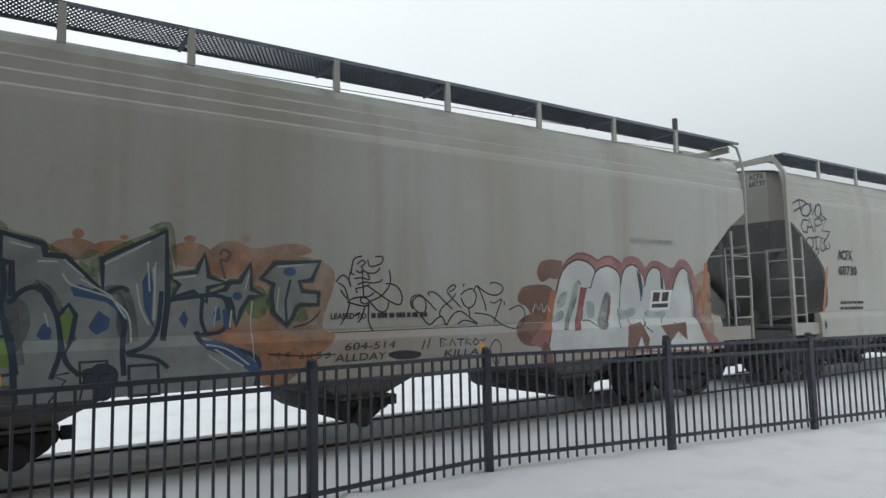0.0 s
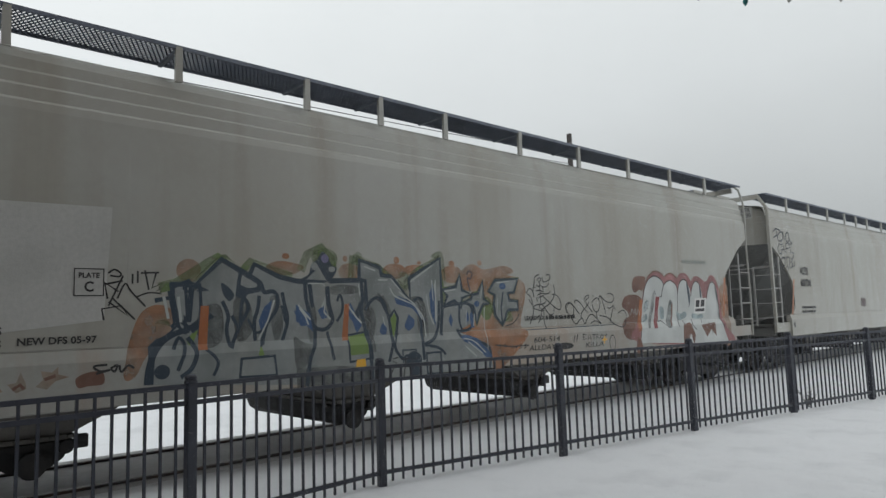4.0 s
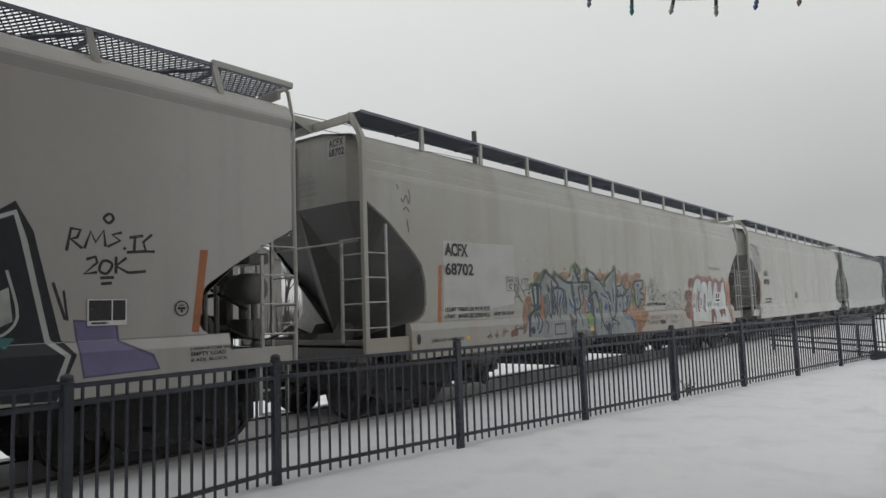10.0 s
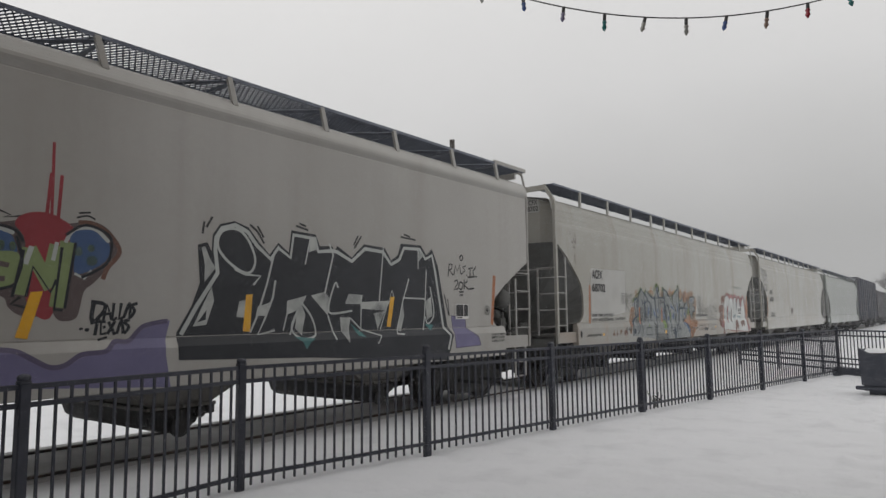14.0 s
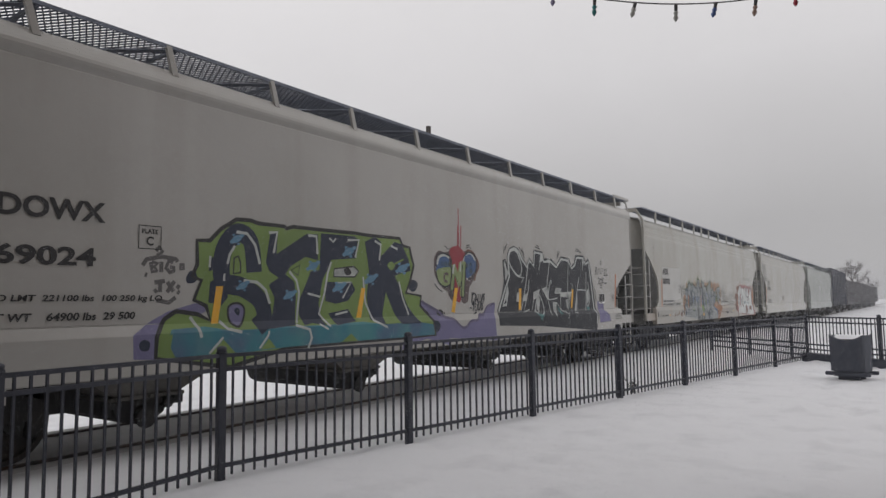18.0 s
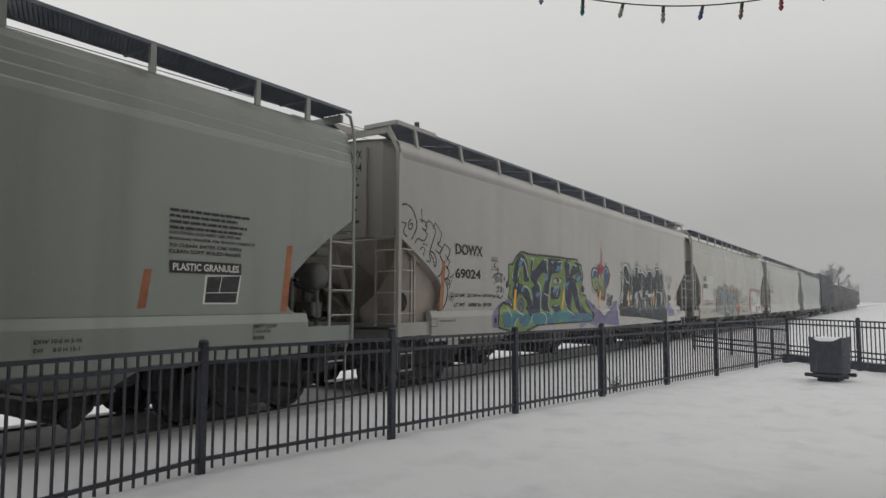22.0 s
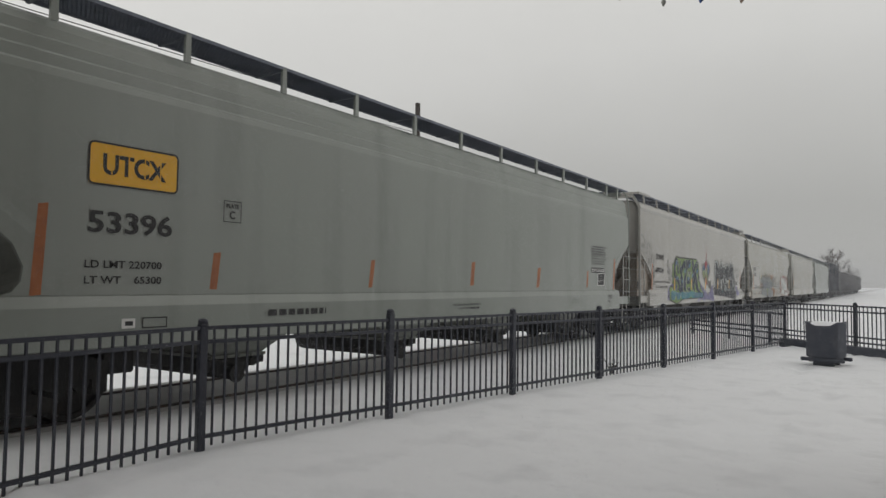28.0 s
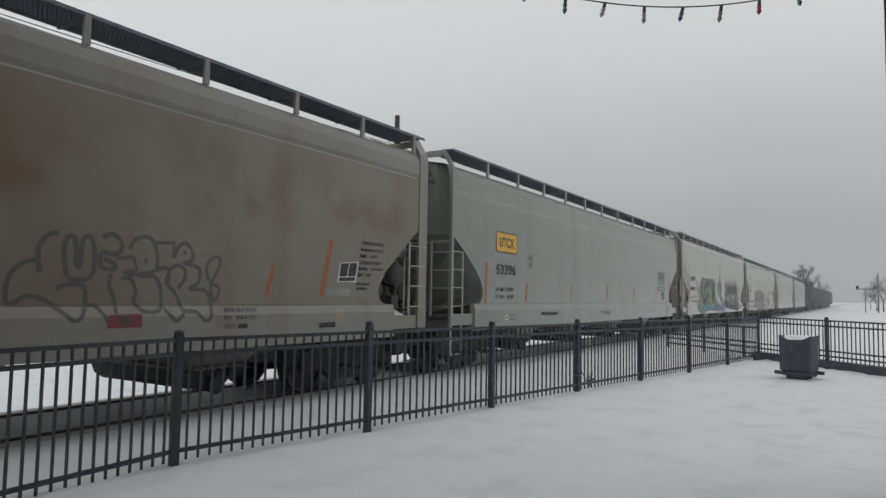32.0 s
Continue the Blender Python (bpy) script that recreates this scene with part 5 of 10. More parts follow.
ART_A.append(("sfill", "slate", 3, 0, [(-1.35, 1.9), (-1.25, 1.66), (-1.26, 1.39), (-1.36, 1.54)]))
ART_A.append(("fill", "slate", 3, 0, [(-3.27, 1.11), (-2.74, 1.11), (-2.21, 1.07), (-2.15, 1.02), (-3.26, 1.02)]))
ART_A.append(("sfill", "slate", 3, 0, [(-2.76, 2.08), (-2.62, 2.11), (-2.38, 2.09), (-2.35, 2.01), (-2.62, 1.98), (-2.77, 2)]))
ART_A.append(("line", "deep", 4, 0.06, [(-3.3, 2.15), (-3.13, 2.15), (-3.11, 1.92)]))
ART_A.append(("line", "deep", 4, 0.055, [(-2.8, 2.16), (-2.3, 2.18), (-2.28, 1.93), (-2.31, 1.76), (-2.26, 1.59), (-2.2, 1.32), (-2.17, 1.02)]))
ART_A.append(("sline", "deep", 4, 0.05, [(-3.11, 1.92), (-3.05, 1.72), (-2.99, 1.54), (-3.01, 1.38), (-3.08, 1.21), (-3.13, 1.02)]))
ART_A.append(("sline", "deep", 4, 0.05, [(-2.82, 2.03), (-2.79, 1.87), (-2.75, 1.74), (-2.74, 1.66), (-2.82, 1.57), (-2.93, 1.56), (-3.02, 1.61)]))
ART_A.append(("sline", "deep", 4, 0.04, [(-2.82, 1.53), (-2.79, 1.4), (-2.77, 1.27), (-2.74, 1.18)]))
ART_A.append(("fill", "deep", 4, 0, [(-2.84, 2.08), (-2.78, 2.09), (-2.76, 1.82), (-2.73, 1.69), (-2.79, 1.71), (-2.83, 1.87)]))
ART_A.append(("sline", "deep", 4, 0.035, [(-2.67, 1.9), (-2.63, 1.98), (-2.59, 1.9), (-2.6, 1.76), (-2.68, 1.65)]))
ART_A.append(("sline", "deep", 4, 0.045, [(-2.24, 1.79), (-2.14, 1.91), (-2.03, 1.94), (-1.95, 1.87), (-1.89, 1.74), (-1.85, 1.61), (-1.83, 1.35), (-1.9, 1.1)]))
ART_A.append(("sfill", "deep", 4, 0, [(-2.02, 1.98), (-1.93, 1.9), (-1.89, 1.81), (-1.93, 1.77), (-1.98, 1.86)]))
ART_A.append(("loop", "deep", 5, 0.045, [(-1.86, 1.67), (-1.77, 1.78), (-1.71, 1.68), (-1.74, 1.46), (-1.79, 1.33), (-1.84, 1.55)]))
ART_A.append(("fill", "green", 4, 0, [(-1.84, 1.66), (-1.77, 1.74), (-1.73, 1.67), (-1.76, 1.49), (-1.79, 1.41)]))
ART_A.append(("sline", "deep", 4, 0.045, [(-1.81, 1.35), (-1.77, 1.23), (-1.67, 1.12)]))
ART_A.append(("loop", "deep", 5, 0.04, [(-2.53, 1.47), (-2.21, 1.51), (-2.16, 1.17), (-2.51, 1.14)]))
ART_A.append(("loop", "deep", 5, 0.03, [(-1.67, 1.24), (-1.44, 1.24), (-1.43, 1.05), (-1.66, 1.05)]))
ART_A.append(("sfill", "deep", 4, 0, [(-1.65, 1.16), (-1.56, 1.18), (-1.48, 1.1), (-1.55, 1.05), (-1.63, 1.07)]))
ART_A.append(("sline", "deep", 4, 0.05, [(-1.56, 1.93), (-1.39, 1.8), (-1.3, 1.59), (-1.31, 1.33), (-1.29, 1.09)]))
ART_A.append(("sline", "deep", 4, 0.04, [(-1.47, 1.88), (-1.33, 1.94), (-1.26, 1.9)]))
ART_A.append(("sline", "deep", 4, 0.045, [(-1.28, 1.3), (-1.1, 1.37), (-0.99, 1.53), (-0.96, 1.9)]))
ART_A.append(("sline", "deep", 4, 0.04, [(-1.27, 1.29), (-1.02, 1.24), (-0.89, 1.14)]))
ART_A.append(("loop", "deep", 5, 0.04, [(-1.25, 1.18), (-0.99, 1.18), (-0.97, 1.02), (-1.24, 1.02)]))
ART_A.append(("sline", "deep", 4, 0.045, [(-0.93, 1.79), (-0.77, 1.83), (-0.35, 1.84), (-0.33, 1.51), (-0.6, 1.45)]))
ART_A.append(("sline", "deep", 4, 0.04, [(-0.56, 1.83), (-0.57, 1.61), (-0.52, 1.47)]))
ART_A.append(("sline", "deep", 4, 0.05, [(-0.62, 1.49), (-0.57, 1.38), (-0.44, 1.35), (0, 1.19), (-0.01, 1.02)]))
ART_A.append(("fill", "blue", 5, 0, [(-2.55, 1.78), (-2.47, 1.88), (-2.37, 1.71), (-2.3, 1.59), (-2.38, 1.49), (-2.44, 1.64)]))
ART_A.append(("fill", "blue", 5, 0, [(-2.95, 1.79), (-2.87, 1.85), (-2.79, 1.71), (-2.89, 1.68)]))
ART_A.append(("fill", "blue", 5, 0, [(-3.28, 1.8), (-3.18, 1.75), (-3.08, 1.61), (-3.19, 1.61)]))
ART_A.append(("fill", "deep", 5, 0, [(-2.44, 1.73), (-2.37, 1.81), (-2.33, 1.9), (-2.29, 1.81), (-2.34, 1.68)]))
ART_A.append(("line", "pale", 6, 0.022, [(-2.89, 1.83), (-2.84, 1.94), (-2.86, 1.77), (-2.77, 1.68)]))
ART_A.append(("line", "pale", 6, 0.022, [(-2.51, 1.85), (-2.37, 1.68), (-2.3, 1.62)]))
ART_A.append(("line", "pale", 6, 0.018, [(-1.68, 2.02), (-1.42, 1.86), (-1.28, 1.64)]))
ART_A.append(("line", "pale", 6, 0.016, [(-1.09, 2.19), (-1.07, 1.9)]))
ART_A.append(("line", "pale", 6, 0.016, [(-1.02, 2.19), (-1.03, 1.61)]))
ART_A.append(("line", "pale", 6, 0.02, [(-3.2, 1.82), (-3.12, 1.72), (-3.08, 1.62)]))
ART_A.append(("line", "pale", 6, 0.018, [(-0.44, 1.3), (-0.14, 1.11)]))
ART_A.append(("line", "pale", 6, 0.016, [(-0.5, 1.24), (-0.28, 1.08)]))
ART_A.append(("line", "pale", 6, 0.016, [(-2.34, 2.12), (-2.32, 1.97)]))
ART_A.append(("line", "pale", 6, 0.014, [(-0.42, 1.75), (-0.44, 1.54)]))
ART_A.append(("line", "pale", 6, 0.014, [(-1.96, 1.7), (-1.93, 1.58)]))
ART_A.append(("line", "pale", 6, 0.016, [(-3.08, 2.12), (-2.88, 2.12), (-2.85, 2.09)]))
ART_A.append(("line", "pale", 6, 0.016, [(-1.82, 2.2), (-1.65, 2.04)]))
ART_A.append(("line", "pale", 6, 0.012, [(-0.04, 1.8), (-0.06, 1.59), (-0.03, 1.19)]))
ART_A.append(("sfill", "deep", 4, 0, [(-4.17, 2.11), (-4.07, 2.05), (-4.02, 1.97), (-4.08, 1.91), (-4.15, 1.99)]))
ART_A.append(("line", "deep", 4, 0.05, [(-4.88, 1.92), (-4.71, 1.95), (-4.67, 1.69), (-4.57, 1.58), (-4.56, 1.8), (-4.57, 2.06)]))
ART_A.append(("line", "pale", 6, 0.03, [(-4.64, 1.96), (-4.61, 1.69)]))
ART_A.append(("line", "pale", 6, 0.03, [(-4.79, 1.96), (-4.74, 1.73)]))
ART_A.append(("sfill", "green", 4, 0, [(-4.54, 1.51), (-4.43, 1.62), (-4.47, 1.49), (-4.51, 1.44)]))
ART_A.append(("sfill", "orangep", 4, 0, [(-4.86, 1.68), (-4.7, 1.63), (-4.85, 1.53)]))
ART_A.append(("sline", "deep", 4, 0.045, [(-4.57, 1.58), (-4.46, 1.66), (-4.39, 1.69)]))
ART_A.append(("sline", "deep", 4, 0.045, [(-4.16, 1.91), (-4.09, 1.75), (-4.11, 1.59), (-4.07, 1.41)]))
ART_A.append(("sline", "deep", 4, 0.05, [(-3.81, 2.17), (-3.69, 2.09), (-3.66, 2.01), (-3.55, 2.02), (-3.49, 1.95), (-3.51, 1.8), (-3.63, 1.64), (-3.69, 1.41)]))
ART_A.append(("line", "pale", 6, 0.02, [(-3.53, 1.92), (-3.61, 1.69), (-3.73, 1.47)]))
ART_A.append(("sline", "deep", 4, 0.045, [(-3.72, 1.97), (-3.74, 1.81), (-3.78, 1.68), (-3.77, 1.46)]))
ART_A.append(("fill", "blue", 5, 0, [(-3.73, 1.68), (-3.66, 1.84), (-3.56, 1.92), (-3.6, 1.68), (-3.7, 1.57)]))
ART_A.append(("sline", "deep", 4, 0.045, [(-3.43, 2.01), (-3.4, 1.87), (-3.36, 1.68), (-3.43, 1.45)]))
ART_A.append(("fill", "deep", 4, 0, [(-3.45, 1.87), (-3.37, 1.81), (-3.35, 1.58), (-3.41, 1.68)]))
ART_A.append(("fill", "blue", 5, 0, [(-3.25, 1.87), (-3.06, 1.75), (-3.02, 1.54), (-3.12, 1.62), (-3.25, 1.66)]))
ART_A.append(("line", "pale", 6, 0.02, [(-3.22, 1.86), (-3.05, 1.68)]))
ART_A.append(("line", "deep", 4, 0.05, [(-3.07, 2.12), (-3.02, 1.83)]))
ART_A.append(("sline", "deep", 4, 0.04, [(-4.05, 1.75), (-3.96, 1.63), (-3.93, 1.9), (-3.85, 2.03)]))
ART_A.append(("sfill", "slate", 3, 0, [(-4.03, 1.91), (-3.85, 1.92), (-3.8, 1.58), (-3.98, 1.47)]))
ART_A.append(("sfill", "slate", 3, 0, [(-3.59, 1.92), (-3.46, 1.93), (-3.42, 1.58), (-3.53, 1.46)]))
ART_A.append(("sfill", "slate", 3, 0, [(-4.42, 1.8), (-4.18, 1.86), (-4.16, 1.48), (-4.4, 1.43)]))
ART_A.append(("sline", "black", 1, 0.018, [(-5.33, 2.19), (-5.27, 2.23), (-5.21, 2.19), (-5.23, 2.16), (-5.31, 2.17)]))
ART_A.append(("line", "black", 1, 0.018, [(-5.36, 2.08), (-5.19, 2.12)]))
ART_A.append(("line", "black", 1, 0.018, [(-5.33, 1.94), (-5.36, 2.1), (-5.23, 2.01)]))
ART_A.append(("line", "black", 1, 0.018, [(-5.19, 2.17), (-5.32, 1.87)]))
ART_A.append(("sline", "black", 1, 0.018, [(-5.24, 1.94), (-5.17, 2.09), (-5.11, 2.01), (-4.97, 1.86)]))
ART_A.append(("line", "black", 1, 0.018, [(-5.36, 1.73), (-5.38, 1.84), (-5.2, 1.87), (-5.14, 1.77), (-5.32, 1.91)]))
ART_A.append(("line", "black", 1, 0.018, [(-5.28, 1.94), (-5.07, 1.73)]))
ART_A.append(("line", "black", 1, 0.018, [(-5.1, 2.19), (-5.1, 2.09)]))
ART_A.append(("line", "black", 1, 0.018, [(-5.05, 2.22), (-5.05, 2.1)]))
ART_A.append(("line", "black", 1, 0.018, [(-4.98, 2.23), (-4.94, 2.03)]))
ART_A.append(("line", "black", 1, 0.018, [(-5.02, 2.2), (-4.84, 2.21)]))
ART_A.append(("line", "black", 1, 0.018, [(-4.87, 2.2), (-4.91, 2.05), (-4.8, 2.1), (-4.86, 2.02), (-4.73, 2.09)]))
ART_A.append(("sline", "black", 1, 0.016, [(-5.05, 1.96), (-4.94, 2), (-4.81, 1.99)]))
ART_A.append(("sfill", "orangep", 1, 0, [(-5.11, 1.55), (-5, 1.81), (-4.79, 1.87), (-4.56, 1.68), (-4.68, 1.54), (-4.95, 1.37), (-5.07, 1.16), (-5.18, 1.17)]))
ART_A.append(("sfill", "orangep", 1, 0, [(-0.66, 1.4), (-0.2, 2.14), (0.07, 2.3), (0.43, 2.3), (0.79, 2.24), (0.93, 2.04), (0.77, 1.51), (0.91, 1.35), (0.31, 1.02), (0.05, 1.02), (-0.19, 1.13)]))
ART_A.append(("sfill", "orangep", 1, 0, [(-0.61, 2.14), (-0.43, 2.39), (-0.23, 2.44), (-0.01, 2.37), (0.44, 2.44), (0.65, 2.34), (0.15, 2.23), (-0.29, 2.04)]))
ART_A.append(("oval", "spray_g", 2, 0, [(-4.8, 1.67), (0.08, 0.055)]))
ART_A.append(("sfill", "spray_g", 2, 0, [(0.12, 1.83), (0.48, 1.78), (0.59, 1.57), (0.2, 1.63)]))
ART_A.append(("line", "deep", 5, 0.05, [(-4.73, 2.05), (-4.53, 2.13), (-4.51, 2.06), (-4.41, 2.09), (-4.39, 1.72), (-4.52, 1.63), (-4.68, 1.76), (-4.73, 2.02)]))
ART_A.append(("fill", "steel", 5, 0, [(-4.68, 2), (-4.58, 2.03), (-4.56, 1.75), (-4.65, 1.83)]))
ART_A.append(("fill", "steel", 5, 0, [(-4.49, 2.02), (-4.44, 2.03), (-4.44, 1.78), (-4.48, 1.76)]))
ART_A.append(("line", "deep", 5, 0.06, [(-4.5, 2.06), (-4.53, 1.69)]))
ART_A.append(("sline", "deep", 5, 0.06, [(-4.96, 1.07), (-4.93, 1.29), (-4.82, 1.47), (-4.68, 1.57), (-4.52, 1.61)]))
ART_A.append(("line", "deep", 5, 0.055, [(-4.5, 1.59), (-4.27, 1.76)]))
ART_A.append(("sline", "deep", 5, 0.05, [(-4.54, 1.53), (-4.45, 1.38), (-4.51, 1.2), (-4.62, 1.12)]))
ART_A.append(("fill", "green", 6, 0, [(-4.43, 1.56), (-4.3, 1.68), (-4.36, 1.5)]))
ART_A.append(("loop", "deep", 6, 0.02, [(-4.43, 1.56), (-4.3, 1.68), (-4.36, 1.5)]))
ART_A.append(("sline", "deep", 5, 0.045, [(-3.94, 2.26), (-3.97, 2.02), (-3.85, 1.85), (-3.96, 1.63), (-4.06, 1.39)]))
ART_A.append(("fill", "deep", 6, 0, [(-3.99, 2.11), (-3.87, 2.06), (-3.91, 1.93), (-4.01, 1.96)]))
ART_A.append(("loop", "deep", 6, 0.04, [(-3.95, 1.27), (-3.55, 1.28), (-3.52, 1.06), (-3.97, 1.07)]))
ART_A.append(("oval", "deep", 5, 0, [(-4.81, 1.19), (0.08, 0.075)]))
ART_A.append(("sline", "deep", 5, 0.04, [(-4.69, 1.41), (-4.63, 1.53), (-4.57, 1.42), (-4.65, 1.19)]))
ART_A.append(("sline", "deep", 5, 0.035, [(-4.36, 1.41), (-4.22, 1.26), (-4.27, 1.11)]))
ART_A.append(("sline", "deep", 5, 0.03, [(-3.86, 1.71), (-3.76, 1.55), (-3.65, 1.58), (-3.71, 1.39)]))
ART_A.append(("line", "black", 7, 0.018, [(-1.75, 1.15), (-1.89, 1.13), (-1.78, 1.08), (-1.91, 1.04)]))
ART_A.append(("line", "black", 7, 0.018, [(-1.69, 1.13), (-1.55, 1.13)]))
ART_A.append(("line", "black", 7, 0.018, [(-1.62, 1.12), (-1.66, 1.02)]))
ART_A.append(("line", "black", 7, 0.018, [(-1.41, 1.12), (-1.5, 1.12), (-1.53, 1.03), (-1.44, 1.03)]))
ART_A.append(("sfill", "deep", 6, 0, [(-1.58, 1.16), (-1.46, 1.22), (-1.34, 1.12), (-1.4, 1.02), (-1.53, 1.02)]))
ART_A.append(("line", "murk", 2, 0.02, [(-0.83, 1.17), (-0.71, 1.22), (-0.61, 1.14), (-0.51, 1.2), (-0.39, 1.12), (-0.32, 1.18)]))
ART_A.append(("sline", "black", 4, 0.019, [(0.94, 2.01), (1.03, 2.09), (1.11, 2.03), (1.13, 1.95)]))
ART_A.append(("sline", "black", 4, 0.019, [(0.97, 2), (1.05, 1.95), (1.09, 1.84), (1.1, 1.78)]))
ART_A.append(("sline", "black", 4, 0.019, [(1, 1.92), (1.04, 1.86), (1.08, 1.82)]))
ART_A.append(("sline", "black", 4, 0.019, [(1.15, 2.18), (1.11, 2.05), (1.12, 1.98)]))
ART_A.append(("sline", "black", 4, 0.019, [(1.15, 2.17), (1.17, 2.27), (1.23, 2.31), (1.29, 2.32)]))
ART_A.append(("sline", "black", 4, 0.019, [(1.16, 2.24), (1.14, 2.12), (1.18, 2.1)]))
ART_A.append(("sline", "black", 4, 0.019, [(1.22, 2.22), (1.28, 2.27), (1.33, 2.24), (1.26, 2.19)]))
ART_A.append(("sline", "black", 4, 0.019, [(1.46, 2.32), (1.56, 2.32), (1.56, 2.26), (1.5, 2.22), (1.39, 2.2), (1.36, 2.28)]))
ART_A.append(("sline", "black", 4, 0.019, [(1.35, 2.12), (1.45, 2.12), (1.51, 2.16), (1.52, 2.19)]))
ART_A.append(("sline", "black", 4, 0.019, [(1.29, 2.19), (1.29, 2.05), (1.3, 1.84)]))
ART_A.append(("sline", "black", 4, 0.019, [(1.18, 2.05), (1.28, 2.06), (1.38, 2.04), (1.35, 2.12)]))
ART_A.append(("sline", "black", 4, 0.019, [(1.22, 1.98), (1.32, 2.01), (1.42, 2), (1.53, 2.02), (1.55, 2.05)]))
ART_A.append(("sline", "black", 4, 0.019, [(1.22, 1.88), (1.2, 1.93), (1.29, 1.95), (1.38, 1.98)]))
ART_A.append(("sline", "black", 4, 0.019, [(1.35, 1.97), (1.49, 1.88), (1.67, 1.77), (1.8, 1.74), (1.83, 1.84), (1.77, 1.95), (1.67, 1.99), (1.6, 1.99)]))
ART_A.append(("sline", "black", 4, 0.019, [(1.65, 2.16), (1.67, 2.05), (1.64, 1.95), (1.53, 1.84), (1.41, 1.79), (1.32, 1.75), (1.26, 1.78), (1.28, 1.83), (1.37, 1.84), (1.44, 1.88)]))
ART_A.append(("sline", "black", 4, 0.019, [(1.37, 1.79), (1.49, 1.67), (1.57, 1.65), (1.62, 1.69), (1.64, 1.77)]))
ART_A.append(("sline", "black", 4, 0.019, [(1.37, 1.74), (1.36, 1.57), (1.39, 1.47), (1.42, 1.43)]))
ART_A.append(("sline", "black", 4, 0.019, [(1.12, 1.78), (1.08, 1.64), (1, 1.51)]))
ART_A.append(("sline", "black", 4, 0.019, [(1.18, 1.61), (1.25, 1.65)]))
ART_A.append(("sline", "black", 4, 0.019, [(1.32, 1.73), (1.27, 1.59), (1.22, 1.53)]))
ART_A.append(("sline", "black", 4, 0.019, [(1.2, 2.15), (1.26, 2.12), (1.29, 2.15), (1.35, 2.12)]))
ART_A.append(("sline", "black", 4, 0.019, [(1.98, 1.68), (1.95, 1.77), (2, 1.84), (2.11, 1.85), (2.17, 1.78), (2.17, 1.66), (2.1, 1.62), (2.01, 1.68), (1.98, 1.77), (2.07, 1.84), (2.2, 1.78), (2.29, 1.69), (2.33, 1.66)]))
ART_A.append(("sline", "black", 4, 0.019, [(2.24, 1.84), (2.21, 1.88), (2.29, 1.89), (2.38, 1.84), (2.48, 1.75), (2.58, 1.67)]))
ART_A.append(("sline", "black", 4, 0.019, [(2.64, 1.87), (2.57, 1.79), (2.42, 1.69), (2.38, 1.6), (2.42, 1.57)]))
ART_A.append(("sline", "black", 4, 0.019, [(2.5, 1.89), (2.59, 1.8), (2.66, 1.74), (2.72, 1.68)]))
ART_A.append(("sline", "black", 4, 0.019, [(2.5, 1.9), (2.55, 1.96), (2.63, 1.98), (2.62, 1.93), (2.53, 1.89)]))
ART_A.append(("sline", "black", 4, 0.019, [(2.76, 1.96), (2.78, 2)]))
ART_A.append(("sline", "black", 4, 0.019, [(2.72, 1.85), (2.8, 1.91), (2.91, 1.93), (2.97, 1.85), (2.94, 1.74), (2.86, 1.68), (2.77, 1.72), (2.72, 1.82)]))
ART_A.append(("sline", "black", 4, 0.019, [(2.93, 1.89), (2.99, 1.97), (3.1, 1.76), (3.13, 1.64)]))
ART_A.append(("sline", "black", 4, 0.019, [(3, 1.97), (3.1, 1.9), (3.23, 1.85), (3.36, 1.86), (3.43, 1.93), (3.39, 1.99), (3.27, 2.02), (3.21, 2)]))
ART_A.append(("sline", "black", 4, 0.019, [(3.2, 1.76), (3.28, 1.74), (3.4, 1.79), (3.33, 1.64), (3.26, 1.48)]))
ART_A.append(("sline", "black", 4, 0.019, [(3.44, 1.77), (3.45, 1.71)]))
ART_A.append(("sline", "black", 4, 0.019, [(2.94, 1.61), (3.07, 1.6), (3.22, 1.56), (3.37, 1.46), (3.57, 1.39), (3.73, 1.42), (3.8, 1.54), (3.79, 1.65), (3.69, 1.7), (3.52, 1.64)]))
ART_A.append(("sline", "black", 4, 0.019, [(2.08, 1.61), (2.22, 1.48), (2.33, 1.55), (2.42, 1.57), (2.48, 1.47), (2.55, 1.56), (2.64, 1.63), (2.74, 1.63), (2.86, 1.55), (2.98, 1.47)]))
ART_A.append(("sline", "black", 4, 0.019, [(2.84, 1.67), (2.86, 1.56)]))
ART_A.append(("sline", "black", 4, 0.019, [(2.66, 1.48), (2.76, 1.52), (2.88, 1.5), (2.98, 1.46)]))
ART_A.append(("sline", "black", 4, 0.019, [(1.93, 1.63), (1.93, 1.59)]))
ART_A.append(("sline", "black", 4, 0.019, [(1.85, 1.63), (1.86, 1.61)]))
ART_A.append(("sloop", "black", 4, 0.019, [(1.09, 1.78), (1.18, 1.82), (1.29, 1.83), (1.37, 1.79), (1.35, 1.73), (1.26, 1.73), (1.14, 1.76)]))
ART_A.append(("sfill", "maroon", 1, 0, [(4.06, 2.16), (4.13, 2.31), (4.29, 2.36), (4.49, 2.35), (4.56, 2.32), (4.43, 2.08), (4.31, 2.09), (4.14, 2.03)]))
ART_A.append(("sfill", "maroon", 1, 0, [(3.69, 1.83), (3.78, 1.95), (3.97, 1.99), (4.19, 1.99), (4.32, 1.95), (4.4, 1.83), (4.28, 1.5), (4.16, 1.3), (4.01, 1.34), (3.95, 1.51), (3.85, 1.67), (3.71, 1.74)]))
ART_A.append(("sfill", "maroon", 1, 0, [(3.62, 1.36), (3.76, 1.53), (3.98, 1.56), (4.16, 1.34), (4, 1.14), (3.72, 1.18)]))
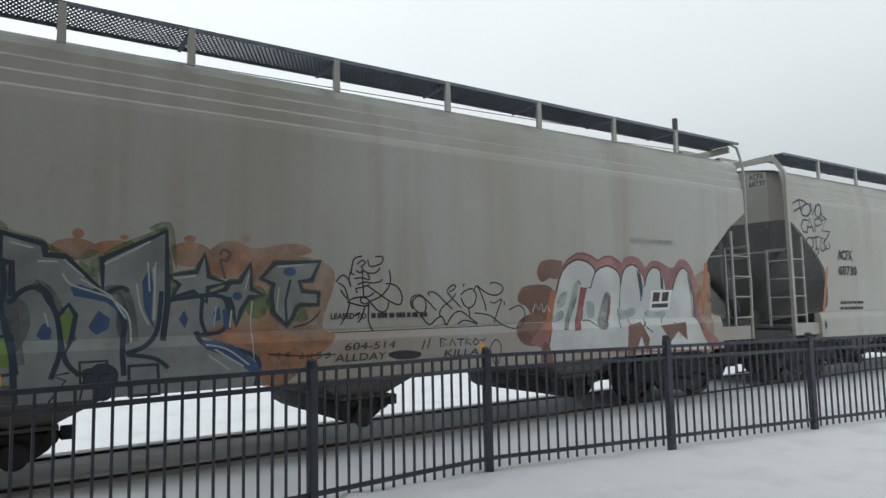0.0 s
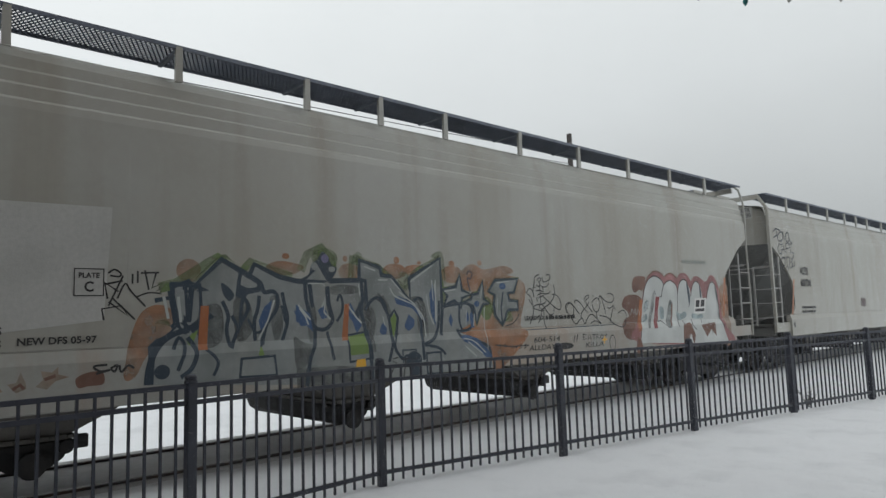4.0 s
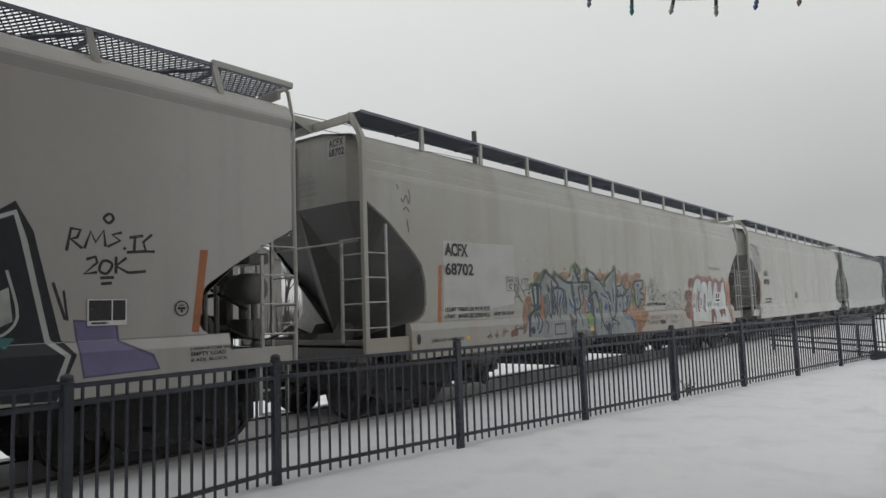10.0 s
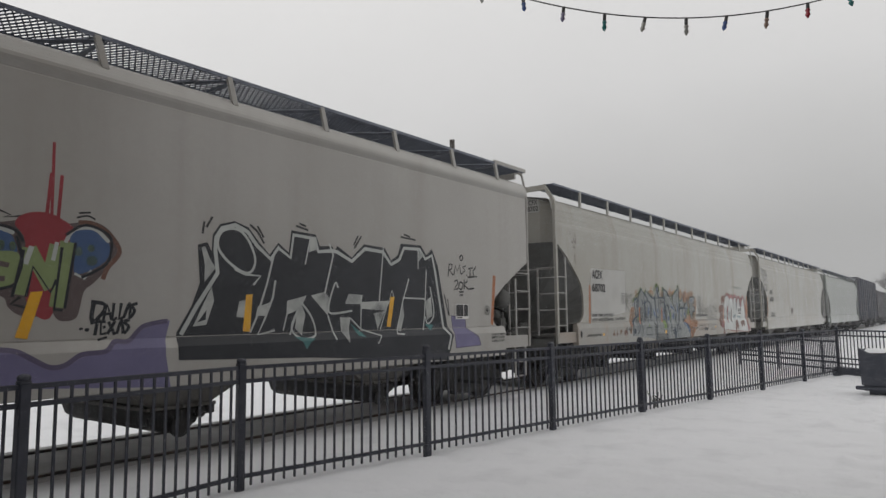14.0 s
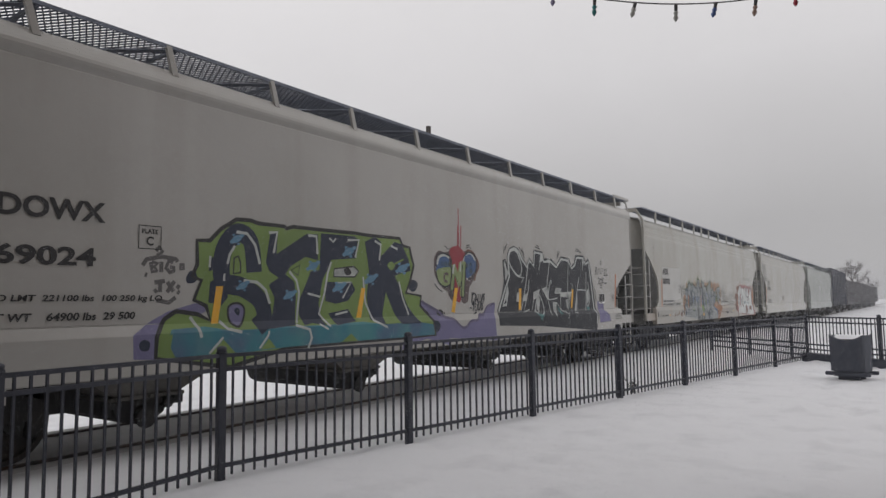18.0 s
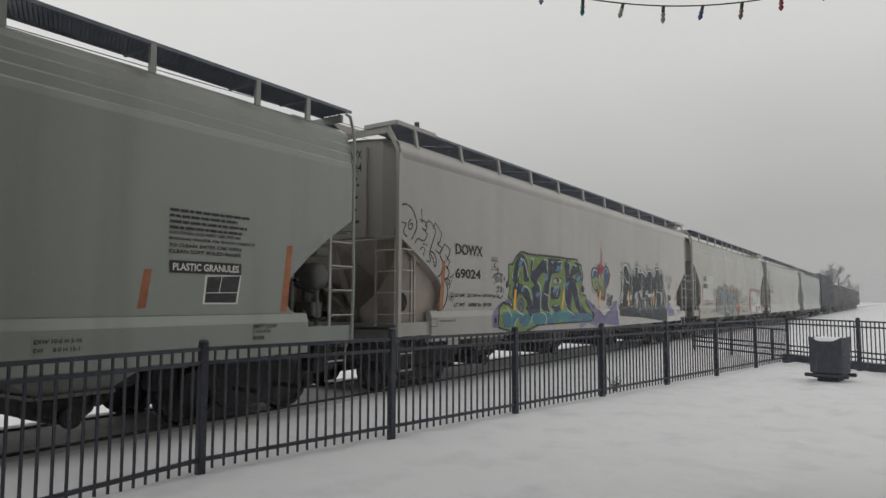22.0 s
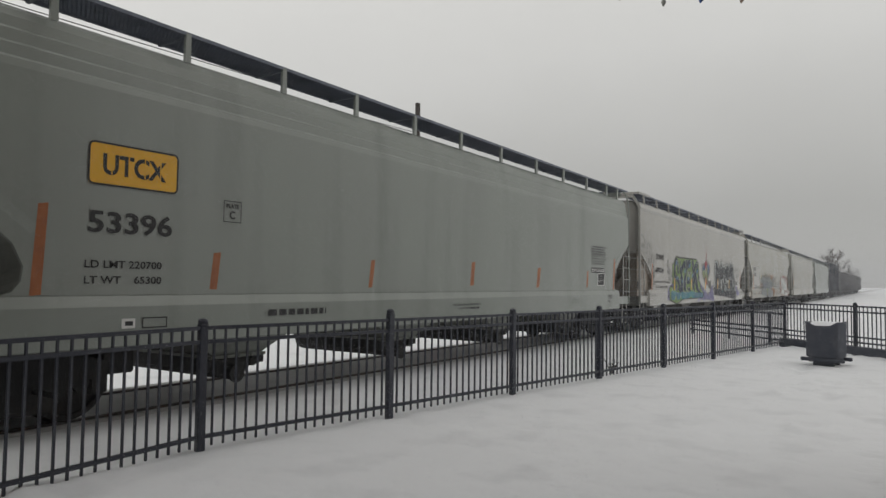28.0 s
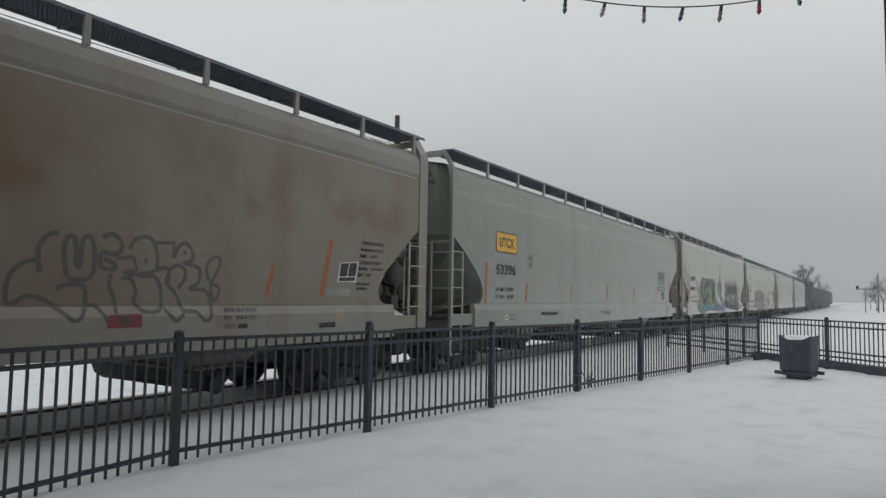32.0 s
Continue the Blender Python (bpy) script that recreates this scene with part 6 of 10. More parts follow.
ART_A.append(("sfill", "orangep", 1, 0, [(7.66, 2.11), (7.8, 2.21), (7.97, 2.26), (8.1, 2.21), (8.11, 2.01), (8.09, 1.41), (8.05, 1.02), (7.68, 1.02), (7.68, 1.42), (7.66, 1.81)]))
ART_A.append(("sfill", "pinkp", 2, 0, [(4.11, 1.08), (4.24, 1.5), (4.37, 1.83), (4.45, 2.04), (4.52, 2.21), (4.67, 2.36), (4.86, 2.46), (5, 2.47), (5.17, 2.43), (5.3, 2.36), (5.45, 2.43), (5.61, 2.44), (5.74, 2.39), (5.82, 2.34), (5.9, 2.42), (6.04, 2.46), (6.22, 2.44), (6.33, 2.36), (6.41, 2.29), (6.52, 2.38), (6.67, 2.4), (6.84, 2.36), (7.02, 2.29), (7.14, 2.31), (7.24, 2.41), (7.38, 2.44), (7.52, 2.38), (7.65, 2.21), (7.7, 1.91), (7.74, 1.56), (7.87, 1.26), (8.04, 1.02)]))
ART_A.append(("line", "maroon", 2, 0.035, [(4.45, 2.04), (4.52, 2.21), (4.67, 2.36), (4.86, 2.46), (5, 2.47), (5.17, 2.43), (5.3, 2.36), (5.45, 2.43), (5.61, 2.44), (5.82, 2.34)]))
ART_A.append(("fill", "chalk", 3, 0, [(4.2, 1.06), (4.31, 1.54), (4.42, 1.89), (4.53, 2.15), (4.68, 2.29), (4.86, 2.36), (5.04, 2.34), (5.18, 2.28), (5.24, 2.19), (5.37, 2.25), (5.52, 2.28), (5.68, 2.23), (5.78, 2.14), (5.81, 2.04), (5.86, 2.18), (5.96, 2.28), (6.09, 2.31), (6.22, 2.26), (6.33, 2.12), (6.37, 1.97), (6.44, 2.17), (6.57, 2.27), (6.68, 2.27), (6.8, 2.19), (6.86, 2.03), (6.88, 1.92), (7.07, 1.91), (7.15, 2.08), (7.26, 2.23), (7.37, 2.28), (7.48, 2.23), (7.56, 2.09), (7.61, 1.79), (7.63, 1.5), (7.72, 1.25), (7.94, 1.02)]))
ART_A.append(("sline", "black", 4, 0.024, [(4.22, 1.17), (4.31, 1.56), (4.42, 1.89), (4.53, 2.15), (4.68, 2.3), (4.86, 2.37), (5.04, 2.35), (5.18, 2.28), (5.24, 2.2), (5.18, 2.08), (5.13, 1.95)]))
ART_A.append(("sline", "black", 4, 0.022, [(5.23, 2.18), (5.37, 2.26), (5.52, 2.29), (5.68, 2.24), (5.78, 2.14), (5.79, 1.98)]))
ART_A.append(("sline", "black", 4, 0.024, [(5.79, 2), (5.86, 2.19), (5.96, 2.29), (6.09, 2.32), (6.2, 2.28), (6.27, 2.14), (6.3, 1.91), (6.24, 1.74)]))
ART_A.append(("sline", "black", 4, 0.022, [(6.34, 1.96), (6.45, 2.18), (6.57, 2.28), (6.69, 2.28), (6.78, 2.19), (6.81, 1.96)]))
ART_A.append(("sline", "black", 4, 0.024, [(7.05, 1.93), (7.14, 2.09), (7.26, 2.24), (7.37, 2.29), (7.48, 2.24), (7.56, 2.1), (7.61, 1.8), (7.63, 1.47), (7.79, 1.24)]))
ART_A.append(("sline", "black", 4, 0.018, [(5.79, 2), (5.74, 1.64), (5.71, 1.33)]))
ART_A.append(("sline", "black", 4, 0.018, [(4.87, 2.07), (4.95, 1.97), (5.12, 1.95)]))
ART_A.append(("sline", "black", 4, 0.02, [(5.92, 1.46), (5.99, 1.35), (6.21, 1.33), (6.32, 1.4)]))
ART_A.append(("sline", "black", 4, 0.02, [(6.31, 1.47), (6.3, 1.34), (6.46, 1.24)]))
ART_A.append(("sline", "black", 4, 0.018, [(4.92, 1.46), (5.07, 1.46), (5.21, 1.37)]))
ART_A.append(("sline", "black", 4, 0.014, [(6.73, 1.55), (6.75, 1.48), (6.7, 1.38)]))
ART_A.append(("sline", "black", 4, 0.018, [(7.02, 1.39), (7.16, 1.29), (7.16, 1.14)]))
ART_A.append(("fill", "deep", 4, 0, [(6.18, 2.26), (6.28, 2.12), (6.31, 1.91), (6.26, 1.74), (6.22, 1.98)]))
ART_A.append(("fill", "deep", 4, 0, [(6.76, 2.23), (6.83, 2.09), (6.83, 1.92), (6.76, 1.95)]))
ART_A.append(("fill", "slate", 4, 0, [(7.46, 2.23), (7.59, 2.04), (7.64, 1.71), (7.64, 1.42), (7.54, 1.47), (7.53, 1.81)]))
ART_A.append(("fill", "slate", 4, 0, [(4.79, 2.02), (4.87, 2.06), (4.93, 2.01), (4.81, 1.74), (4.68, 1.49), (4.59, 1.33), (4.51, 1.33), (4.59, 1.53), (4.7, 1.78)]))
ART_A.append(("fill", "chalk", 4, 0, [(4.88, 2), (5.07, 1.99), (4.98, 1.65), (4.87, 1.3), (4.68, 1.31), (4.78, 1.61)]))
ART_A.append(("fill", "redp", 5, 0, [(4.91, 1.96), (5.05, 1.95), (4.95, 1.65), (4.85, 1.32), (4.72, 1.32), (4.82, 1.61)]))
ART_A.append(("sfill", "pinkp", 6, 0, [(4.84, 1.59), (4.91, 1.68), (4.95, 1.61), (4.92, 1.47), (4.83, 1.45)]))
ART_A.append(("sfill", "slate", 4, 0, [(5.44, 1.88), (5.53, 1.87), (5.54, 1.76), (5.47, 1.54), (5.41, 1.33), (5.24, 1.34), (5.25, 1.48), (5.36, 1.74)]))
ART_A.append(("fill", "maroon", 5, 0, [(5.5, 1.79), (5.56, 1.82), (5.53, 1.6), (5.45, 1.36), (5.39, 1.36), (5.46, 1.56)]))
ART_A.append(("sfill", "mist", 4, 0, [(4.34, 1.54), (4.51, 1.62), (4.54, 1.51), (4.33, 1.45)]))
ART_A.append(("sfill", "mist", 4, 0, [(5.03, 1.74), (5.18, 1.72), (5.17, 1.52), (5.04, 1.52)]))
ART_A.append(("sfill", "mist", 4, 0, [(5.69, 1.64), (5.85, 1.6), (6.07, 1.64), (6.09, 1.53), (5.74, 1.46)]))
ART_A.append(("sfill", "mist", 4, 0, [(6.37, 1.59), (6.58, 1.56), (6.81, 1.57), (6.8, 1.48), (6.36, 1.49)]))
ART_A.append(("sfill", "mist", 4, 0, [(4.47, 1.83), (4.63, 1.89), (4.57, 1.7), (4.43, 1.66)]))
ART_A.append(("fill", "maroon", 5, 0, [(5.89, 1.36), (6.2, 1.41), (6.38, 1.14), (6.31, 1.02), (6.18, 1.18), (6.01, 1.04), (5.84, 1.02)]))
ART_A.append(("fill", "maroon", 5, 0, [(6.66, 1.34), (7.32, 1.38), (7.34, 1.07), (7.11, 1.23), (6.9, 1.07)]))
ART_A.append(("sfill", "maroon", 5, 0, [(4.05, 1.02), (4.08, 1.13), (4.16, 1.18), (4.24, 1.07), (4.26, 1.02)]))
ART_A.append(("fill", "orange", 5, 0, [(4.3, 1.89), (4.42, 1.9), (4.27, 1.3), (4.14, 1.28)]))
ART_A.append(("line", "pale", 5, 0.016, [(3.95, 1.6), (4.01, 1.73), (4.07, 1.63), (4.13, 1.73), (4.15, 1.6)]))
ART_A.append(("line", "pale", 5, 0.016, [(4.17, 1.6), (4.23, 1.71), (4.28, 1.6)]))
ART_A.append(("line", "black", 5, 0.018, [(0.13, 1.22), (0.52, 1.18), (0.92, 1.18)]))
ART_A.append(("line", "black", 5, 0.018, [(0.17, 1.23), (0.21, 1.2), (0.26, 1.24), (0.23, 1.17)]))
ART_A.append(("line", "black", 5, 0.018, [(0.32, 1.21), (0.36, 1.23), (0.37, 1.18), (0.32, 1.19)]))
ART_A.append(("line", "black", 5, 0.018, [(0.51, 1.22), (0.53, 1.16), (0.48, 1.16)]))
ART_A.append(("line", "black", 5, 0.018, [(0.59, 1.2), (0.56, 1.16), (0.62, 1.16), (0.63, 1.21)]))
ART_A.append(("line", "black", 5, 0.018, [(0.74, 1.21), (0.68, 1.2), (0.74, 1.16), (0.68, 1.14)]))
ART_A.append(("line", "black", 5, 0.018, [(0.85, 1.2), (0.8, 1.19), (0.85, 1.16), (0.79, 1.14)]))
ART_A.append(("line", "black", 5, 0.018, [(2.13, 1.29), (2.08, 1.17)]))
ART_A.append(("line", "black", 5, 0.018, [(2.21, 1.31), (2.16, 1.18)]))
ART_A.append(("line", "black", 5, 0.018, [(1.61, 1.15), (2.03, 1.15)]))
ART_A.append(("line", "black", 5, 0.018, [(1.63, 1.12), (2.04, 1.11)]))
ART_A.append(("line", "black", 5, 0.018, [(2.36, 1.3), (2.36, 1.2), (2.46, 1.22), (2.35, 1.25), (2.46, 1.28), (2.37, 1.3)]))
ART_A.append(("line", "black", 5, 0.018, [(2.5, 1.2), (2.54, 1.29), (2.59, 1.2)]))
ART_A.append(("line", "black", 5, 0.018, [(2.62, 1.28), (2.73, 1.28)]))
ART_A.append(("line", "black", 5, 0.018, [(2.68, 1.28), (2.67, 1.19)]))
ART_A.append(("line", "black", 5, 0.018, [(2.75, 1.2), (2.76, 1.28), (2.83, 1.27), (2.77, 1.24), (2.84, 1.2)]))
ART_A.append(("line", "black", 5, 0.018, [(2.91, 1.28), (2.87, 1.23), (2.92, 1.19), (2.97, 1.24), (2.91, 1.28)]))
ART_A.append(("line", "black", 5, 0.018, [(3, 1.27), (3.02, 1.23), (3.08, 1.28)]))
ART_A.append(("sfill", "black", 5, 0, [(1.63, 1.16), (1.84, 1.18), (2.06, 1.14), (2.02, 1.08), (1.78, 1.07), (1.63, 1.11)]))
ART_A.append(("sloop", "black", 5, 0.016, [(3.16, 1.16), (3.25, 1.25), (3.34, 1.15), (3.26, 1.04), (3.17, 1.06)]))
ART_A.append(("line", "amber", 6, 0.03, [(2.93, 1.18), (3.08, 1.18)]))
ART_A.append(("line", "amber", 6, 0.03, [(3.01, 1.24), (2.99, 1.11)]))
ART_A.append(("loop", "spray_g", 2, 0.09, [(-0.89, 2.06), (-0.62, 2.1), (-0.54, 2.28), (-0.5, 2.05), (-0.32, 1.99), (-0.51, 1.94), (-0.52, 1.79), (-0.65, 1.9), (-0.85, 1.85), (-0.79, 1.97)]))
ART_A.append(("fill", "steel", 3, 0, [(-0.89, 2.06), (-0.62, 2.1), (-0.54, 2.28), (-0.5, 2.05), (-0.32, 1.99), (-0.51, 1.94), (-0.52, 1.79), (-0.65, 1.9), (-0.85, 1.85), (-0.79, 1.97)]))
ART_A.append(("loop", "deep", 4, 0.05, [(-0.89, 2.06), (-0.62, 2.1), (-0.54, 2.28), (-0.5, 2.05), (-0.32, 1.99), (-0.51, 1.94), (-0.52, 1.79), (-0.65, 1.9), (-0.85, 1.85), (-0.79, 1.97)]))
ART_A.append(("loop", "spray_g", 2, 0.09, [(-0.5, 1.87), (-0.32, 1.92), (-0.28, 1.99), (-0.17, 2), (-0.06, 2.19), (-0.05, 1.92), (0.07, 1.86), (-0.07, 1.84), (-0.16, 1.7), (-0.21, 1.55), (-0.25, 1.73), (-0.28, 1.82)]))
ART_A.append(("fill", "steel", 3, 0, [(-0.5, 1.87), (-0.32, 1.92), (-0.28, 1.99), (-0.17, 2), (-0.06, 2.19), (-0.05, 1.92), (0.07, 1.86), (-0.07, 1.84), (-0.16, 1.7), (-0.21, 1.55), (-0.25, 1.73), (-0.28, 1.82)]))
ART_A.append(("loop", "deep", 4, 0.05, [(-0.5, 1.87), (-0.32, 1.92), (-0.28, 1.99), (-0.17, 2), (-0.06, 2.19), (-0.05, 1.92), (0.07, 1.86), (-0.07, 1.84), (-0.16, 1.7), (-0.21, 1.55), (-0.25, 1.73), (-0.28, 1.82)]))
ART_A.append(("loop", "spray_g", 2, 0.09, [(0.06, 2.04), (0.22, 2.21), (0.74, 2.24), (0.64, 2.03), (0.49, 2.01), (0.53, 1.9), (0.72, 1.88), (0.72, 1.75), (0.51, 1.75), (0.46, 1.72), (0.42, 1.62), (0.35, 1.52), (0.2, 1.66), (0.17, 1.85), (0.2, 1.98)]))
ART_A.append(("fill", "steel", 3, 0, [(0.06, 2.04), (0.22, 2.21), (0.74, 2.24), (0.64, 2.03), (0.49, 2.01), (0.53, 1.9), (0.72, 1.88), (0.72, 1.75), (0.51, 1.75), (0.46, 1.72), (0.42, 1.62), (0.35, 1.52), (0.2, 1.66), (0.17, 1.85), (0.2, 1.98)]))
ART_A.append(("loop", "deep", 4, 0.05, [(0.06, 2.04), (0.22, 2.21), (0.74, 2.24), (0.64, 2.03), (0.49, 2.01), (0.53, 1.9), (0.72, 1.88), (0.72, 1.75), (0.51, 1.75), (0.46, 1.72), (0.42, 1.62), (0.35, 1.52), (0.2, 1.66), (0.17, 1.85), (0.2, 1.98)]))
ART_A.append(("oval", "blue", 5, 0, [(0.38, 2.12), (0.075, 0.05)]))
ART_A.append(("line", "deep", 5, 0.03, [(0.39, 2.03), (0.33, 1.78), (0.35, 1.53)]))
ART_A.append(("line", "pale", 6, 0.014, [(0.25, 2.17), (0.54, 2.2)]))
ART_A.append(("line", "pale", 6, 0.014, [(0.26, 1.94), (0.23, 1.69)]))
ART_A.append(("line", "pale", 6, 0.014, [(-0.85, 2.03), (-0.63, 2.06)]))
ART_A.append(("line", "pale", 6, 0.012, [(-0.07, 2.1), (-0.12, 1.92)]))
ART_A.append(("oval", "blue", 5, 0, [(-0.2, 1.85), (0.055, 0.045)]))
ART_A.append(("sline", "black", 5, 0.018, [(0.42, 1.5), (0.59, 1.54), (0.7, 1.62), (0.74, 1.68)]))
ART_A.append(("sline", "murk", 5, 0.03, [(-0.39, 2.28), (-0.35, 2.34), (-0.28, 2.3), (-0.32, 2.22), (-0.38, 2.23), (-0.33, 2.03)]))
ART_A.append(("line", "spray_g", 2, 0.11, [(-2.4, 2.37), (-2.38, 2.46), (-2.25, 2.41), (-2.01, 2.34), (-1.97, 2.24), (-1.83, 2.21), (-1.56, 1.94), (-1.55, 2.16), (-1.34, 2.31), (-0.95, 2.51), (-0.91, 2.15), (-0.88, 1.85)]))
ART_A.append(("line", "spray_g", 2, 0.11, [(-4.84, 2.05), (-4.66, 2.1), (-4.31, 2.33), (-4.21, 2.39), (-3.96, 2.22), (-3.83, 2.35), (-3.3, 2.19)]))
ART_A.append(("line", "spray_g", 2, 0.11, [(-3.18, 2.27), (-3.09, 2.47), (-2.89, 2.57), (-2.75, 2.44), (-2.71, 2.28)]))
ART_A.append(("line", "spray_g", 2, 0.11, [(-2.45, 2.17), (-2.44, 2.45), (-2.04, 2.34), (-1.58, 2.06)]))
ART_A.append(("fill", "blue", 5, 0, [(-1.14, 2), (-1.07, 2.14), (-1.04, 1.97), (-1.05, 1.63), (-1, 1.51), (-1.06, 1.6), (-1.12, 1.74)]))
ART_A.append(("fill", "blue", 5, 0, [(-1.76, 1.94), (-1.69, 1.97), (-1.42, 1.86), (-1.22, 1.63), (-1.26, 1.63), (-1.46, 1.8), (-1.73, 1.86)]))
ART_A.append(("fill", "blue", 5, 0, [(-2.02, 1.5), (-1.98, 1.6), (-1.94, 1.61), (-1.9, 1.54), (-1.91, 1.46), (-1.98, 1.46)]))
ART_A.append(("fill", "blue", 5, 0, [(-1.6, 1.57), (-1.52, 1.72), (-1.42, 1.64), (-1.43, 1.55), (-1.53, 1.49), (-1.58, 1.53)]))
ART_A.append(("fill", "blue", 5, 0, [(-0.79, 1.62), (-0.74, 1.71), (-0.7, 1.62), (-0.73, 1.52)]))
ART_A.append(("fill", "blue", 5, 0, [(-0.45, 1.68), (-0.39, 1.74), (-0.37, 1.61), (-0.43, 1.58)]))
ART_A.append(("fill", "blue", 5, 0, [(-0.36, 1.7), (-0.31, 1.73), (-0.26, 1.5), (-0.33, 1.5)]))
ART_A.append(("fill", "blue", 5, 0, [(-0.58, 1.38), (-0.44, 1.4), (-0.26, 1.34), (-0.04, 1.17), (0.06, 1.05), (-0.07, 1.05), (-0.32, 1.22), (-0.53, 1.31)]))
ART_A.append(("sline", "pale", 6, 0.018, [(-1.83, 2.07), (-1.76, 1.97), (-1.58, 1.9), (-1.41, 1.83), (-1.26, 1.66), (-1.23, 1.41)]))
ART_A.append(("sline", "pale", 6, 0.018, [(-1.04, 2.14), (-1.02, 1.91), (-1.02, 1.63)]))
ART_A.append(("sline", "pale", 6, 0.018, [(-1.19, 1.97), (-1.15, 1.74), (-1.07, 1.57)]))
ART_A.append(("sline", "pale", 6, 0.018, [(-0.53, 1.35), (-0.32, 1.3), (-0.08, 1.12)]))
ART_A.append(("sline", "pale", 6, 0.018, [(-2.25, 2.35), (-2.07, 2.3)]))
ART_A.append(("sline", "pale", 6, 0.018, [(-2.03, 2.18), (-1.87, 2.18)]))
ART_A.append(("sline", "pale", 6, 0.018, [(-1.48, 2.16), (-1.07, 2.4)]))
ART_A.append(("sline", "pale", 6, 0.018, [(-0.26, 1.7), (-0.28, 1.52)]))
ART_A.append(("sline", "slate", 3, 0.1, [(-2.27, 2.12), (-2.25, 1.96), (-2.22, 1.76), (-2.18, 1.45), (-2.15, 1.24)]))
ART_A.append(("sline", "slate", 3, 0.1, [(-2.06, 1.97), (-1.94, 1.89), (-1.82, 1.65), (-1.74, 1.43)]))
ART_A.append(("sline", "slate", 3, 0.1, [(-1.51, 1.89), (-1.33, 1.91), (-1.25, 1.74), (-1.21, 1.41)]))
ART_A.append(("fill", "orangep", 2, 0, [(-6.39, 1.15), (-6.28, 1.19), (-6.26, 1.28), (-6.23, 1.19), (-6.18, 1.12), (-6.3, 1.1)]))
ART_A.append(("fill", "orangep", 2, 0, [(-6.15, 1.18), (-6.08, 1.19), (-6.05, 1.28), (-6.01, 1.19), (-6, 1.13), (-6.08, 1.1)]))
ART_A.append(("fill", "orangep", 2, 0, [(-5.93, 1.14), (-5.87, 1.2), (-5.89, 1.28), (-5.8, 1.26), (-5.75, 1.31), (-5.75, 1.24), (-5.66, 1.21), (-5.77, 1.18), (-5.84, 1.11)]))
ART_A.append(("line", "maroon", 3, 0.03, [(-6.33, 1.14), (-6.26, 1.18), (-6.22, 1.13)]))
ART_A.append(("line", "maroon", 3, 0.03, [(-6.11, 1.13), (-6.05, 1.17), (-6.02, 1.13)]))
ART_A.append(("line", "maroon", 3, 0.03, [(-5.86, 1.2), (-5.77, 1.23)]))
ART_A.append(("sfill", "maroon", 2, 0, [(-5.6, 1.19), (-5.49, 1.24), (-5.37, 1.23), (-5.36, 1.12), (-5.49, 1.11), (-5.58, 1.1)]))
ART_A.append(("sline", "black", 3, 0.022, [(-5.33, 1.3), (-5.45, 1.29), (-5.39, 1.24), (-5.3, 1.25), (-5.43, 1.22)]))
ART_A.append(("sline", "black", 3, 0.022, [(-5.3, 1.26), (-5.24, 1.29), (-5.26, 1.23), (-5.29, 1.25)]))
ART_A.append(("sline", "black", 3, 0.022, [(-5.22, 1.29), (-5.2, 1.22), (-5.14, 1.28), (-5.08, 1.25)]))
ART_A.append(("sfill", "badge", 4, 0, [(-6.97, 1.15), (-6.92, 1.2), (-6.86, 1.16), (-6.91, 1.13)]))
ART_Z = []
ART_Z.append(("line", "ink", 1, 0.04, [(-9.07, 3.68), (-8.83, 3.78), (-8.57, 3.74)]))
ART_Z.append(("line", "ink", 1, 0.04, [(-8.84, 3.76), (-8.78, 3.53)]))
ART_Z.append(("line", "ink", 1, 0.04, [(-9.05, 3.51), (-8.76, 3.63)]))
ART_Z.append(("line", "ink", 1, 0.04, [(-8.39, 3.73), (-8.33, 3.49), (-8.15, 3.72)]))
ART_Z.append(("line", "ink", 1, 0.04, [(-8.01, 3.73), (-7.95, 3.49), (-7.76, 3.42)]))
ART_Z.append(("line", "ink", 1, 0.04, [(-8.53, 3.36), (-8.71, 3.37), (-8.82, 3.24), (-8.74, 3.11), (-8.56, 3.11)]))
ART_Z.append(("line", "ink", 1, 0.04, [(-8.61, 3.09), (-8.48, 3.41), (-8.33, 3.13)]))
ART_Z.append(("line", "ink", 1, 0.04, [(-8.59, 3.21), (-8.36, 3.23)]))
ART_Z.append(("line", "ink", 1, 0.04, [(-8.28, 3.13), (-8.25, 3.4), (-8, 3.43), (-7.97, 3.31), (-8.24, 3.25)]))
ART_Z.append(("line", "ink", 1, 0.04, [(-8.06, 3.38), (-7.81, 3.42), (-7.99, 3.17), (-7.66, 3.16)]))
ART_Z.append(("line", "ink", 1, 0.04, [(-8.44, 3), (-8.11, 3.04)]))
ART_Z.append(("line", "ink", 1, 0.04, [(-8.27, 3.02), (-8.26, 2.77)]))
ART_Z.append(("line", "ink", 1, 0.04, [(-8.1, 2.75), (-8.06, 3.02), (-7.87, 3), (-8.03, 2.9), (-7.85, 2.86), (-7.96, 2.75), (-8.1, 2.75)]))
ART_Z.append(("line", "ink", 1, 0.04, [(-7.71, 3.11), (-7.93, 2.94), (-7.91, 2.78), (-7.71, 2.81), (-7.74, 2.93)]))
ART_Z.append(("line", "ink", 1, 0.04, [(-8.34, 2.74), (-8.19, 2.79), (-8.2, 2.7), (-8.31, 2.62), (-8.23, 2.53)]))
ART_Z.append(("sloop", "ink", 1, 0.04, [(-8.75, 3.58), (-8.62, 3.68), (-8.44, 3.7), (-8.41, 3.56), (-8.56, 3.45), (-8.74, 3.47)]))
ART_Z.append(("sloop", "ink", 1, 0.04, [(-8.21, 3.62), (-8.06, 3.73), (-7.98, 3.63), (-8.04, 3.48), (-8.19, 3.47)]))
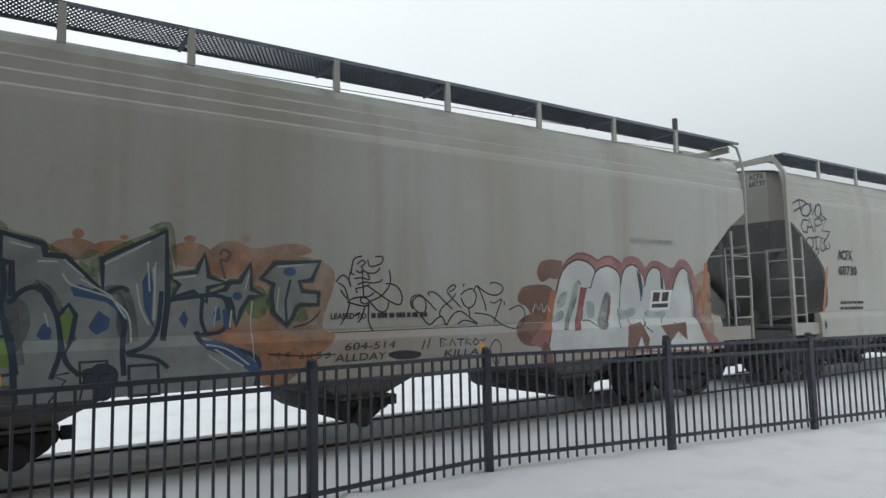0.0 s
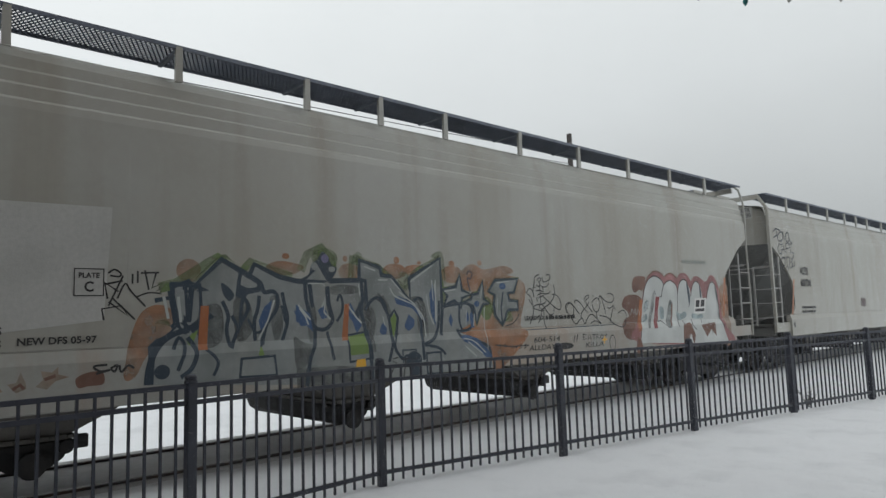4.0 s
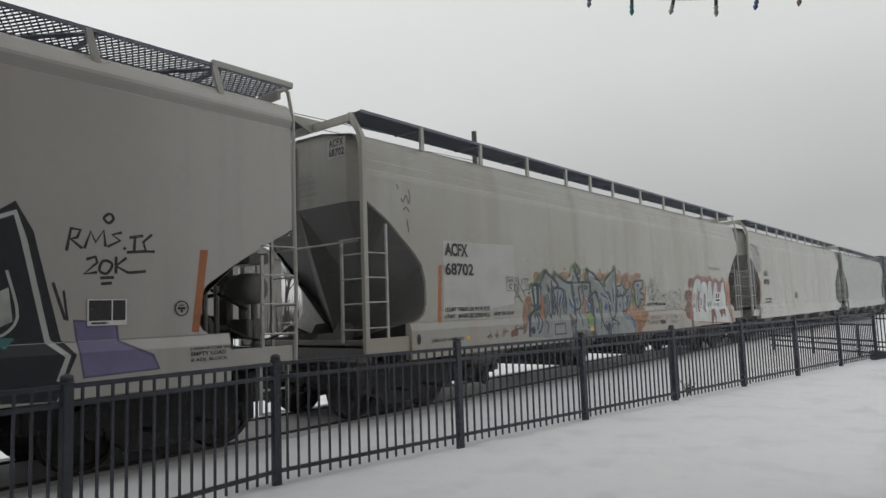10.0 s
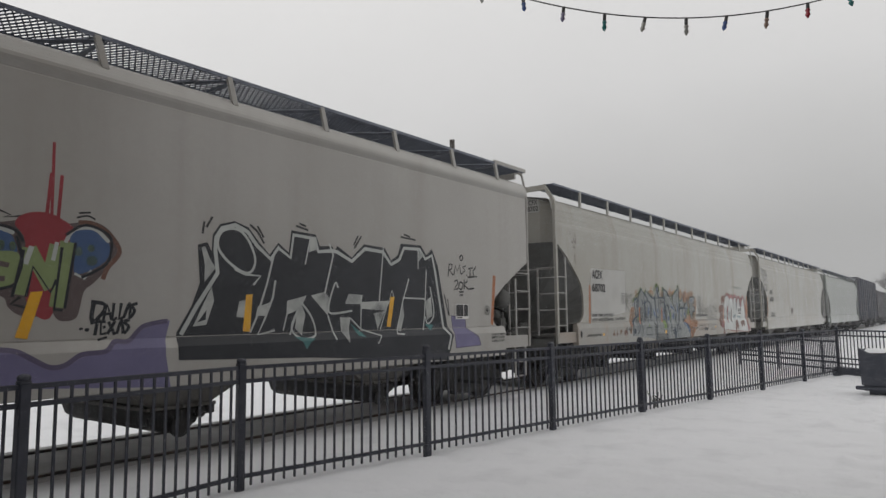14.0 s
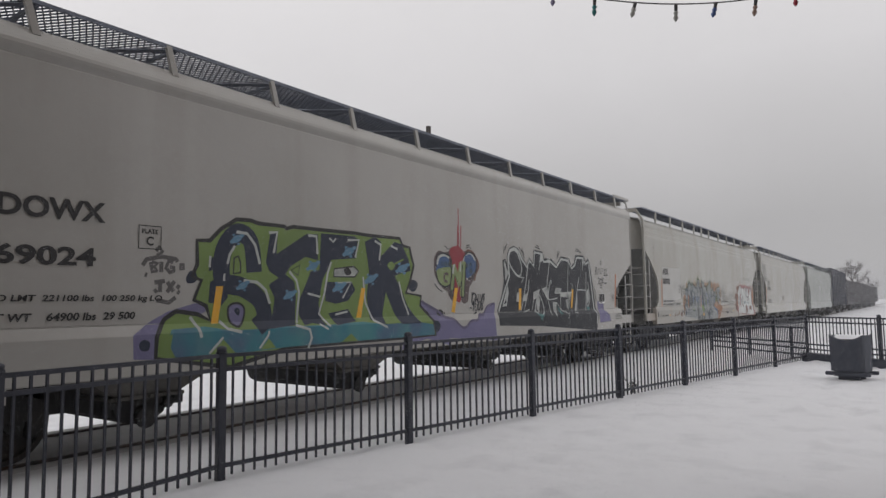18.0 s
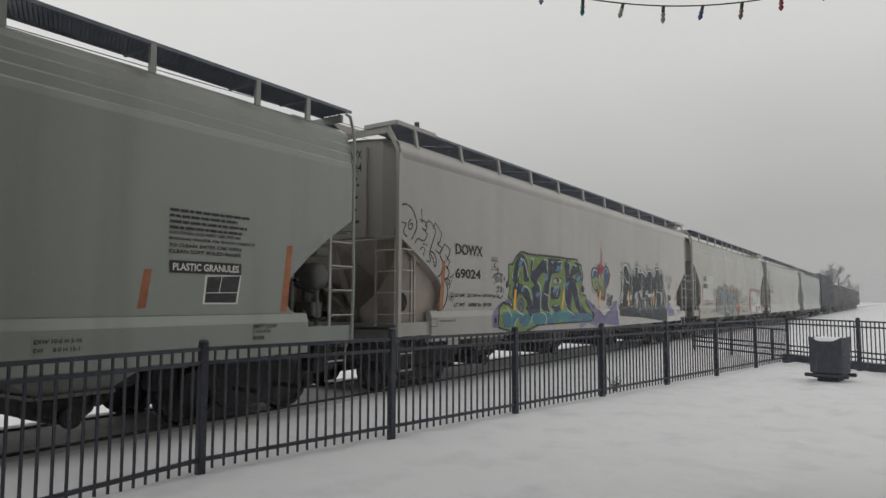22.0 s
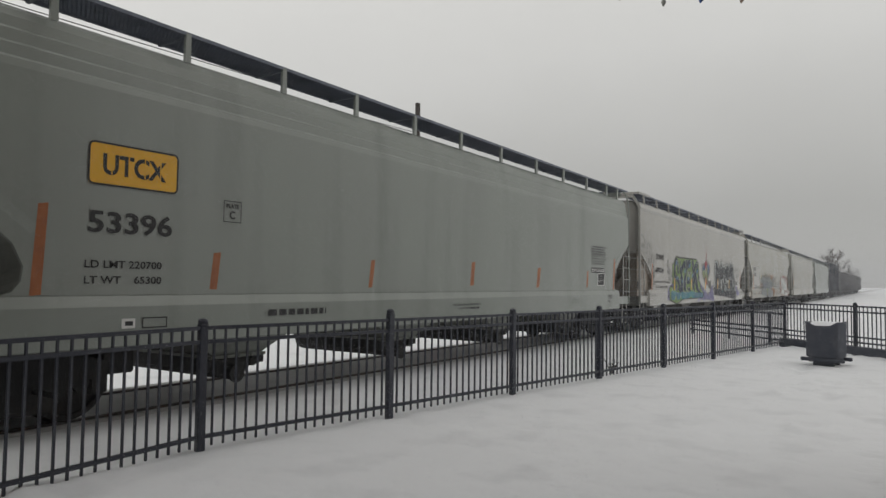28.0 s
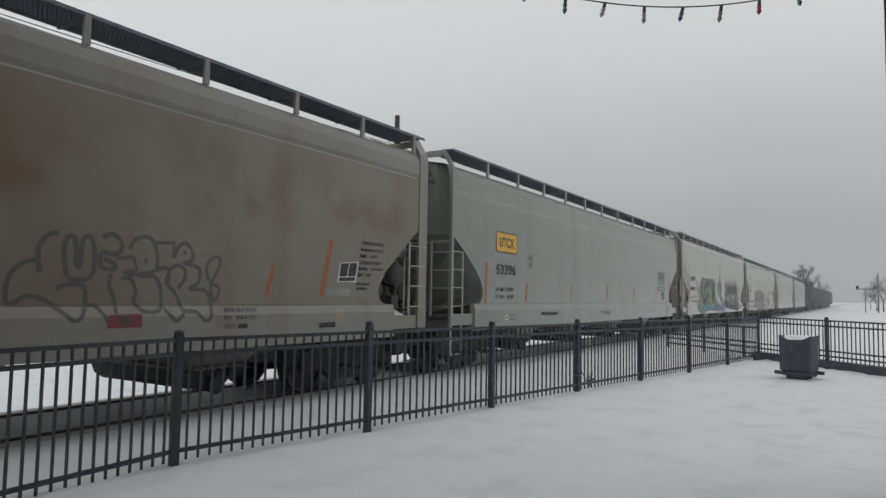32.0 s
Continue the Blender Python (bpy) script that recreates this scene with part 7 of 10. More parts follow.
ART_Z.append(("sloop", "ink", 1, 0.04, [(-8.69, 2.85), (-8.58, 2.99), (-8.4, 2.98), (-8.42, 2.81), (-8.61, 2.76)]))
ART_Z.append(("fill", "orange", 8, 0, [(-7.93, 2.42), (-7.84, 2.42), (-8.12, 1.47), (-8.21, 1.47)]))
ART_D = []
ART_D.append(("line", "black", 1, 0.032, [(6.74, 2.37), (6.78, 2.6), (6.87, 2.59), (6.84, 2.51), (6.78, 2.49), (6.89, 2.4)]))
ART_D.append(("line", "black", 1, 0.032, [(6.91, 2.4), (6.97, 2.58), (7.02, 2.47), (7.1, 2.6), (7.12, 2.43)]))
ART_D.append(("line", "black", 1, 0.032, [(7.29, 2.59), (7.19, 2.56), (7.27, 2.5), (7.14, 2.43)]))
ART_D.append(("line", "black", 1, 0.032, [(7.31, 2.43), (7.33, 2.41)]))
ART_D.append(("line", "black", 1, 0.032, [(7.37, 2.54), (7.52, 2.57)]))
ART_D.append(("line", "black", 1, 0.032, [(7.43, 2.55), (7.42, 2.39)]))
ART_D.append(("line", "black", 1, 0.032, [(7.34, 2.38), (7.55, 2.4)]))
ART_D.append(("line", "black", 1, 0.032, [(7.62, 2.59), (7.52, 2.5), (7.55, 2.4), (7.65, 2.4)]))
ART_D.append(("line", "black", 1, 0.032, [(6.93, 2.29), (7.02, 2.32), (7.04, 2.26), (6.91, 2.14), (7.04, 2.16)]))
ART_D.append(("line", "black", 1, 0.032, [(7.23, 2.33), (7.23, 2.15)]))
ART_D.append(("line", "black", 1, 0.032, [(7.34, 2.32), (7.23, 2.23), (7.36, 2.16), (7.55, 2.18)]))
ART_D.append(("line", "black", 1, 0.032, [(7.07, 2.1), (7.21, 2.11)]))
ART_D.append(("line", "black", 1, 0.032, [(7.08, 2.04), (7.19, 2.05)]))
ART_D.append(("sloop", "black", 1, 0.03, [(7.1, 2.28), (7.06, 2.18), (7.14, 2.15), (7.19, 2.25)]))
ART_D.append(("sloop", "black", 1, 0.03, [(7.1, 2.73), (7.16, 2.78), (7.2, 2.73), (7.15, 2.68)]))
ART_D.append(("fill", "lilac", 1, 0, [(6.82, 1.67), (7.24, 1.63), (7.26, 1.44), (7.62, 1.27), (7.69, 1.12), (6.91, 1.1)]))
ART_D.append(("loop", "plum", 2, 0.03, [(6.82, 1.67), (7.24, 1.63), (7.26, 1.44), (7.62, 1.27), (7.69, 1.12), (6.91, 1.1)]))
ART_D.append(("fill", "lilac", 1, 0, [(-6.35, 1.08), (-6.36, 1.34), (-6.14, 1.49), (-5.92, 1.6), (-5.54, 1.7), (-5.36, 1.62), (-5.73, 1.45), (-5.96, 1.05)]))
ART_D.append(("fill", "lilac", 1, 0, [(-1.27, 1.74), (-0.98, 1.67), (-0.6, 1.48), (-0.28, 1.32), (-0.29, 1.02), (-0.98, 1.05), (-1.68, 1.04)]))
ART_D.append(("sfill", "navy", 3, 0, [(-6.29, 1.24), (-6.23, 1.29), (-6.16, 1.25), (-6.18, 1.17), (-6.26, 1.17)]))
ART_D.append(("sfill", "navy", 3, 0, [(-0.8, 1.29), (-0.68, 1.36), (-0.56, 1.26), (-0.65, 1.15), (-0.77, 1.19)]))
ART_D.append(("sfill", "navy", 3, 0, [(-5.7, 1.99), (-5.64, 2.08), (-5.56, 2.05), (-5.57, 1.95), (-5.67, 1.93)]))
ART_D.append(("sfill", "navy", 3, 0, [(-1.43, 1.98), (-1.32, 2.07), (-1.18, 2), (-1.27, 1.87), (-1.41, 1.89)]))
ART_D.append(("sfill", "navy", 3, 0, [(-1.99, 1.29), (-1.86, 1.33), (-1.81, 1.22), (-1.94, 1.17)]))
ART_D.append(("fill", "green", 2, 0, [(-5.56, 2.45), (-5.38, 2.46), (-5.23, 2.61), (-4.99, 2.76), (-4.76, 2.77), (-4.65, 2.74), (-4.19, 2.74), (-4.16, 2.71), (-4.04, 2.75), (-3.61, 2.75), (-2.78, 2.76), (-2.43, 2.75), (-1.67, 2.76), (-1.59, 2.64), (-1.4, 2.62), (-1.37, 2.5), (-1.29, 2.32), (-1.4, 2.04), (-1.52, 1.84), (-1.09, 1.79), (-1.12, 1.62), (-0.91, 1.48), (-0.76, 1.34), (-0.71, 1.1), (-1.81, 1.09), (-2.99, 1.09), (-4.14, 1.08), (-5.08, 1.04), (-6.09, 1.07), (-6.08, 1.32), (-5.97, 1.51), (-5.82, 1.6), (-5.54, 1.56), (-5.36, 1.48), (-5.42, 1.66), (-5.59, 1.73), (-5.49, 1.97), (-5.62, 2.01), (-5.55, 2.16)]))
ART_D.append(("loop", "black", 3, 0.055, [(-5.56, 2.45), (-5.38, 2.46), (-5.23, 2.61), (-4.99, 2.76), (-4.76, 2.77), (-4.65, 2.74), (-4.19, 2.74), (-4.16, 2.71), (-4.04, 2.75), (-3.61, 2.75), (-2.78, 2.76), (-2.43, 2.75), (-1.67, 2.76), (-1.59, 2.64), (-1.4, 2.62), (-1.37, 2.5), (-1.29, 2.32), (-1.4, 2.04), (-1.52, 1.84), (-1.09, 1.79), (-1.12, 1.62), (-0.91, 1.48), (-0.76, 1.34), (-0.71, 1.1), (-1.81, 1.09), (-2.99, 1.09), (-4.14, 1.08), (-5.08, 1.04), (-6.09, 1.07), (-6.08, 1.32), (-5.97, 1.51), (-5.82, 1.6), (-5.54, 1.56), (-5.36, 1.48), (-5.42, 1.66), (-5.59, 1.73), (-5.49, 1.97), (-5.62, 2.01), (-5.55, 2.16)]))
ART_D.append(("fill", "aqua", 4, 0, [(-5.89, 1.39), (-5.44, 1.41), (-5.09, 1.35), (-4.72, 1.35), (-4.15, 1.37), (-3.4, 1.36), (-2.66, 1.39), (-2.07, 1.33), (-1.27, 1.35), (-0.79, 1.29), (-0.74, 1.11), (-1.81, 1.1), (-2.99, 1.1), (-4.14, 1.09), (-5.08, 1.05), (-5.84, 1.06), (-5.95, 1.26)]))
ART_D.append(("fill", "green", 5, 0, [(-5.39, 1.06), (-5.19, 1.24), (-5, 1.06)]))
ART_D.append(("fill", "green", 5, 0, [(-4.62, 1.08), (-4.48, 1.22), (-4.36, 1.09)]))
ART_D.append(("fill", "green", 5, 0, [(-3.11, 1.1), (-2.9, 1.22), (-2.75, 1.1)]))
ART_D.append(("fill", "green", 5, 0, [(-6.05, 1.12), (-5.99, 1.29), (-5.88, 1.34), (-5.92, 1.11)]))
ART_D.append(("sline", "navy", 5, 0.25, [(-4.7, 2.09), (-4.76, 2.48), (-4.96, 2.59), (-5.15, 2.41), (-5.21, 2.15), (-5.16, 1.95), (-4.88, 1.89), (-4.61, 1.73), (-4.53, 1.5), (-4.67, 1.37)]))
ART_D.append(("fill", "navy", 5, 0, [(-4.51, 2.23), (-4.44, 2.64), (-4.31, 2.67), (-4.33, 2.35), (-3.78, 2.67), (-3.56, 2.68), (-3.56, 2.3), (-3.8, 2.34), (-4.07, 2.2), (-4.17, 2.08), (-4.01, 1.98), (-3.98, 1.76), (-4, 1.38), (-4.5, 1.34), (-4.39, 1.55), (-4.36, 1.76), (-4.46, 1.93), (-4.29, 2.03), (-4.45, 2.11)]))
ART_D.append(("fill", "navy", 5, 0, [(-3.5, 2.7), (-2.78, 2.71), (-2.71, 2.67), (-2.75, 2.37), (-3.29, 2.32), (-3.38, 2.15), (-3.46, 2.03), (-3.55, 1.68), (-3.5, 1.46), (-3.4, 1.35), (-3.69, 1.4), (-3.83, 1.37), (-3.93, 1.54), (-3.9, 1.76), (-3.78, 1.98), (-3.7, 2.14), (-3.53, 2.16)]))
ART_D.append(("fill", "navy", 5, 0, [(-3.42, 1.99), (-2.85, 2), (-2.77, 1.88), (-2.93, 1.71), (-3.2, 1.67), (-3.41, 1.71)]))
ART_D.append(("fill", "navy", 5, 0, [(-3.35, 1.53), (-2.94, 1.59), (-2.77, 1.4), (-3.2, 1.35)]))
ART_D.append(("fill", "navy", 5, 0, [(-2.55, 2.64), (-2.31, 2.74), (-2.16, 2.67), (-2.19, 2.41), (-1.81, 2.69), (-1.61, 2.66), (-1.43, 2.4), (-1.38, 2.22), (-1.68, 2.16), (-1.81, 2.12), (-1.61, 1.85), (-1.48, 1.63), (-1.27, 1.44), (-1.13, 1.32), (-1.68, 1.32), (-1.86, 1.54), (-2.04, 1.85), (-2.13, 1.51), (-2.09, 1.33), (-2.43, 1.41), (-2.51, 1.76), (-2.45, 2.18), (-2.5, 2.43)]))
ART_D.append(("fill", "navy", 5, 0, [(-5.38, 2.24), (-5.29, 2.27), (-5.31, 2.11), (-5.39, 2.08)]))
ART_D.append(("fill", "navy", 5, 0, [(-5.37, 1.95), (-5.26, 2), (-5.1, 1.96), (-5.11, 1.76), (-5.2, 1.66), (-5.39, 1.7)]))
ART_D.append(("sfill", "lilac", 6, 0, [(-5.1, 1.64), (-4.97, 1.69), (-4.86, 1.63), (-4.87, 1.48), (-4.96, 1.39), (-5.08, 1.47)]))
ART_D.append(("sloop", "black", 7, 0.03, [(-5.1, 1.64), (-4.97, 1.69), (-4.86, 1.63), (-4.87, 1.48), (-4.96, 1.39), (-5.08, 1.47)]))
ART_D.append(("sfill", "navy", 7, 0, [(-5.01, 1.59), (-4.97, 1.63), (-4.92, 1.59), (-4.95, 1.53)]))
ART_D.append(("fill", "chrome", 6, 0, [(-3.23, 2.19), (-2.8, 2.24), (-2.69, 2.17), (-2.78, 2.08), (-3.24, 2.07)]))
ART_D.append(("loop", "black", 7, 0.025, [(-3.23, 2.19), (-2.8, 2.24), (-2.69, 2.17), (-2.78, 2.08), (-3.24, 2.07)]))
ART_D.append(("sfill", "black", 7, 0, [(-3.02, 2.19), (-2.91, 2.21), (-2.86, 2.13), (-2.97, 2.1)]))
ART_D.append(("sfill", "green", 6, 0, [(-2, 2.29), (-1.9, 2.36), (-1.8, 2.29), (-1.9, 2.21)]))
ART_D.append(("line", "green", 6, 0.03, [(-1.81, 2.32), (-1.57, 2.41)]))
ART_D.append(("fill", "green", 6, 0, [(-5.03, 2.06), (-5.02, 2.26), (-4.96, 2.29), (-4.92, 2.21), (-4.92, 2.08)]))
ART_D.append(("loop", "black", 7, 0.025, [(-5.03, 2.06), (-5.02, 2.26), (-4.96, 2.29), (-4.92, 2.21), (-4.92, 2.08)]))
ART_D.append(("fill", "green", 6, 0, [(-4.07, 2.14), (-3.91, 2.22), (-3.94, 2.07)]))
ART_D.append(("loop", "black", 7, 0.025, [(-4.07, 2.14), (-3.91, 2.22), (-3.94, 2.07)]))
ART_D.append(("line", "pale", 6, 0.04, [(-4.99, 2.6), (-4.82, 2.59), (-4.69, 2.45), (-4.61, 2.2)]))
ART_D.append(("line", "pale", 6, 0.035, [(-5.01, 2.42), (-5.09, 2.3), (-5.12, 2.18)]))
ART_D.append(("line", "pale", 6, 0.04, [(-4.87, 1.98), (-4.65, 1.96), (-4.51, 1.86), (-4.44, 1.68)]))
ART_D.append(("line", "pale", 6, 0.03, [(-5.37, 2.27), (-5.38, 2.13)]))
ART_D.append(("line", "pale", 6, 0.03, [(-5.17, 1.97), (-5.16, 2.06)]))
ART_D.append(("line", "pale", 6, 0.04, [(-4.46, 2.63), (-4.32, 2.65), (-4.38, 2.36)]))
ART_D.append(("line", "pale", 6, 0.04, [(-3.75, 2.65), (-3.59, 2.65), (-3.57, 2.39)]))
ART_D.append(("line", "pale", 6, 0.035, [(-4.1, 2.12), (-3.97, 2), (-3.92, 1.83), (-3.97, 1.41)]))
ART_D.append(("line", "pale", 6, 0.04, [(-2.94, 2.64), (-2.68, 2.66), (-2.77, 2.38)]))
ART_D.append(("line", "pale", 6, 0.035, [(-3.29, 2.29), (-3.36, 2.13), (-3.43, 1.82), (-3.54, 1.53), (-3.34, 1.34)]))
ART_D.append(("line", "pale", 6, 0.03, [(-3.15, 1.98), (-2.86, 2), (-3.05, 1.75)]))
ART_D.append(("line", "pale", 6, 0.03, [(-3.76, 1.82), (-3.51, 1.77)]))
ART_D.append(("line", "pale", 6, 0.03, [(-3.33, 2.64), (-3.25, 2.59), (-3.19, 2.65)]))
ART_D.append(("line", "pale", 6, 0.04, [(-2.31, 2.67), (-2.16, 2.62), (-2.2, 2.36)]))
ART_D.append(("line", "pale", 6, 0.035, [(-1.91, 2.62), (-1.73, 2.57)]))
ART_D.append(("line", "pale", 6, 0.035, [(-1.7, 2.03), (-1.61, 1.76), (-1.44, 1.47)]))
ART_D.append(("line", "pale", 6, 0.035, [(-2.59, 2.09), (-2.54, 1.68), (-2.36, 1.4), (-2.04, 1.28)]))
ART_D.append(("line", "pale", 6, 0.04, [(-5.64, 1.53), (-5.53, 1.39), (-5.5, 1.28)]))
ART_D.append(("line", "pale", 6, 0.04, [(-5.23, 1.47), (-5.12, 1.37), (-4.91, 1.32)]))
ART_D.append(("line", "pale", 6, 0.04, [(-4, 1.38), (-3.75, 1.31), (-3.71, 1.19), (-3.78, 1.05)]))
ART_D.append(("line", "pale", 6, 0.03, [(-3.55, 1.38), (-3.38, 1.3)]))
ART_D.append(("line", "pale", 6, 0.03, [(-3.2, 1.51), (-2.94, 1.55)]))
ART_D.append(("line", "pale", 6, 0.03, [(-5.39, 1.08), (-5.19, 1.27)]))
ART_D.append(("line", "pale", 6, 0.03, [(-4.63, 1.1), (-4.49, 1.26), (-4.47, 1.32)]))
ART_D.append(("sfill", "blot", 7, 0, [(-4.91, 2.51), (-4.97, 2.56), (-5.05, 2.51), (-5.01, 2.45)]))
ART_D.append(("sfill", "blot", 7, 0, [(-4.87, 2.56), (-4.91, 2.58), (-4.95, 2.55), (-4.92, 2.52)]))
ART_D.append(("sfill", "blot", 7, 0, [(-5.01, 2.47), (-5.05, 2.5), (-5.09, 2.47), (-5.06, 2.44)]))
ART_D.append(("sfill", "blot", 7, 0, [(-4.93, 2.45), (-4.95, 2.46), (-4.98, 2.45), (-4.96, 2.43)]))
ART_D.append(("sfill", "blot", 7, 0, [(-5.01, 2.56), (-5.03, 2.57), (-5.05, 2.56), (-5.04, 2.54)]))
ART_D.append(("sfill", "blot", 7, 0, [(-4.81, 1.91), (-4.87, 1.96), (-4.95, 1.92), (-4.9, 1.86)]))
ART_D.append(("sfill", "blot", 7, 0, [(-4.77, 1.96), (-4.8, 1.98), (-4.85, 1.96), (-4.82, 1.92)]))
ART_D.append(("sfill", "blot", 7, 0, [(-4.91, 1.88), (-4.94, 1.91), (-4.99, 1.88), (-4.96, 1.85)]))
ART_D.append(("sfill", "blot", 7, 0, [(-4.83, 1.85), (-4.85, 1.87), (-4.87, 1.86), (-4.86, 1.84)]))
ART_D.append(("sfill", "blot", 7, 0, [(-4.9, 1.97), (-4.93, 1.98), (-4.95, 1.97), (-4.94, 1.95)]))
ART_D.append(("sfill", "blot", 7, 0, [(-4, 1.8), (-4.08, 1.85), (-4.17, 1.8), (-4.11, 1.74)]))
ART_D.append(("sfill", "blot", 7, 0, [(-3.95, 1.84), (-3.99, 1.87), (-4.05, 1.84), (-4.02, 1.81)]))
ART_D.append(("sfill", "blot", 7, 0, [(-4.12, 1.76), (-4.16, 1.79), (-4.21, 1.76), (-4.18, 1.73)]))
ART_D.append(("sfill", "blot", 7, 0, [(-4.03, 1.73), (-4.05, 1.75), (-4.08, 1.73), (-4.06, 1.71)]))
ART_D.append(("sfill", "blot", 7, 0, [(-4.12, 1.85), (-4.14, 1.87), (-4.17, 1.86), (-4.15, 1.83)]))
ART_D.append(("sfill", "blot", 7, 0, [(-3.56, 2.22), (-3.64, 2.27), (-3.74, 2.22), (-3.68, 2.15)]))
ART_D.append(("sfill", "blot", 7, 0, [(-3.51, 2.27), (-3.55, 2.3), (-3.61, 2.27), (-3.57, 2.23)]))
ART_D.append(("sfill", "blot", 7, 0, [(-3.69, 2.18), (-3.73, 2.2), (-3.79, 2.18), (-3.76, 2.14)]))
ART_D.append(("sfill", "blot", 7, 0, [(-3.59, 2.15), (-3.61, 2.17), (-3.65, 2.15), (-3.63, 2.13)]))
ART_D.append(("sfill", "blot", 7, 0, [(-3.68, 2.27), (-3.71, 2.29), (-3.74, 2.27), (-3.72, 2.25)]))
ART_D.append(("sfill", "blot", 7, 0, [(-2.8, 2.47), (-2.89, 2.53), (-3.01, 2.47), (-2.94, 2.4)]))
ART_D.append(("sfill", "blot", 7, 0, [(-2.74, 2.53), (-2.79, 2.56), (-2.86, 2.52), (-2.82, 2.48)]))
ART_D.append(("sfill", "blot", 7, 0, [(-2.95, 2.42), (-3, 2.45), (-3.06, 2.42), (-3.02, 2.38)]))
ART_D.append(("sfill", "blot", 7, 0, [(-2.83, 2.4), (-2.86, 2.42), (-2.9, 2.4), (-2.88, 2.37)]))
ART_D.append(("sfill", "blot", 7, 0, [(-2.94, 2.53), (-2.97, 2.55), (-3.01, 2.53), (-2.99, 2.5)]))
ART_D.append(("sfill", "blot", 7, 0, [(-3.02, 1.92), (-3.1, 1.98), (-3.22, 1.93), (-3.15, 1.86)]))
ART_D.append(("sfill", "blot", 7, 0, [(-2.96, 1.97), (-3.01, 2), (-3.07, 1.97), (-3.03, 1.93)]))
ART_D.append(("sfill", "blot", 7, 0, [(-3.16, 1.88), (-3.2, 1.91), (-3.27, 1.88), (-3.23, 1.84)]))
ART_D.append(("sfill", "blot", 7, 0, [(-3.04, 1.85), (-3.07, 1.87), (-3.11, 1.85), (-3.09, 1.83)]))
ART_D.append(("sfill", "blot", 7, 0, [(-3.15, 1.98), (-3.18, 2), (-3.22, 1.98), (-3.19, 1.96)]))
ART_D.append(("sfill", "blot", 7, 0, [(-2.29, 2.06), (-2.39, 2.12), (-2.51, 2.06), (-2.44, 1.99)]))
ART_D.append(("sfill", "blot", 7, 0, [(-2.22, 2.11), (-2.28, 2.15), (-2.35, 2.11), (-2.31, 2.07)]))
ART_D.append(("sfill", "blot", 7, 0, [(-2.45, 2.01), (-2.5, 2.05), (-2.57, 2.02), (-2.53, 1.97)]))
ART_D.append(("sfill", "blot", 7, 0, [(-2.32, 1.98), (-2.35, 2), (-2.39, 1.98), (-2.37, 1.96)]))
ART_D.append(("sfill", "blot", 7, 0, [(-2.44, 2.12), (-2.47, 2.14), (-2.51, 2.12), (-2.49, 2.1)]))
ART_D.append(("sfill", "blot", 7, 0, [(-1.47, 2.26), (-1.58, 2.32), (-1.73, 2.26), (-1.65, 2.18)]))
ART_D.append(("sfill", "blot", 7, 0, [(-1.4, 2.32), (-1.46, 2.35), (-1.54, 2.32), (-1.49, 2.28)]))
ART_D.append(("sfill", "blot", 7, 0, [(-1.66, 2.21), (-1.72, 2.24), (-1.8, 2.21), (-1.75, 2.17)]))
ART_D.append(("sfill", "blot", 7, 0, [(-1.51, 2.18), (-1.55, 2.2), (-1.6, 2.18), (-1.57, 2.15)]))
ART_D.append(("sfill", "blot", 7, 0, [(-1.65, 2.33), (-1.68, 2.35), (-1.73, 2.33), (-1.7, 2.3)]))
ART_D.append(("fill", "amber", 8, 0, [(-5.28, 1.9), (-5.18, 1.9), (-5.25, 1.44), (-5.35, 1.44)]))
ART_D.append(("fill", "amber", 8, 0, [(-2.63, 1.91), (-2.54, 1.91), (-2.64, 1.45), (-2.75, 1.45)]))
ART_D.append(("line", "spraydk", 1, 0.05, [(-6.25, 2.12), (-6.2, 2.19), (-6.02, 2.23), (-5.84, 2.21), (-5.81, 2.18)]))
ART_D.append(("line", "spraydk", 1, 0.05, [(-6.15, 2.16), (-6.13, 2.05), (-6.07, 2.06), (-6.11, 2.11), (-6.07, 2.15), (-6.14, 2.16)]))
ART_D.append(("line", "spraydk", 1, 0.05, [(-6.02, 2.17), (-6.02, 2.05)]))
ART_D.append(("line", "spraydk", 1, 0.05, [(-5.87, 2.17), (-5.93, 2.18), (-5.96, 2.1), (-5.91, 2.05), (-5.86, 2.07), (-5.86, 2.11), (-5.91, 2.11)]))
ART_D.append(("line", "spraydk", 1, 0.05, [(-5.79, 2.14), (-5.72, 2.14)]))
ART_D.append(("line", "spraydk", 1, 0.05, [(-5.79, 2.1), (-5.72, 2.11)]))
ART_D.append(("line", "spraydk", 1, 0.05, [(-6.1, 1.93), (-5.97, 1.95)]))
ART_D.append(("line", "spraydk", 1, 0.05, [(-6.03, 1.94), (-6.03, 1.82)]))
ART_D.append(("line", "spraydk", 1, 0.05, [(-5.94, 1.94), (-5.86, 1.83)]))
ART_D.append(("line", "spraydk", 1, 0.05, [(-5.85, 1.95), (-5.94, 1.82)]))
ART_D.append(("line", "spraydk", 1, 0.05, [(-6.1, 1.82), (-6.07, 1.85)]))
ART_D.append(("line", "spraydk", 1, 0.05, [(-6.07, 1.73), (-5.92, 1.7), (-5.83, 1.76)]))
ART_D.append(("line", "spraydk", 1, 0.05, [(-6.09, 2.29), (-6.05, 2.34), (-6.01, 2.29), (-6.05, 2.24), (-6.07, 2.27)]))
ART_D.append(("line", "spraydk", 1, 0.05, [(-5.82, 1.9), (-5.78, 1.87)]))
ART_D.append(("line", "spraydk", 1, 0.05, [(-5.81, 1.83), (-5.78, 1.81)]))
ART_D.append(("line", "spraydk", 1, 0.05, [(-6.22, 2.02), (-6.19, 2.01)]))
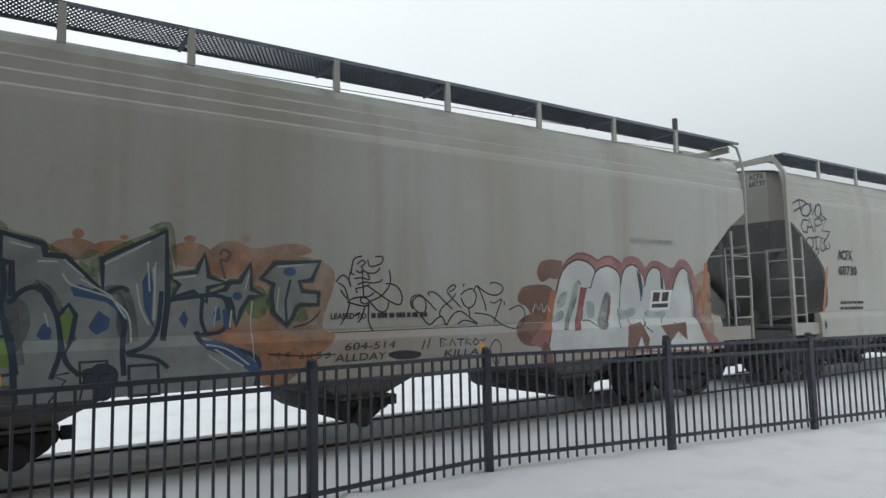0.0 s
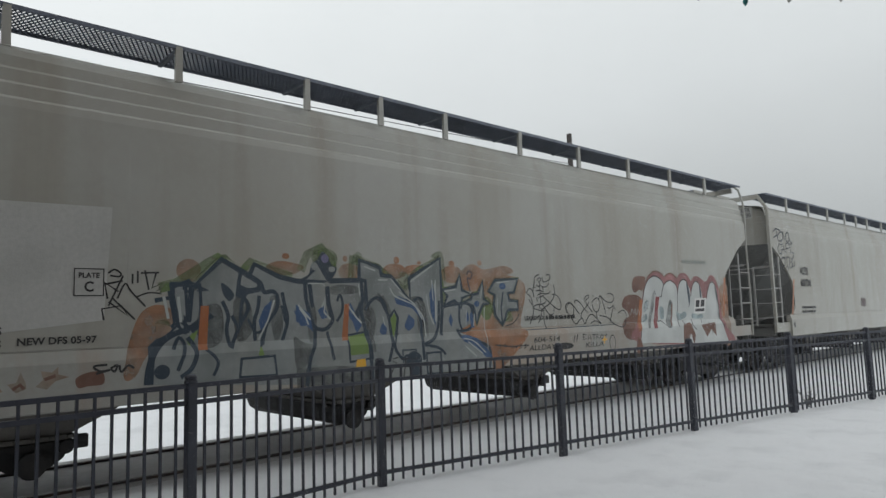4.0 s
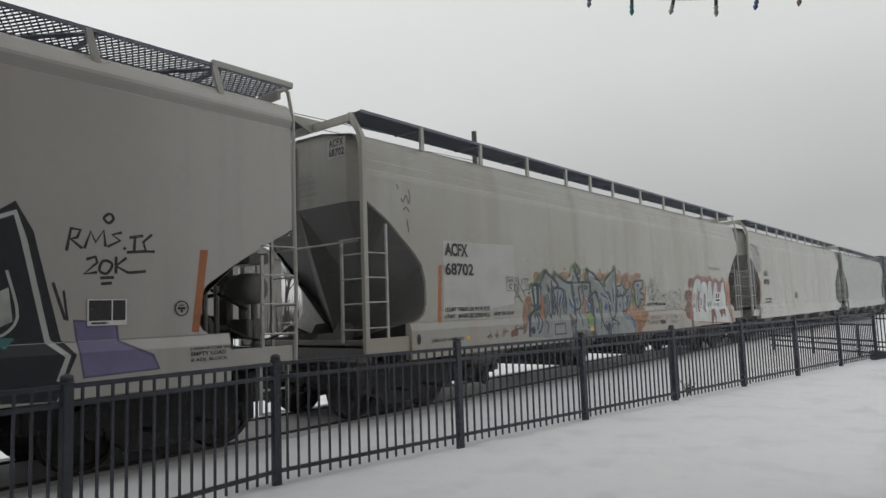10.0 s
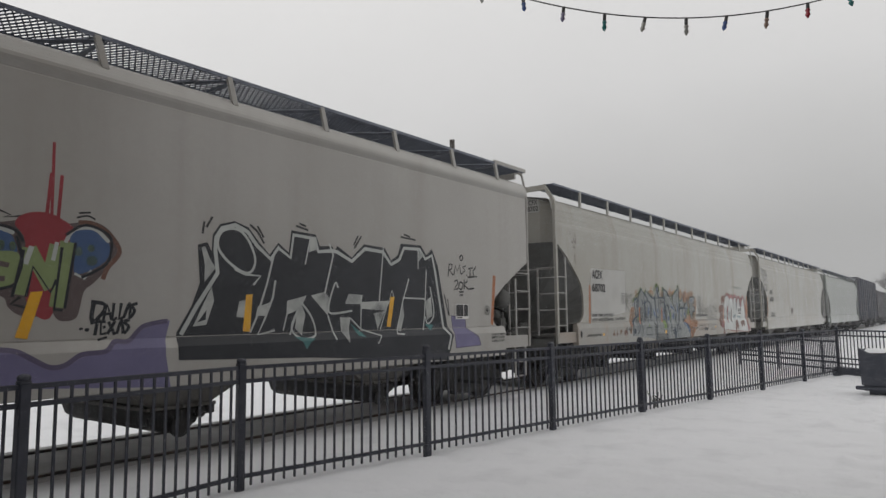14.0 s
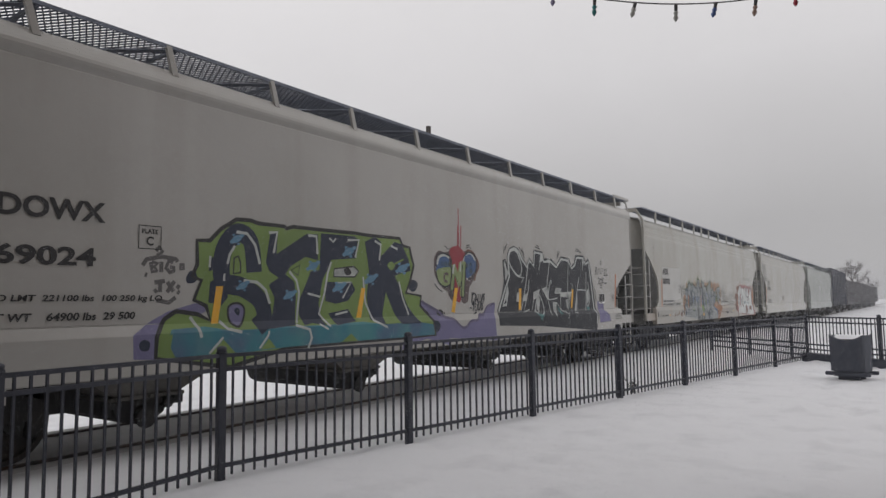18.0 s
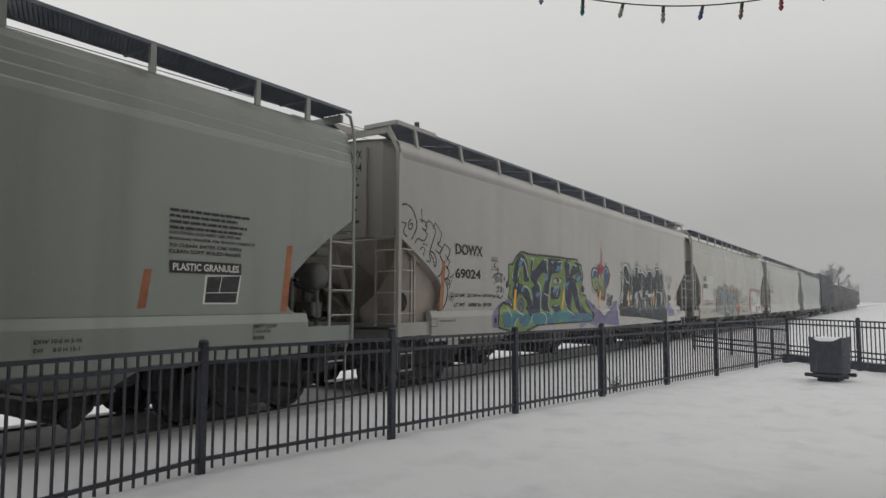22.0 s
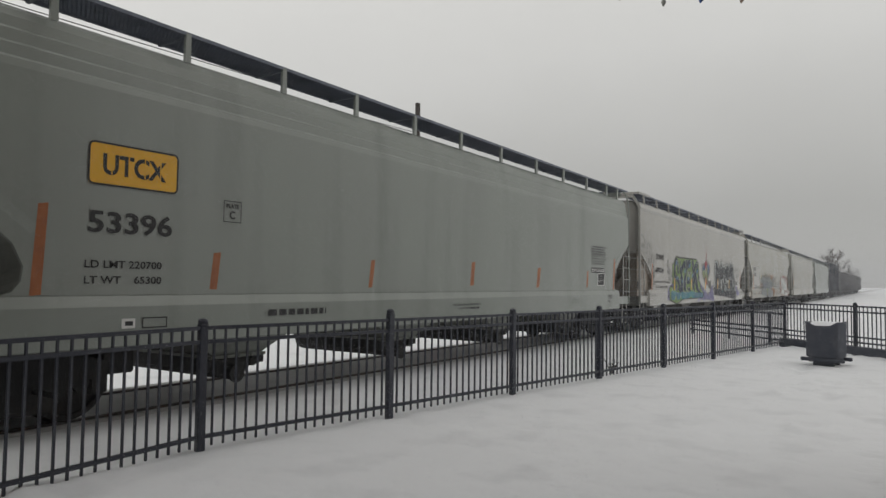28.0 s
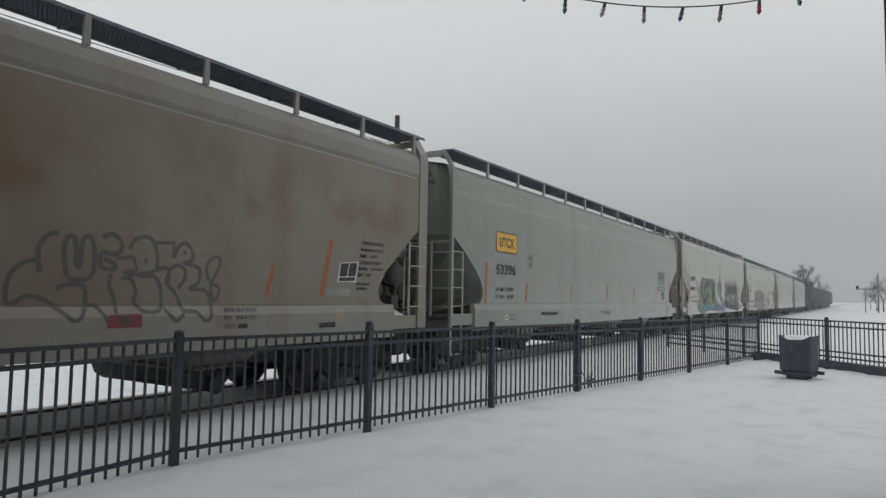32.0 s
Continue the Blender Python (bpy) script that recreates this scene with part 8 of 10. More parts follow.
ART_D.append(("line", "red", 1, 0.035, [(0.1, 3.15), (0.07, 2.68)]))
ART_D.append(("line", "red", 1, 0.035, [(0.2, 3.14), (0.18, 2.68)]))
ART_D.append(("line", "red", 1, 0.03, [(0.11, 3.47), (0.12, 2.64)]))
ART_D.append(("fill", "amber", 8, 0, [(-0.04, 1.94), (0.07, 1.95), (-0.05, 1.48), (-0.16, 1.5)]))
ART_D.append(("fill", "ink", 1, 0, [(1.51, 1.5), (1.7, 1.82), (1.8, 2.09), (1.76, 2.55), (1.89, 2.59), (1.95, 2.48), (1.96, 2.69), (2.06, 2.83), (2.27, 2.89), (2.48, 2.83), (2.64, 2.66), (2.82, 2.5), (2.96, 2.67), (3.14, 2.55), (3.18, 2.86), (3.62, 2.84), (3.7, 2.68), (3.94, 2.7), (3.98, 2.62), (4.04, 2.71), (4.34, 2.56), (4.6, 2.78), (5.07, 2.76), (5.22, 2.57), (5.38, 2.66), (5.46, 2.86), (5.98, 2.87), (6.12, 2.71), (6.28, 2.83), (6.44, 2.55), (6.7, 1.49), (6.84, 1.33), (6.76, 1.12), (6.66, 1.02), (3.54, 1.11), (1.53, 1.19)]))
ART_D.append(("line", "pale", 2, 0.055, [(1.57, 1.48), (1.77, 1.82), (2.04, 2.22), (2, 2.51), (2.01, 2.66), (2.09, 2.78), (2.28, 2.84), (2.47, 2.77), (2.62, 2.6), (2.84, 2.44), (2.96, 2.6), (3.17, 2.48), (3.22, 2.8), (3.61, 2.78), (3.67, 2.6), (3.94, 2.63), (4.04, 2.62), (4.34, 2.5), (4.62, 2.71), (5.03, 2.69), (5.22, 2.5), (5.42, 2.59), (5.54, 2.79), (5.94, 2.8), (6.1, 2.64), (6.28, 2.72), (6.36, 2.46), (6.58, 1.48), (6.76, 1.32), (6.68, 1.08)]))
ART_D.append(("sloop", "pale", 3, 0.035, [(2.03, 2.6), (2.1, 2.75), (2.3, 2.79), (2.47, 2.68), (2.59, 2.44), (2.55, 2.28), (2.44, 2.24), (2.26, 2.32), (2.09, 2.46)]))
ART_D.append(("line", "pale", 3, 0.031, [(2.9, 2.54), (2.78, 2.1), (2.64, 1.7), (2.53, 1.48)]))
ART_D.append(("line", "pale", 3, 0.031, [(2.92, 2.16), (2.88, 1.93), (2.75, 1.64), (2.65, 1.45), (2.92, 1.5)]))
ART_D.append(("line", "pale", 3, 0.031, [(2.28, 2.28), (2.45, 2.22), (2.68, 2.21), (2.57, 2.09)]))
ART_D.append(("fill", "chrome", 2, 0, [(2.64, 1.81), (2.84, 1.87), (2.78, 1.69), (2.61, 1.69)]))
ART_D.append(("fill", "chrome", 2, 0, [(2.36, 1.88), (2.46, 1.89), (2.45, 1.67), (2.32, 1.68)]))
ART_D.append(("fill", "chrome", 2, 0, [(1.72, 1.57), (1.96, 2.05), (2, 1.88), (1.9, 1.59)]))
ART_D.append(("fill", "ink", 3, 0, [(1.78, 1.62), (1.9, 1.77), (1.89, 1.65)]))
ART_D.append(("fill", "chrome", 2, 0, [(1.81, 2.52), (1.86, 2.54), (1.93, 2.39), (2.01, 2.28), (1.86, 2.1), (1.86, 2.33)]))
ART_D.append(("fill", "chrome", 2, 0, [(3.12, 1.89), (3.46, 1.97), (3.36, 1.79), (3.11, 1.7)]))
ART_D.append(("sline", "pale", 3, 0.031, [(3.36, 1.88), (3.56, 1.66), (3.62, 1.42), (3.36, 1.38), (3.2, 1.52), (3.3, 1.76)]))
ART_D.append(("fill", "chrome", 2, 0, [(3.3, 1.82), (3.39, 1.82), (3.44, 1.7), (3.38, 1.42), (3.26, 1.52)]))
ART_D.append(("line", "pale", 3, 0.023, [(3.14, 1.79), (3.06, 1.49)]))
ART_D.append(("line", "pale", 3, 0.023, [(3.3, 1.76), (3.17, 1.43)]))
ART_D.append(("line", "pale", 3, 0.031, [(3.88, 2.73), (3.96, 2.57), (3.8, 2.01)]))
ART_D.append(("fill", "chrome", 2, 0, [(3.54, 1.97), (3.8, 2.03), (3.88, 1.95), (3.86, 1.69)]))
ART_D.append(("line", "pale", 3, 0.027, [(3.86, 1.69), (4.01, 1.34)]))
ART_D.append(("sline", "pale", 3, 0.031, [(4.06, 2.09), (4, 2.16), (3.88, 1.85), (3.93, 1.72), (4.35, 1.76)]))
ART_D.append(("line", "pale", 3, 0.023, [(3.52, 2.77), (3.43, 2.4)]))
ART_D.append(("fill", "chrome", 2, 0, [(3.52, 2.77), (3.59, 2.8), (3.65, 2.63), (3.5, 2.58)]))
ART_D.append(("fill", "chrome", 2, 0, [(4.27, 2.01), (4.57, 2), (4.54, 1.86), (4.2, 1.86)]))
ART_D.append(("fill", "chrome", 2, 0, [(4.5, 1.89), (5.2, 1.92), (5.08, 1.76), (4.54, 1.79)]))
ART_D.append(("fill", "chrome", 2, 0, [(4.1, 1.66), (4.31, 1.66), (4.28, 1.49), (4.27, 1.28), (4.12, 1.46)]))
ART_D.append(("line", "pale", 3, 0.027, [(4.54, 2), (4.53, 1.48), (4.96, 1.37), (4.88, 1.25)]))
ART_D.append(("line", "pale", 3, 0.023, [(4.31, 1.65), (4.53, 1.48)]))
ART_D.append(("line", "pale", 3, 0.027, [(5.04, 2.76), (4.94, 1.91)]))
ART_D.append(("fill", "chrome", 2, 0, [(4.82, 1.72), (5.08, 1.76), (4.9, 1.47)]))
ART_D.append(("line", "pale", 3, 0.023, [(5.28, 1.98), (5.24, 2.09), (4.96, 1.47)]))
ART_D.append(("line", "pale", 3, 0.027, [(5.66, 2.29), (5.5, 1.91), (5.34, 1.39), (5.52, 1.38)]))
ART_D.append(("line", "pale", 3, 0.027, [(5.5, 1.97), (6.1, 1.96)]))
ART_D.append(("line", "pale", 3, 0.027, [(6.12, 2.44), (6.06, 1.68), (6.02, 1.43)]))
ART_D.append(("line", "pale", 3, 0.023, [(5.9, 2.78), (5.9, 2.46)]))
ART_D.append(("fill", "chrome", 2, 0, [(5.9, 2.79), (6.04, 2.71), (5.92, 2.58)]))
ART_D.append(("sline", "pale", 3, 0.027, [(6.22, 2.16), (6.32, 1.72), (6.16, 1.54), (6.06, 1.68)]))
ART_D.append(("fill", "chrome", 2, 0, [(6.08, 1.92), (6.24, 2), (6.28, 1.68), (6.12, 1.6)]))
ART_D.append(("fill", "chrome", 2, 0, [(5.34, 1.46), (5.5, 1.91), (5.54, 1.68), (5.44, 1.42)]))
ART_D.append(("fill", "amber", 8, 0, [(2.46, 1.96), (2.56, 1.97), (2.53, 1.49), (2.42, 1.5)]))
ART_D.append(("fill", "amber", 8, 0, [(5.2, 1.98), (5.3, 1.98), (5.2, 1.5), (5.11, 1.51)]))
ART_D.append(("fill", "tealp", 3, 0, [(3.23, 1.41), (3.61, 1.37), (3.51, 1.32), (3.44, 1.22), (3.38, 1.33)]))
ART_D.append(("fill", "tealp", 3, 0, [(4.31, 1.57), (4.54, 1.43), (4.62, 1.36), (4.47, 1.38)]))
ART_D.append(("fill", "tealp", 3, 0, [(6.06, 1.54), (6.3, 1.52), (6.22, 1.42)]))
ART_D.append(("line", "black", 1, 0.03, [(2.5, 2.87), (2.62, 2.79), (2.73, 2.64)]))
ART_D.append(("line", "black", 1, 0.03, [(2.62, 2.86), (2.72, 2.72)]))
ART_D.append(("line", "black", 1, 0.03, [(3.26, 2.93), (3.48, 2.89)]))
ART_D.append(("line", "black", 1, 0.03, [(3.32, 2.97), (3.44, 2.94)]))
ART_D.append(("line", "black", 1, 0.03, [(4.47, 2.9), (4.38, 2.75)]))
ART_D.append(("line", "black", 1, 0.03, [(4.54, 2.9), (4.39, 2.7)]))
ART_D.append(("line", "black", 1, 0.03, [(5.46, 2.97), (5.84, 2.95)]))
ART_D.append(("line", "black", 1, 0.03, [(5.54, 3.02), (5.7, 2.99)]))
ART_D.append(("line", "black", 1, 0.03, [(1.84, 2.84), (1.82, 2.69)]))
ART_D.append(("line", "black", 1, 0.03, [(1.95, 2.91), (1.87, 2.77)]))
ART_D.append(("line", "black", 1, 0.03, [(6.62, 2.05), (6.74, 1.68)]))
ART_D.append(("line", "black", 1, 0.025, [(6.72, 1.97), (6.76, 1.67)]))
ART_D.append(("sline", "black", 1, 0.035, [(-9.48, 3.3), (-9.34, 3.34), (-9.16, 3.29), (-9.04, 3.14), (-9, 2.98), (-9.07, 2.84), (-9.16, 2.72)]))
ART_D.append(("sline", "black", 1, 0.03, [(-9.48, 3.07), (-9.43, 3.01), (-9.32, 3), (-9.36, 2.93), (-9.39, 2.85), (-9.34, 2.79), (-9.28, 2.77)]))
ART_D.append(("sline", "black", 1, 0.03, [(-9.16, 3.09), (-9.22, 3.05), (-9.25, 2.97), (-9.23, 2.91), (-9.16, 2.92), (-9.12, 2.99), (-9.16, 3.02), (-9.2, 2.98)]))
ART_D.append(("line", "black", 1, 0.03, [(-8.86, 3.31), (-8.84, 3.11), (-8.91, 3.12), (-8.84, 3.06), (-8.82, 3.11), (-8.72, 3.07), (-8.68, 3), (-8.72, 2.93), (-8.84, 2.96)]))
ART_D.append(("sline", "black", 1, 0.03, [(-8.84, 2.96), (-8.73, 2.91), (-8.68, 2.85), (-8.74, 2.76), (-8.82, 2.73), (-8.91, 2.75), (-8.94, 2.76), (-9, 2.73), (-9.06, 2.67)]))
ART_D.append(("line", "black", 1, 0.03, [(-8.74, 3), (-8.66, 3.1), (-8.59, 3.11), (-8.41, 2.98), (-8.43, 2.86), (-8.59, 2.56), (-8.6, 2.5), (-8.57, 2.38), (-8.59, 2.35), (-8.7, 2.37)]))
ART_D.append(("line", "black", 1, 0.03, [(-8.48, 2.98), (-8.44, 3.07), (-8.41, 3.09), (-8.2, 2.91), (-8.26, 2.76), (-8.34, 2.69), (-8.36, 2.78), (-8.3, 2.68), (-8.16, 2.63), (-8.27, 2.52), (-8.41, 2.59)]))
ART_D.append(("line", "black", 1, 0.03, [(-8.29, 2.52), (-8.1, 2.72), (-7.91, 2.63), (-7.94, 2.53), (-8.04, 2.4), (-8.07, 2.51), (-8, 2.45), (-7.93, 2.39), (-8.02, 2.24), (-8.06, 2.31)]))
ART_D.append(("sline", "black", 1, 0.03, [(-8.57, 2.55), (-8.48, 2.53), (-8.4, 2.44), (-8.39, 2.34), (-8.43, 2.27), (-8.48, 2.4), (-8.59, 2.52)]))
ART_D.append(("sline", "black", 1, 0.03, [(-8.27, 2.5), (-8.18, 2.39), (-8.18, 2.25), (-8.25, 2.13), (-8.34, 2.09)]))
ART_D.append(("sline", "black", 1, 0.03, [(-8.06, 2.31), (-7.96, 2.23), (-7.96, 2.14), (-8.04, 2.05), (-8.11, 2.09), (-8.18, 2.21)]))
ART_D.append(("sline", "black", 1, 0.03, [(-8.18, 2.17), (-8.09, 2.03), (-8.02, 1.94), (-8, 1.79), (-8.06, 1.62), (-8.18, 1.48), (-8.36, 1.46)]))
ART_D.append(("line", "black", 1, 0.025, [(-8.9, 2.57), (-8.82, 2.62), (-8.74, 2.58), (-8.8, 2.46)]))
ART_D.append(("oval", "black", 1, 0, [(-8.78, 2.67), (0.025, 0.02)]))
ART_D.append(("oval", "black", 1, 0, [(-8.7, 2.66), (0.02, 0.02)]))
ART_D.append(("sloop", "black", 1, 0.025, [(-8, 2.02), (-7.96, 2.05), (-7.93, 2), (-7.96, 1.95)]))
ART_D.append(("line", "black", 1, 0.025, [(-7.93, 2.08), (-7.79, 2.16), (-7.95, 1.87)]))
ART_D.append(("fill", "orange", 8, 0, [(-8.07, 2.4), (-8.18, 2.4), (-8.28, 1.46), (-8.16, 1.47)]))
ART_D.append(("sfill", "murk", 1, 0, [(-0.7, 2.39), (-0.66, 2.53), (-0.53, 2.62), (-0.36, 2.6), (-0.18, 2.64), (-0.05, 2.69), (0.11, 2.7), (0.28, 2.65), (0.51, 2.7), (0.7, 2.62), (0.8, 2.43), (0.7, 2.22), (0.56, 2.05), (0.46, 1.95), (0.4, 1.69), (0.23, 1.66), (0.13, 1.79), (0.04, 1.7), (-0.12, 1.71), (-0.23, 1.79), (-0.27, 1.88), (-0.41, 1.93), (-0.58, 2.05), (-0.68, 2.21)]))
ART_D.append(("sfill", "red", 2, 0, [(-0.21, 2.6), (-0.12, 2.71), (0.07, 2.74), (0.23, 2.68), (0.35, 2.56), (0.19, 2.26), (0.17, 1.73), (0.03, 1.7), (-0.1, 1.94), (-0.11, 2.43)]))
ART_D.append(("sfill", "glo_b", 3, 0, [(-0.61, 2.33), (-0.57, 2.48), (-0.44, 2.53), (-0.27, 2.51), (-0.2, 2.42), (-0.21, 2.29), (-0.61, 2.24)]))
ART_D.append(("sfill", "glo_g", 3, 0, [(-0.61, 2.26), (-0.22, 2.33), (-0.15, 2.24), (-0.19, 2.03), (-0.36, 1.98), (-0.54, 2.05)]))
ART_D.append(("sline", "murk", 4, 0.05, [(-0.24, 2.19), (-0.36, 2.2), (-0.37, 2.08), (-0.27, 2.06)]))
ART_D.append(("sline", "pale", 4, 0.05, [(-0.6, 2.36), (-0.53, 2.5), (-0.36, 2.55), (-0.21, 2.51)]))
ART_D.append(("line", "glo_g", 4, 0.13, [(-0.07, 2.37), (-0.14, 1.91)]))
ART_D.append(("line", "glo_g", 4, 0.13, [(-0.07, 2.37), (0.14, 1.98)]))
ART_D.append(("line", "glo_g", 4, 0.14, [(0.18, 2.42), (0.12, 2.07)]))
ART_D.append(("line", "pale", 5, 0.05, [(-0.05, 2.39), (-0.1, 2.21)]))
ART_D.append(("line", "pale", 5, 0.04, [(0.18, 2.45), (0.15, 2.26)]))
ART_D.append(("line", "glo_g", 4, 0.16, [(0.29, 2.46), (0.21, 1.79)]))
ART_D.append(("sfill", "glo_b", 3, 0, [(0.3, 2.55), (0.52, 2.62), (0.7, 2.49), (0.67, 2.28), (0.38, 2.13), (0.35, 2.33)]))
ART_D.append(("sline", "pale", 5, 0.039, [(0.26, 2.45), (0.34, 2.59), (0.54, 2.62), (0.7, 2.49)]))
ART_D.append(("line", "pale", 5, 0.027, [(0.36, 2.14), (0.46, 2.09), (0.53, 2.18)]))
ART_D.append(("oval", "spray_g", 4, 0, [(-0.44, 2.38), (0.035, 0.045)]))
ART_D.append(("oval", "spray_g", 4, 0, [(-0.32, 2.38), (0.035, 0.05)]))
ART_D.append(("oval", "spray_g", 4, 0, [(-0.22, 2.38), (0.03, 0.045)]))
ART_D.append(("oval", "spray_g", 4, 0, [(0.39, 2.37), (0.04, 0.05)]))
ART_D.append(("oval", "spray_g", 4, 0, [(0.52, 2.41), (0.035, 0.04)]))
ART_D.append(("oval", "spray_g", 4, 0, [(0.53, 2.28), (0.055, 0.055)]))
ART_D.append(("sline", "maroon", 2, 0.05, [(0.38, 2.67), (0.54, 2.67), (0.72, 2.56), (0.82, 2.39), (0.7, 2.22), (0.65, 2.09)]))
ART_D.append(("sline", "black", 1, 0.02, [(0.36, 2.72), (0.47, 2.75), (0.55, 2.72)]))
ART_D.append(("sline", "black", 1, 0.02, [(0.38, 2.77), (0.5, 2.79)]))
ART_D.append(("line", "black", 1, 0.02, [(-0.36, 2.72), (-0.25, 2.68), (-0.31, 2.65), (-0.15, 2.68)]))
ART_D.append(("sline", "black", 1, 0.025, [(-0.68, 2.01), (-0.58, 1.93), (-0.44, 1.87)]))
ART_D.append(("line", "black", 4, 0.03, [(-0.13, 1.89), (-0.21, 1.82), (-0.08, 1.79)]))
ART_D.append(("oval", "black", 2, 0, [(-0.53, 1.49), (0.1, 0.06)]))
ART_D.append(("oval", "black", 2, 0, [(-0.39, 1.48), (0.02, 0.02)]))
ART_D.append(("oval", "lilac", 3, 0, [(-0.53, 1.49), (0.025, 0.02)]))
ART_D.append(("fill", "lilac", 1, 0, [(-1.08, 1.7), (-0.88, 1.62), (-0.62, 1.53), (-0.39, 1.41), (-0.16, 1.37), (-0, 1.28), (0.15, 1.2), (0.29, 1.21), (0.45, 1.31), (0.69, 1.33), (0.8, 1.43), (0.95, 1.43), (1.1, 1.58), (1.3, 1.63), (1.43, 1.65), (1.37, 1.4), (1.37, 1.27), (1.44, 1.02), (-0.75, 1.06), (-1.05, 1.09)]))
ART_D.append(("sline", "plum", 2, 0.05, [(-1.08, 1.7), (-0.88, 1.62), (-0.62, 1.53), (-0.39, 1.41), (-0.16, 1.37), (-0, 1.28), (0.15, 1.2), (0.29, 1.21), (0.45, 1.31), (0.69, 1.33), (0.8, 1.43), (0.95, 1.43), (1.1, 1.58), (1.3, 1.63), (1.4, 1.64)]))
ART_D.append(("line", "ink", 5, 0.03, [(-0.12, 2.35), (-0.2, 1.89)]))
ART_D.append(("line", "ink", 5, 0.03, [(-0.08, 1.89), (-0.03, 2.19), (0.14, 1.94), (0.19, 2.07)]))
ART_D.append(("line", "ink", 5, 0.03, [(0.23, 2.4), (0.18, 1.77), (0.26, 1.76)]))
ART_D.append(("line", "ink", 5, 0.03, [(0.36, 2.46), (0.28, 1.78)]))
ART_D.append(("sline", "ink", 5, 0.03, [(-0.19, 2.48), (-0.13, 2.24), (-0.18, 2.01)]))
ART_D.append(("sline", "ink", 5, 0.03, [(-0.64, 2.33), (-0.6, 2.51), (-0.44, 2.58), (-0.21, 2.54), (-0.13, 2.43)]))
ART_D.append(("sline", "ink", 5, 0.03, [(-0.63, 2.22), (-0.55, 2.04), (-0.36, 1.96), (-0.19, 2)]))
ART_D.append(("sline", "ink", 5, 0.03, [(0.26, 2.53), (0.45, 2.65), (0.68, 2.58), (0.73, 2.46), (0.68, 2.25), (0.43, 2.1)]))
ART_D.append(("sline", "ink", 1, 0.045, [(0.57, 1.85), (0.55, 1.7), (0.56, 1.65)]))
ART_D.append(("sline", "ink", 1, 0.04, [(0.54, 1.85), (0.67, 1.83), (0.68, 1.76), (0.59, 1.65)]))
ART_D.append(("line", "ink", 1, 0.035, [(0.67, 1.65), (0.71, 1.82), (0.76, 1.66)]))
ART_D.append(("line", "ink", 1, 0.03, [(0.68, 1.72), (0.76, 1.73)]))
ART_D.append(("line", "ink", 1, 0.035, [(0.78, 1.84), (0.77, 1.66), (0.82, 1.68)]))
ART_D.append(("line", "ink", 1, 0.035, [(0.86, 1.84), (0.84, 1.67), (0.89, 1.69)]))
ART_D.append(("sline", "ink", 1, 0.035, [(0.89, 1.68), (0.95, 1.84), (0.96, 1.68)]))
ART_D.append(("sline", "ink", 1, 0.035, [(1.04, 1.84), (0.97, 1.81), (1.01, 1.76), (0.97, 1.69), (0.94, 1.69)]))
ART_D.append(("line", "ink", 1, 0.035, [(0.54, 1.63), (0.65, 1.65)]))
ART_D.append(("line", "ink", 1, 0.035, [(0.61, 1.63), (0.59, 1.5)]))
ART_D.append(("line", "ink", 1, 0.03, [(0.7, 1.64), (0.65, 1.64), (0.65, 1.51), (0.71, 1.52)]))
ART_D.append(("line", "ink", 1, 0.03, [(0.67, 1.58), (0.7, 1.59)]))
ART_D.append(("line", "ink", 1, 0.035, [(0.73, 1.64), (0.8, 1.5)]))
ART_D.append(("line", "ink", 1, 0.035, [(0.8, 1.65), (0.72, 1.51)]))
ART_D.append(("sline", "ink", 1, 0.035, [(0.82, 1.51), (0.87, 1.66), (0.89, 1.51)]))
ART_D.append(("sline", "ink", 1, 0.035, [(0.96, 1.66), (0.9, 1.64), (0.95, 1.58), (0.9, 1.51)]))
ART_D.append(("oval", "ink", 1, 0, [(0.45, 1.57), (0.02, 0.015)]))
ART_D.append(("oval", "ink", 1, 0, [(0.51, 1.56), (0.025, 0.02)]))
ART_D.append(("sline", "ink", 1, 0.025, [(0.62, 1.45), (0.72, 1.48)]))
ART_D.append(("fill", "orange", 8, 0, [(8.2, 2.45), (8.3, 2.45), (8.18, 1.49), (8.09, 1.5)]))
ART_U = []
ART_U.append(("fill", "orange", 8, 0, [(-8.15, 2.41), (-8.25, 2.39), (-8.3, 1.46), (-8.19, 1.47)]))
ART_U.append(("fill", "orange", 8, 0, [(-6.04, 1.99), (-6.15, 1.98), (-6.2, 1.52), (-6.09, 1.52)]))
ART_U.append(("fill", "orange", 8, 0, [(-2.99, 2), (-3.09, 1.99), (-3.15, 1.54), (-3.05, 1.55)]))
ART_U.append(("fill", "orange", 8, 0, [(0.19, 2.07), (0.06, 2.05), (0, 1.58), (0.14, 1.59)]))
ART_U.append(("fill", "orange", 8, 0, [(3.26, 2.03), (3.1, 2.01), (3.02, 1.54), (3.17, 1.56)]))
ART_U.append(("fill", "orange", 8, 0, [(6.32, 2), (6.22, 1.99), (6.15, 1.54), (6.26, 1.55)]))
ART_U.append(("fill", "orange", 8, 0, [(8.48, 2.42), (8.37, 2.41), (8.27, 1.48), (8.4, 1.49)]))
ART_U.append(("fill", "white", 6, 0, [(7.04, 1.95), (7.59, 1.97), (7.54, 1.59), (7.01, 1.59)]))
# two darker diagonal bands beside the cut corners
ART_U.append(("line", "dusky", 1, 0.11, [(-8.96, 2.64), (-8.65, 2.42), (-8.27, 2.12)]))
ART_U.append(("sfill", "dusky", 1, 0, [(9.04, 2.61), (9.11, 2.55), (8.54, 2.15), (8.39, 2.07), (8.36, 2.16)]))
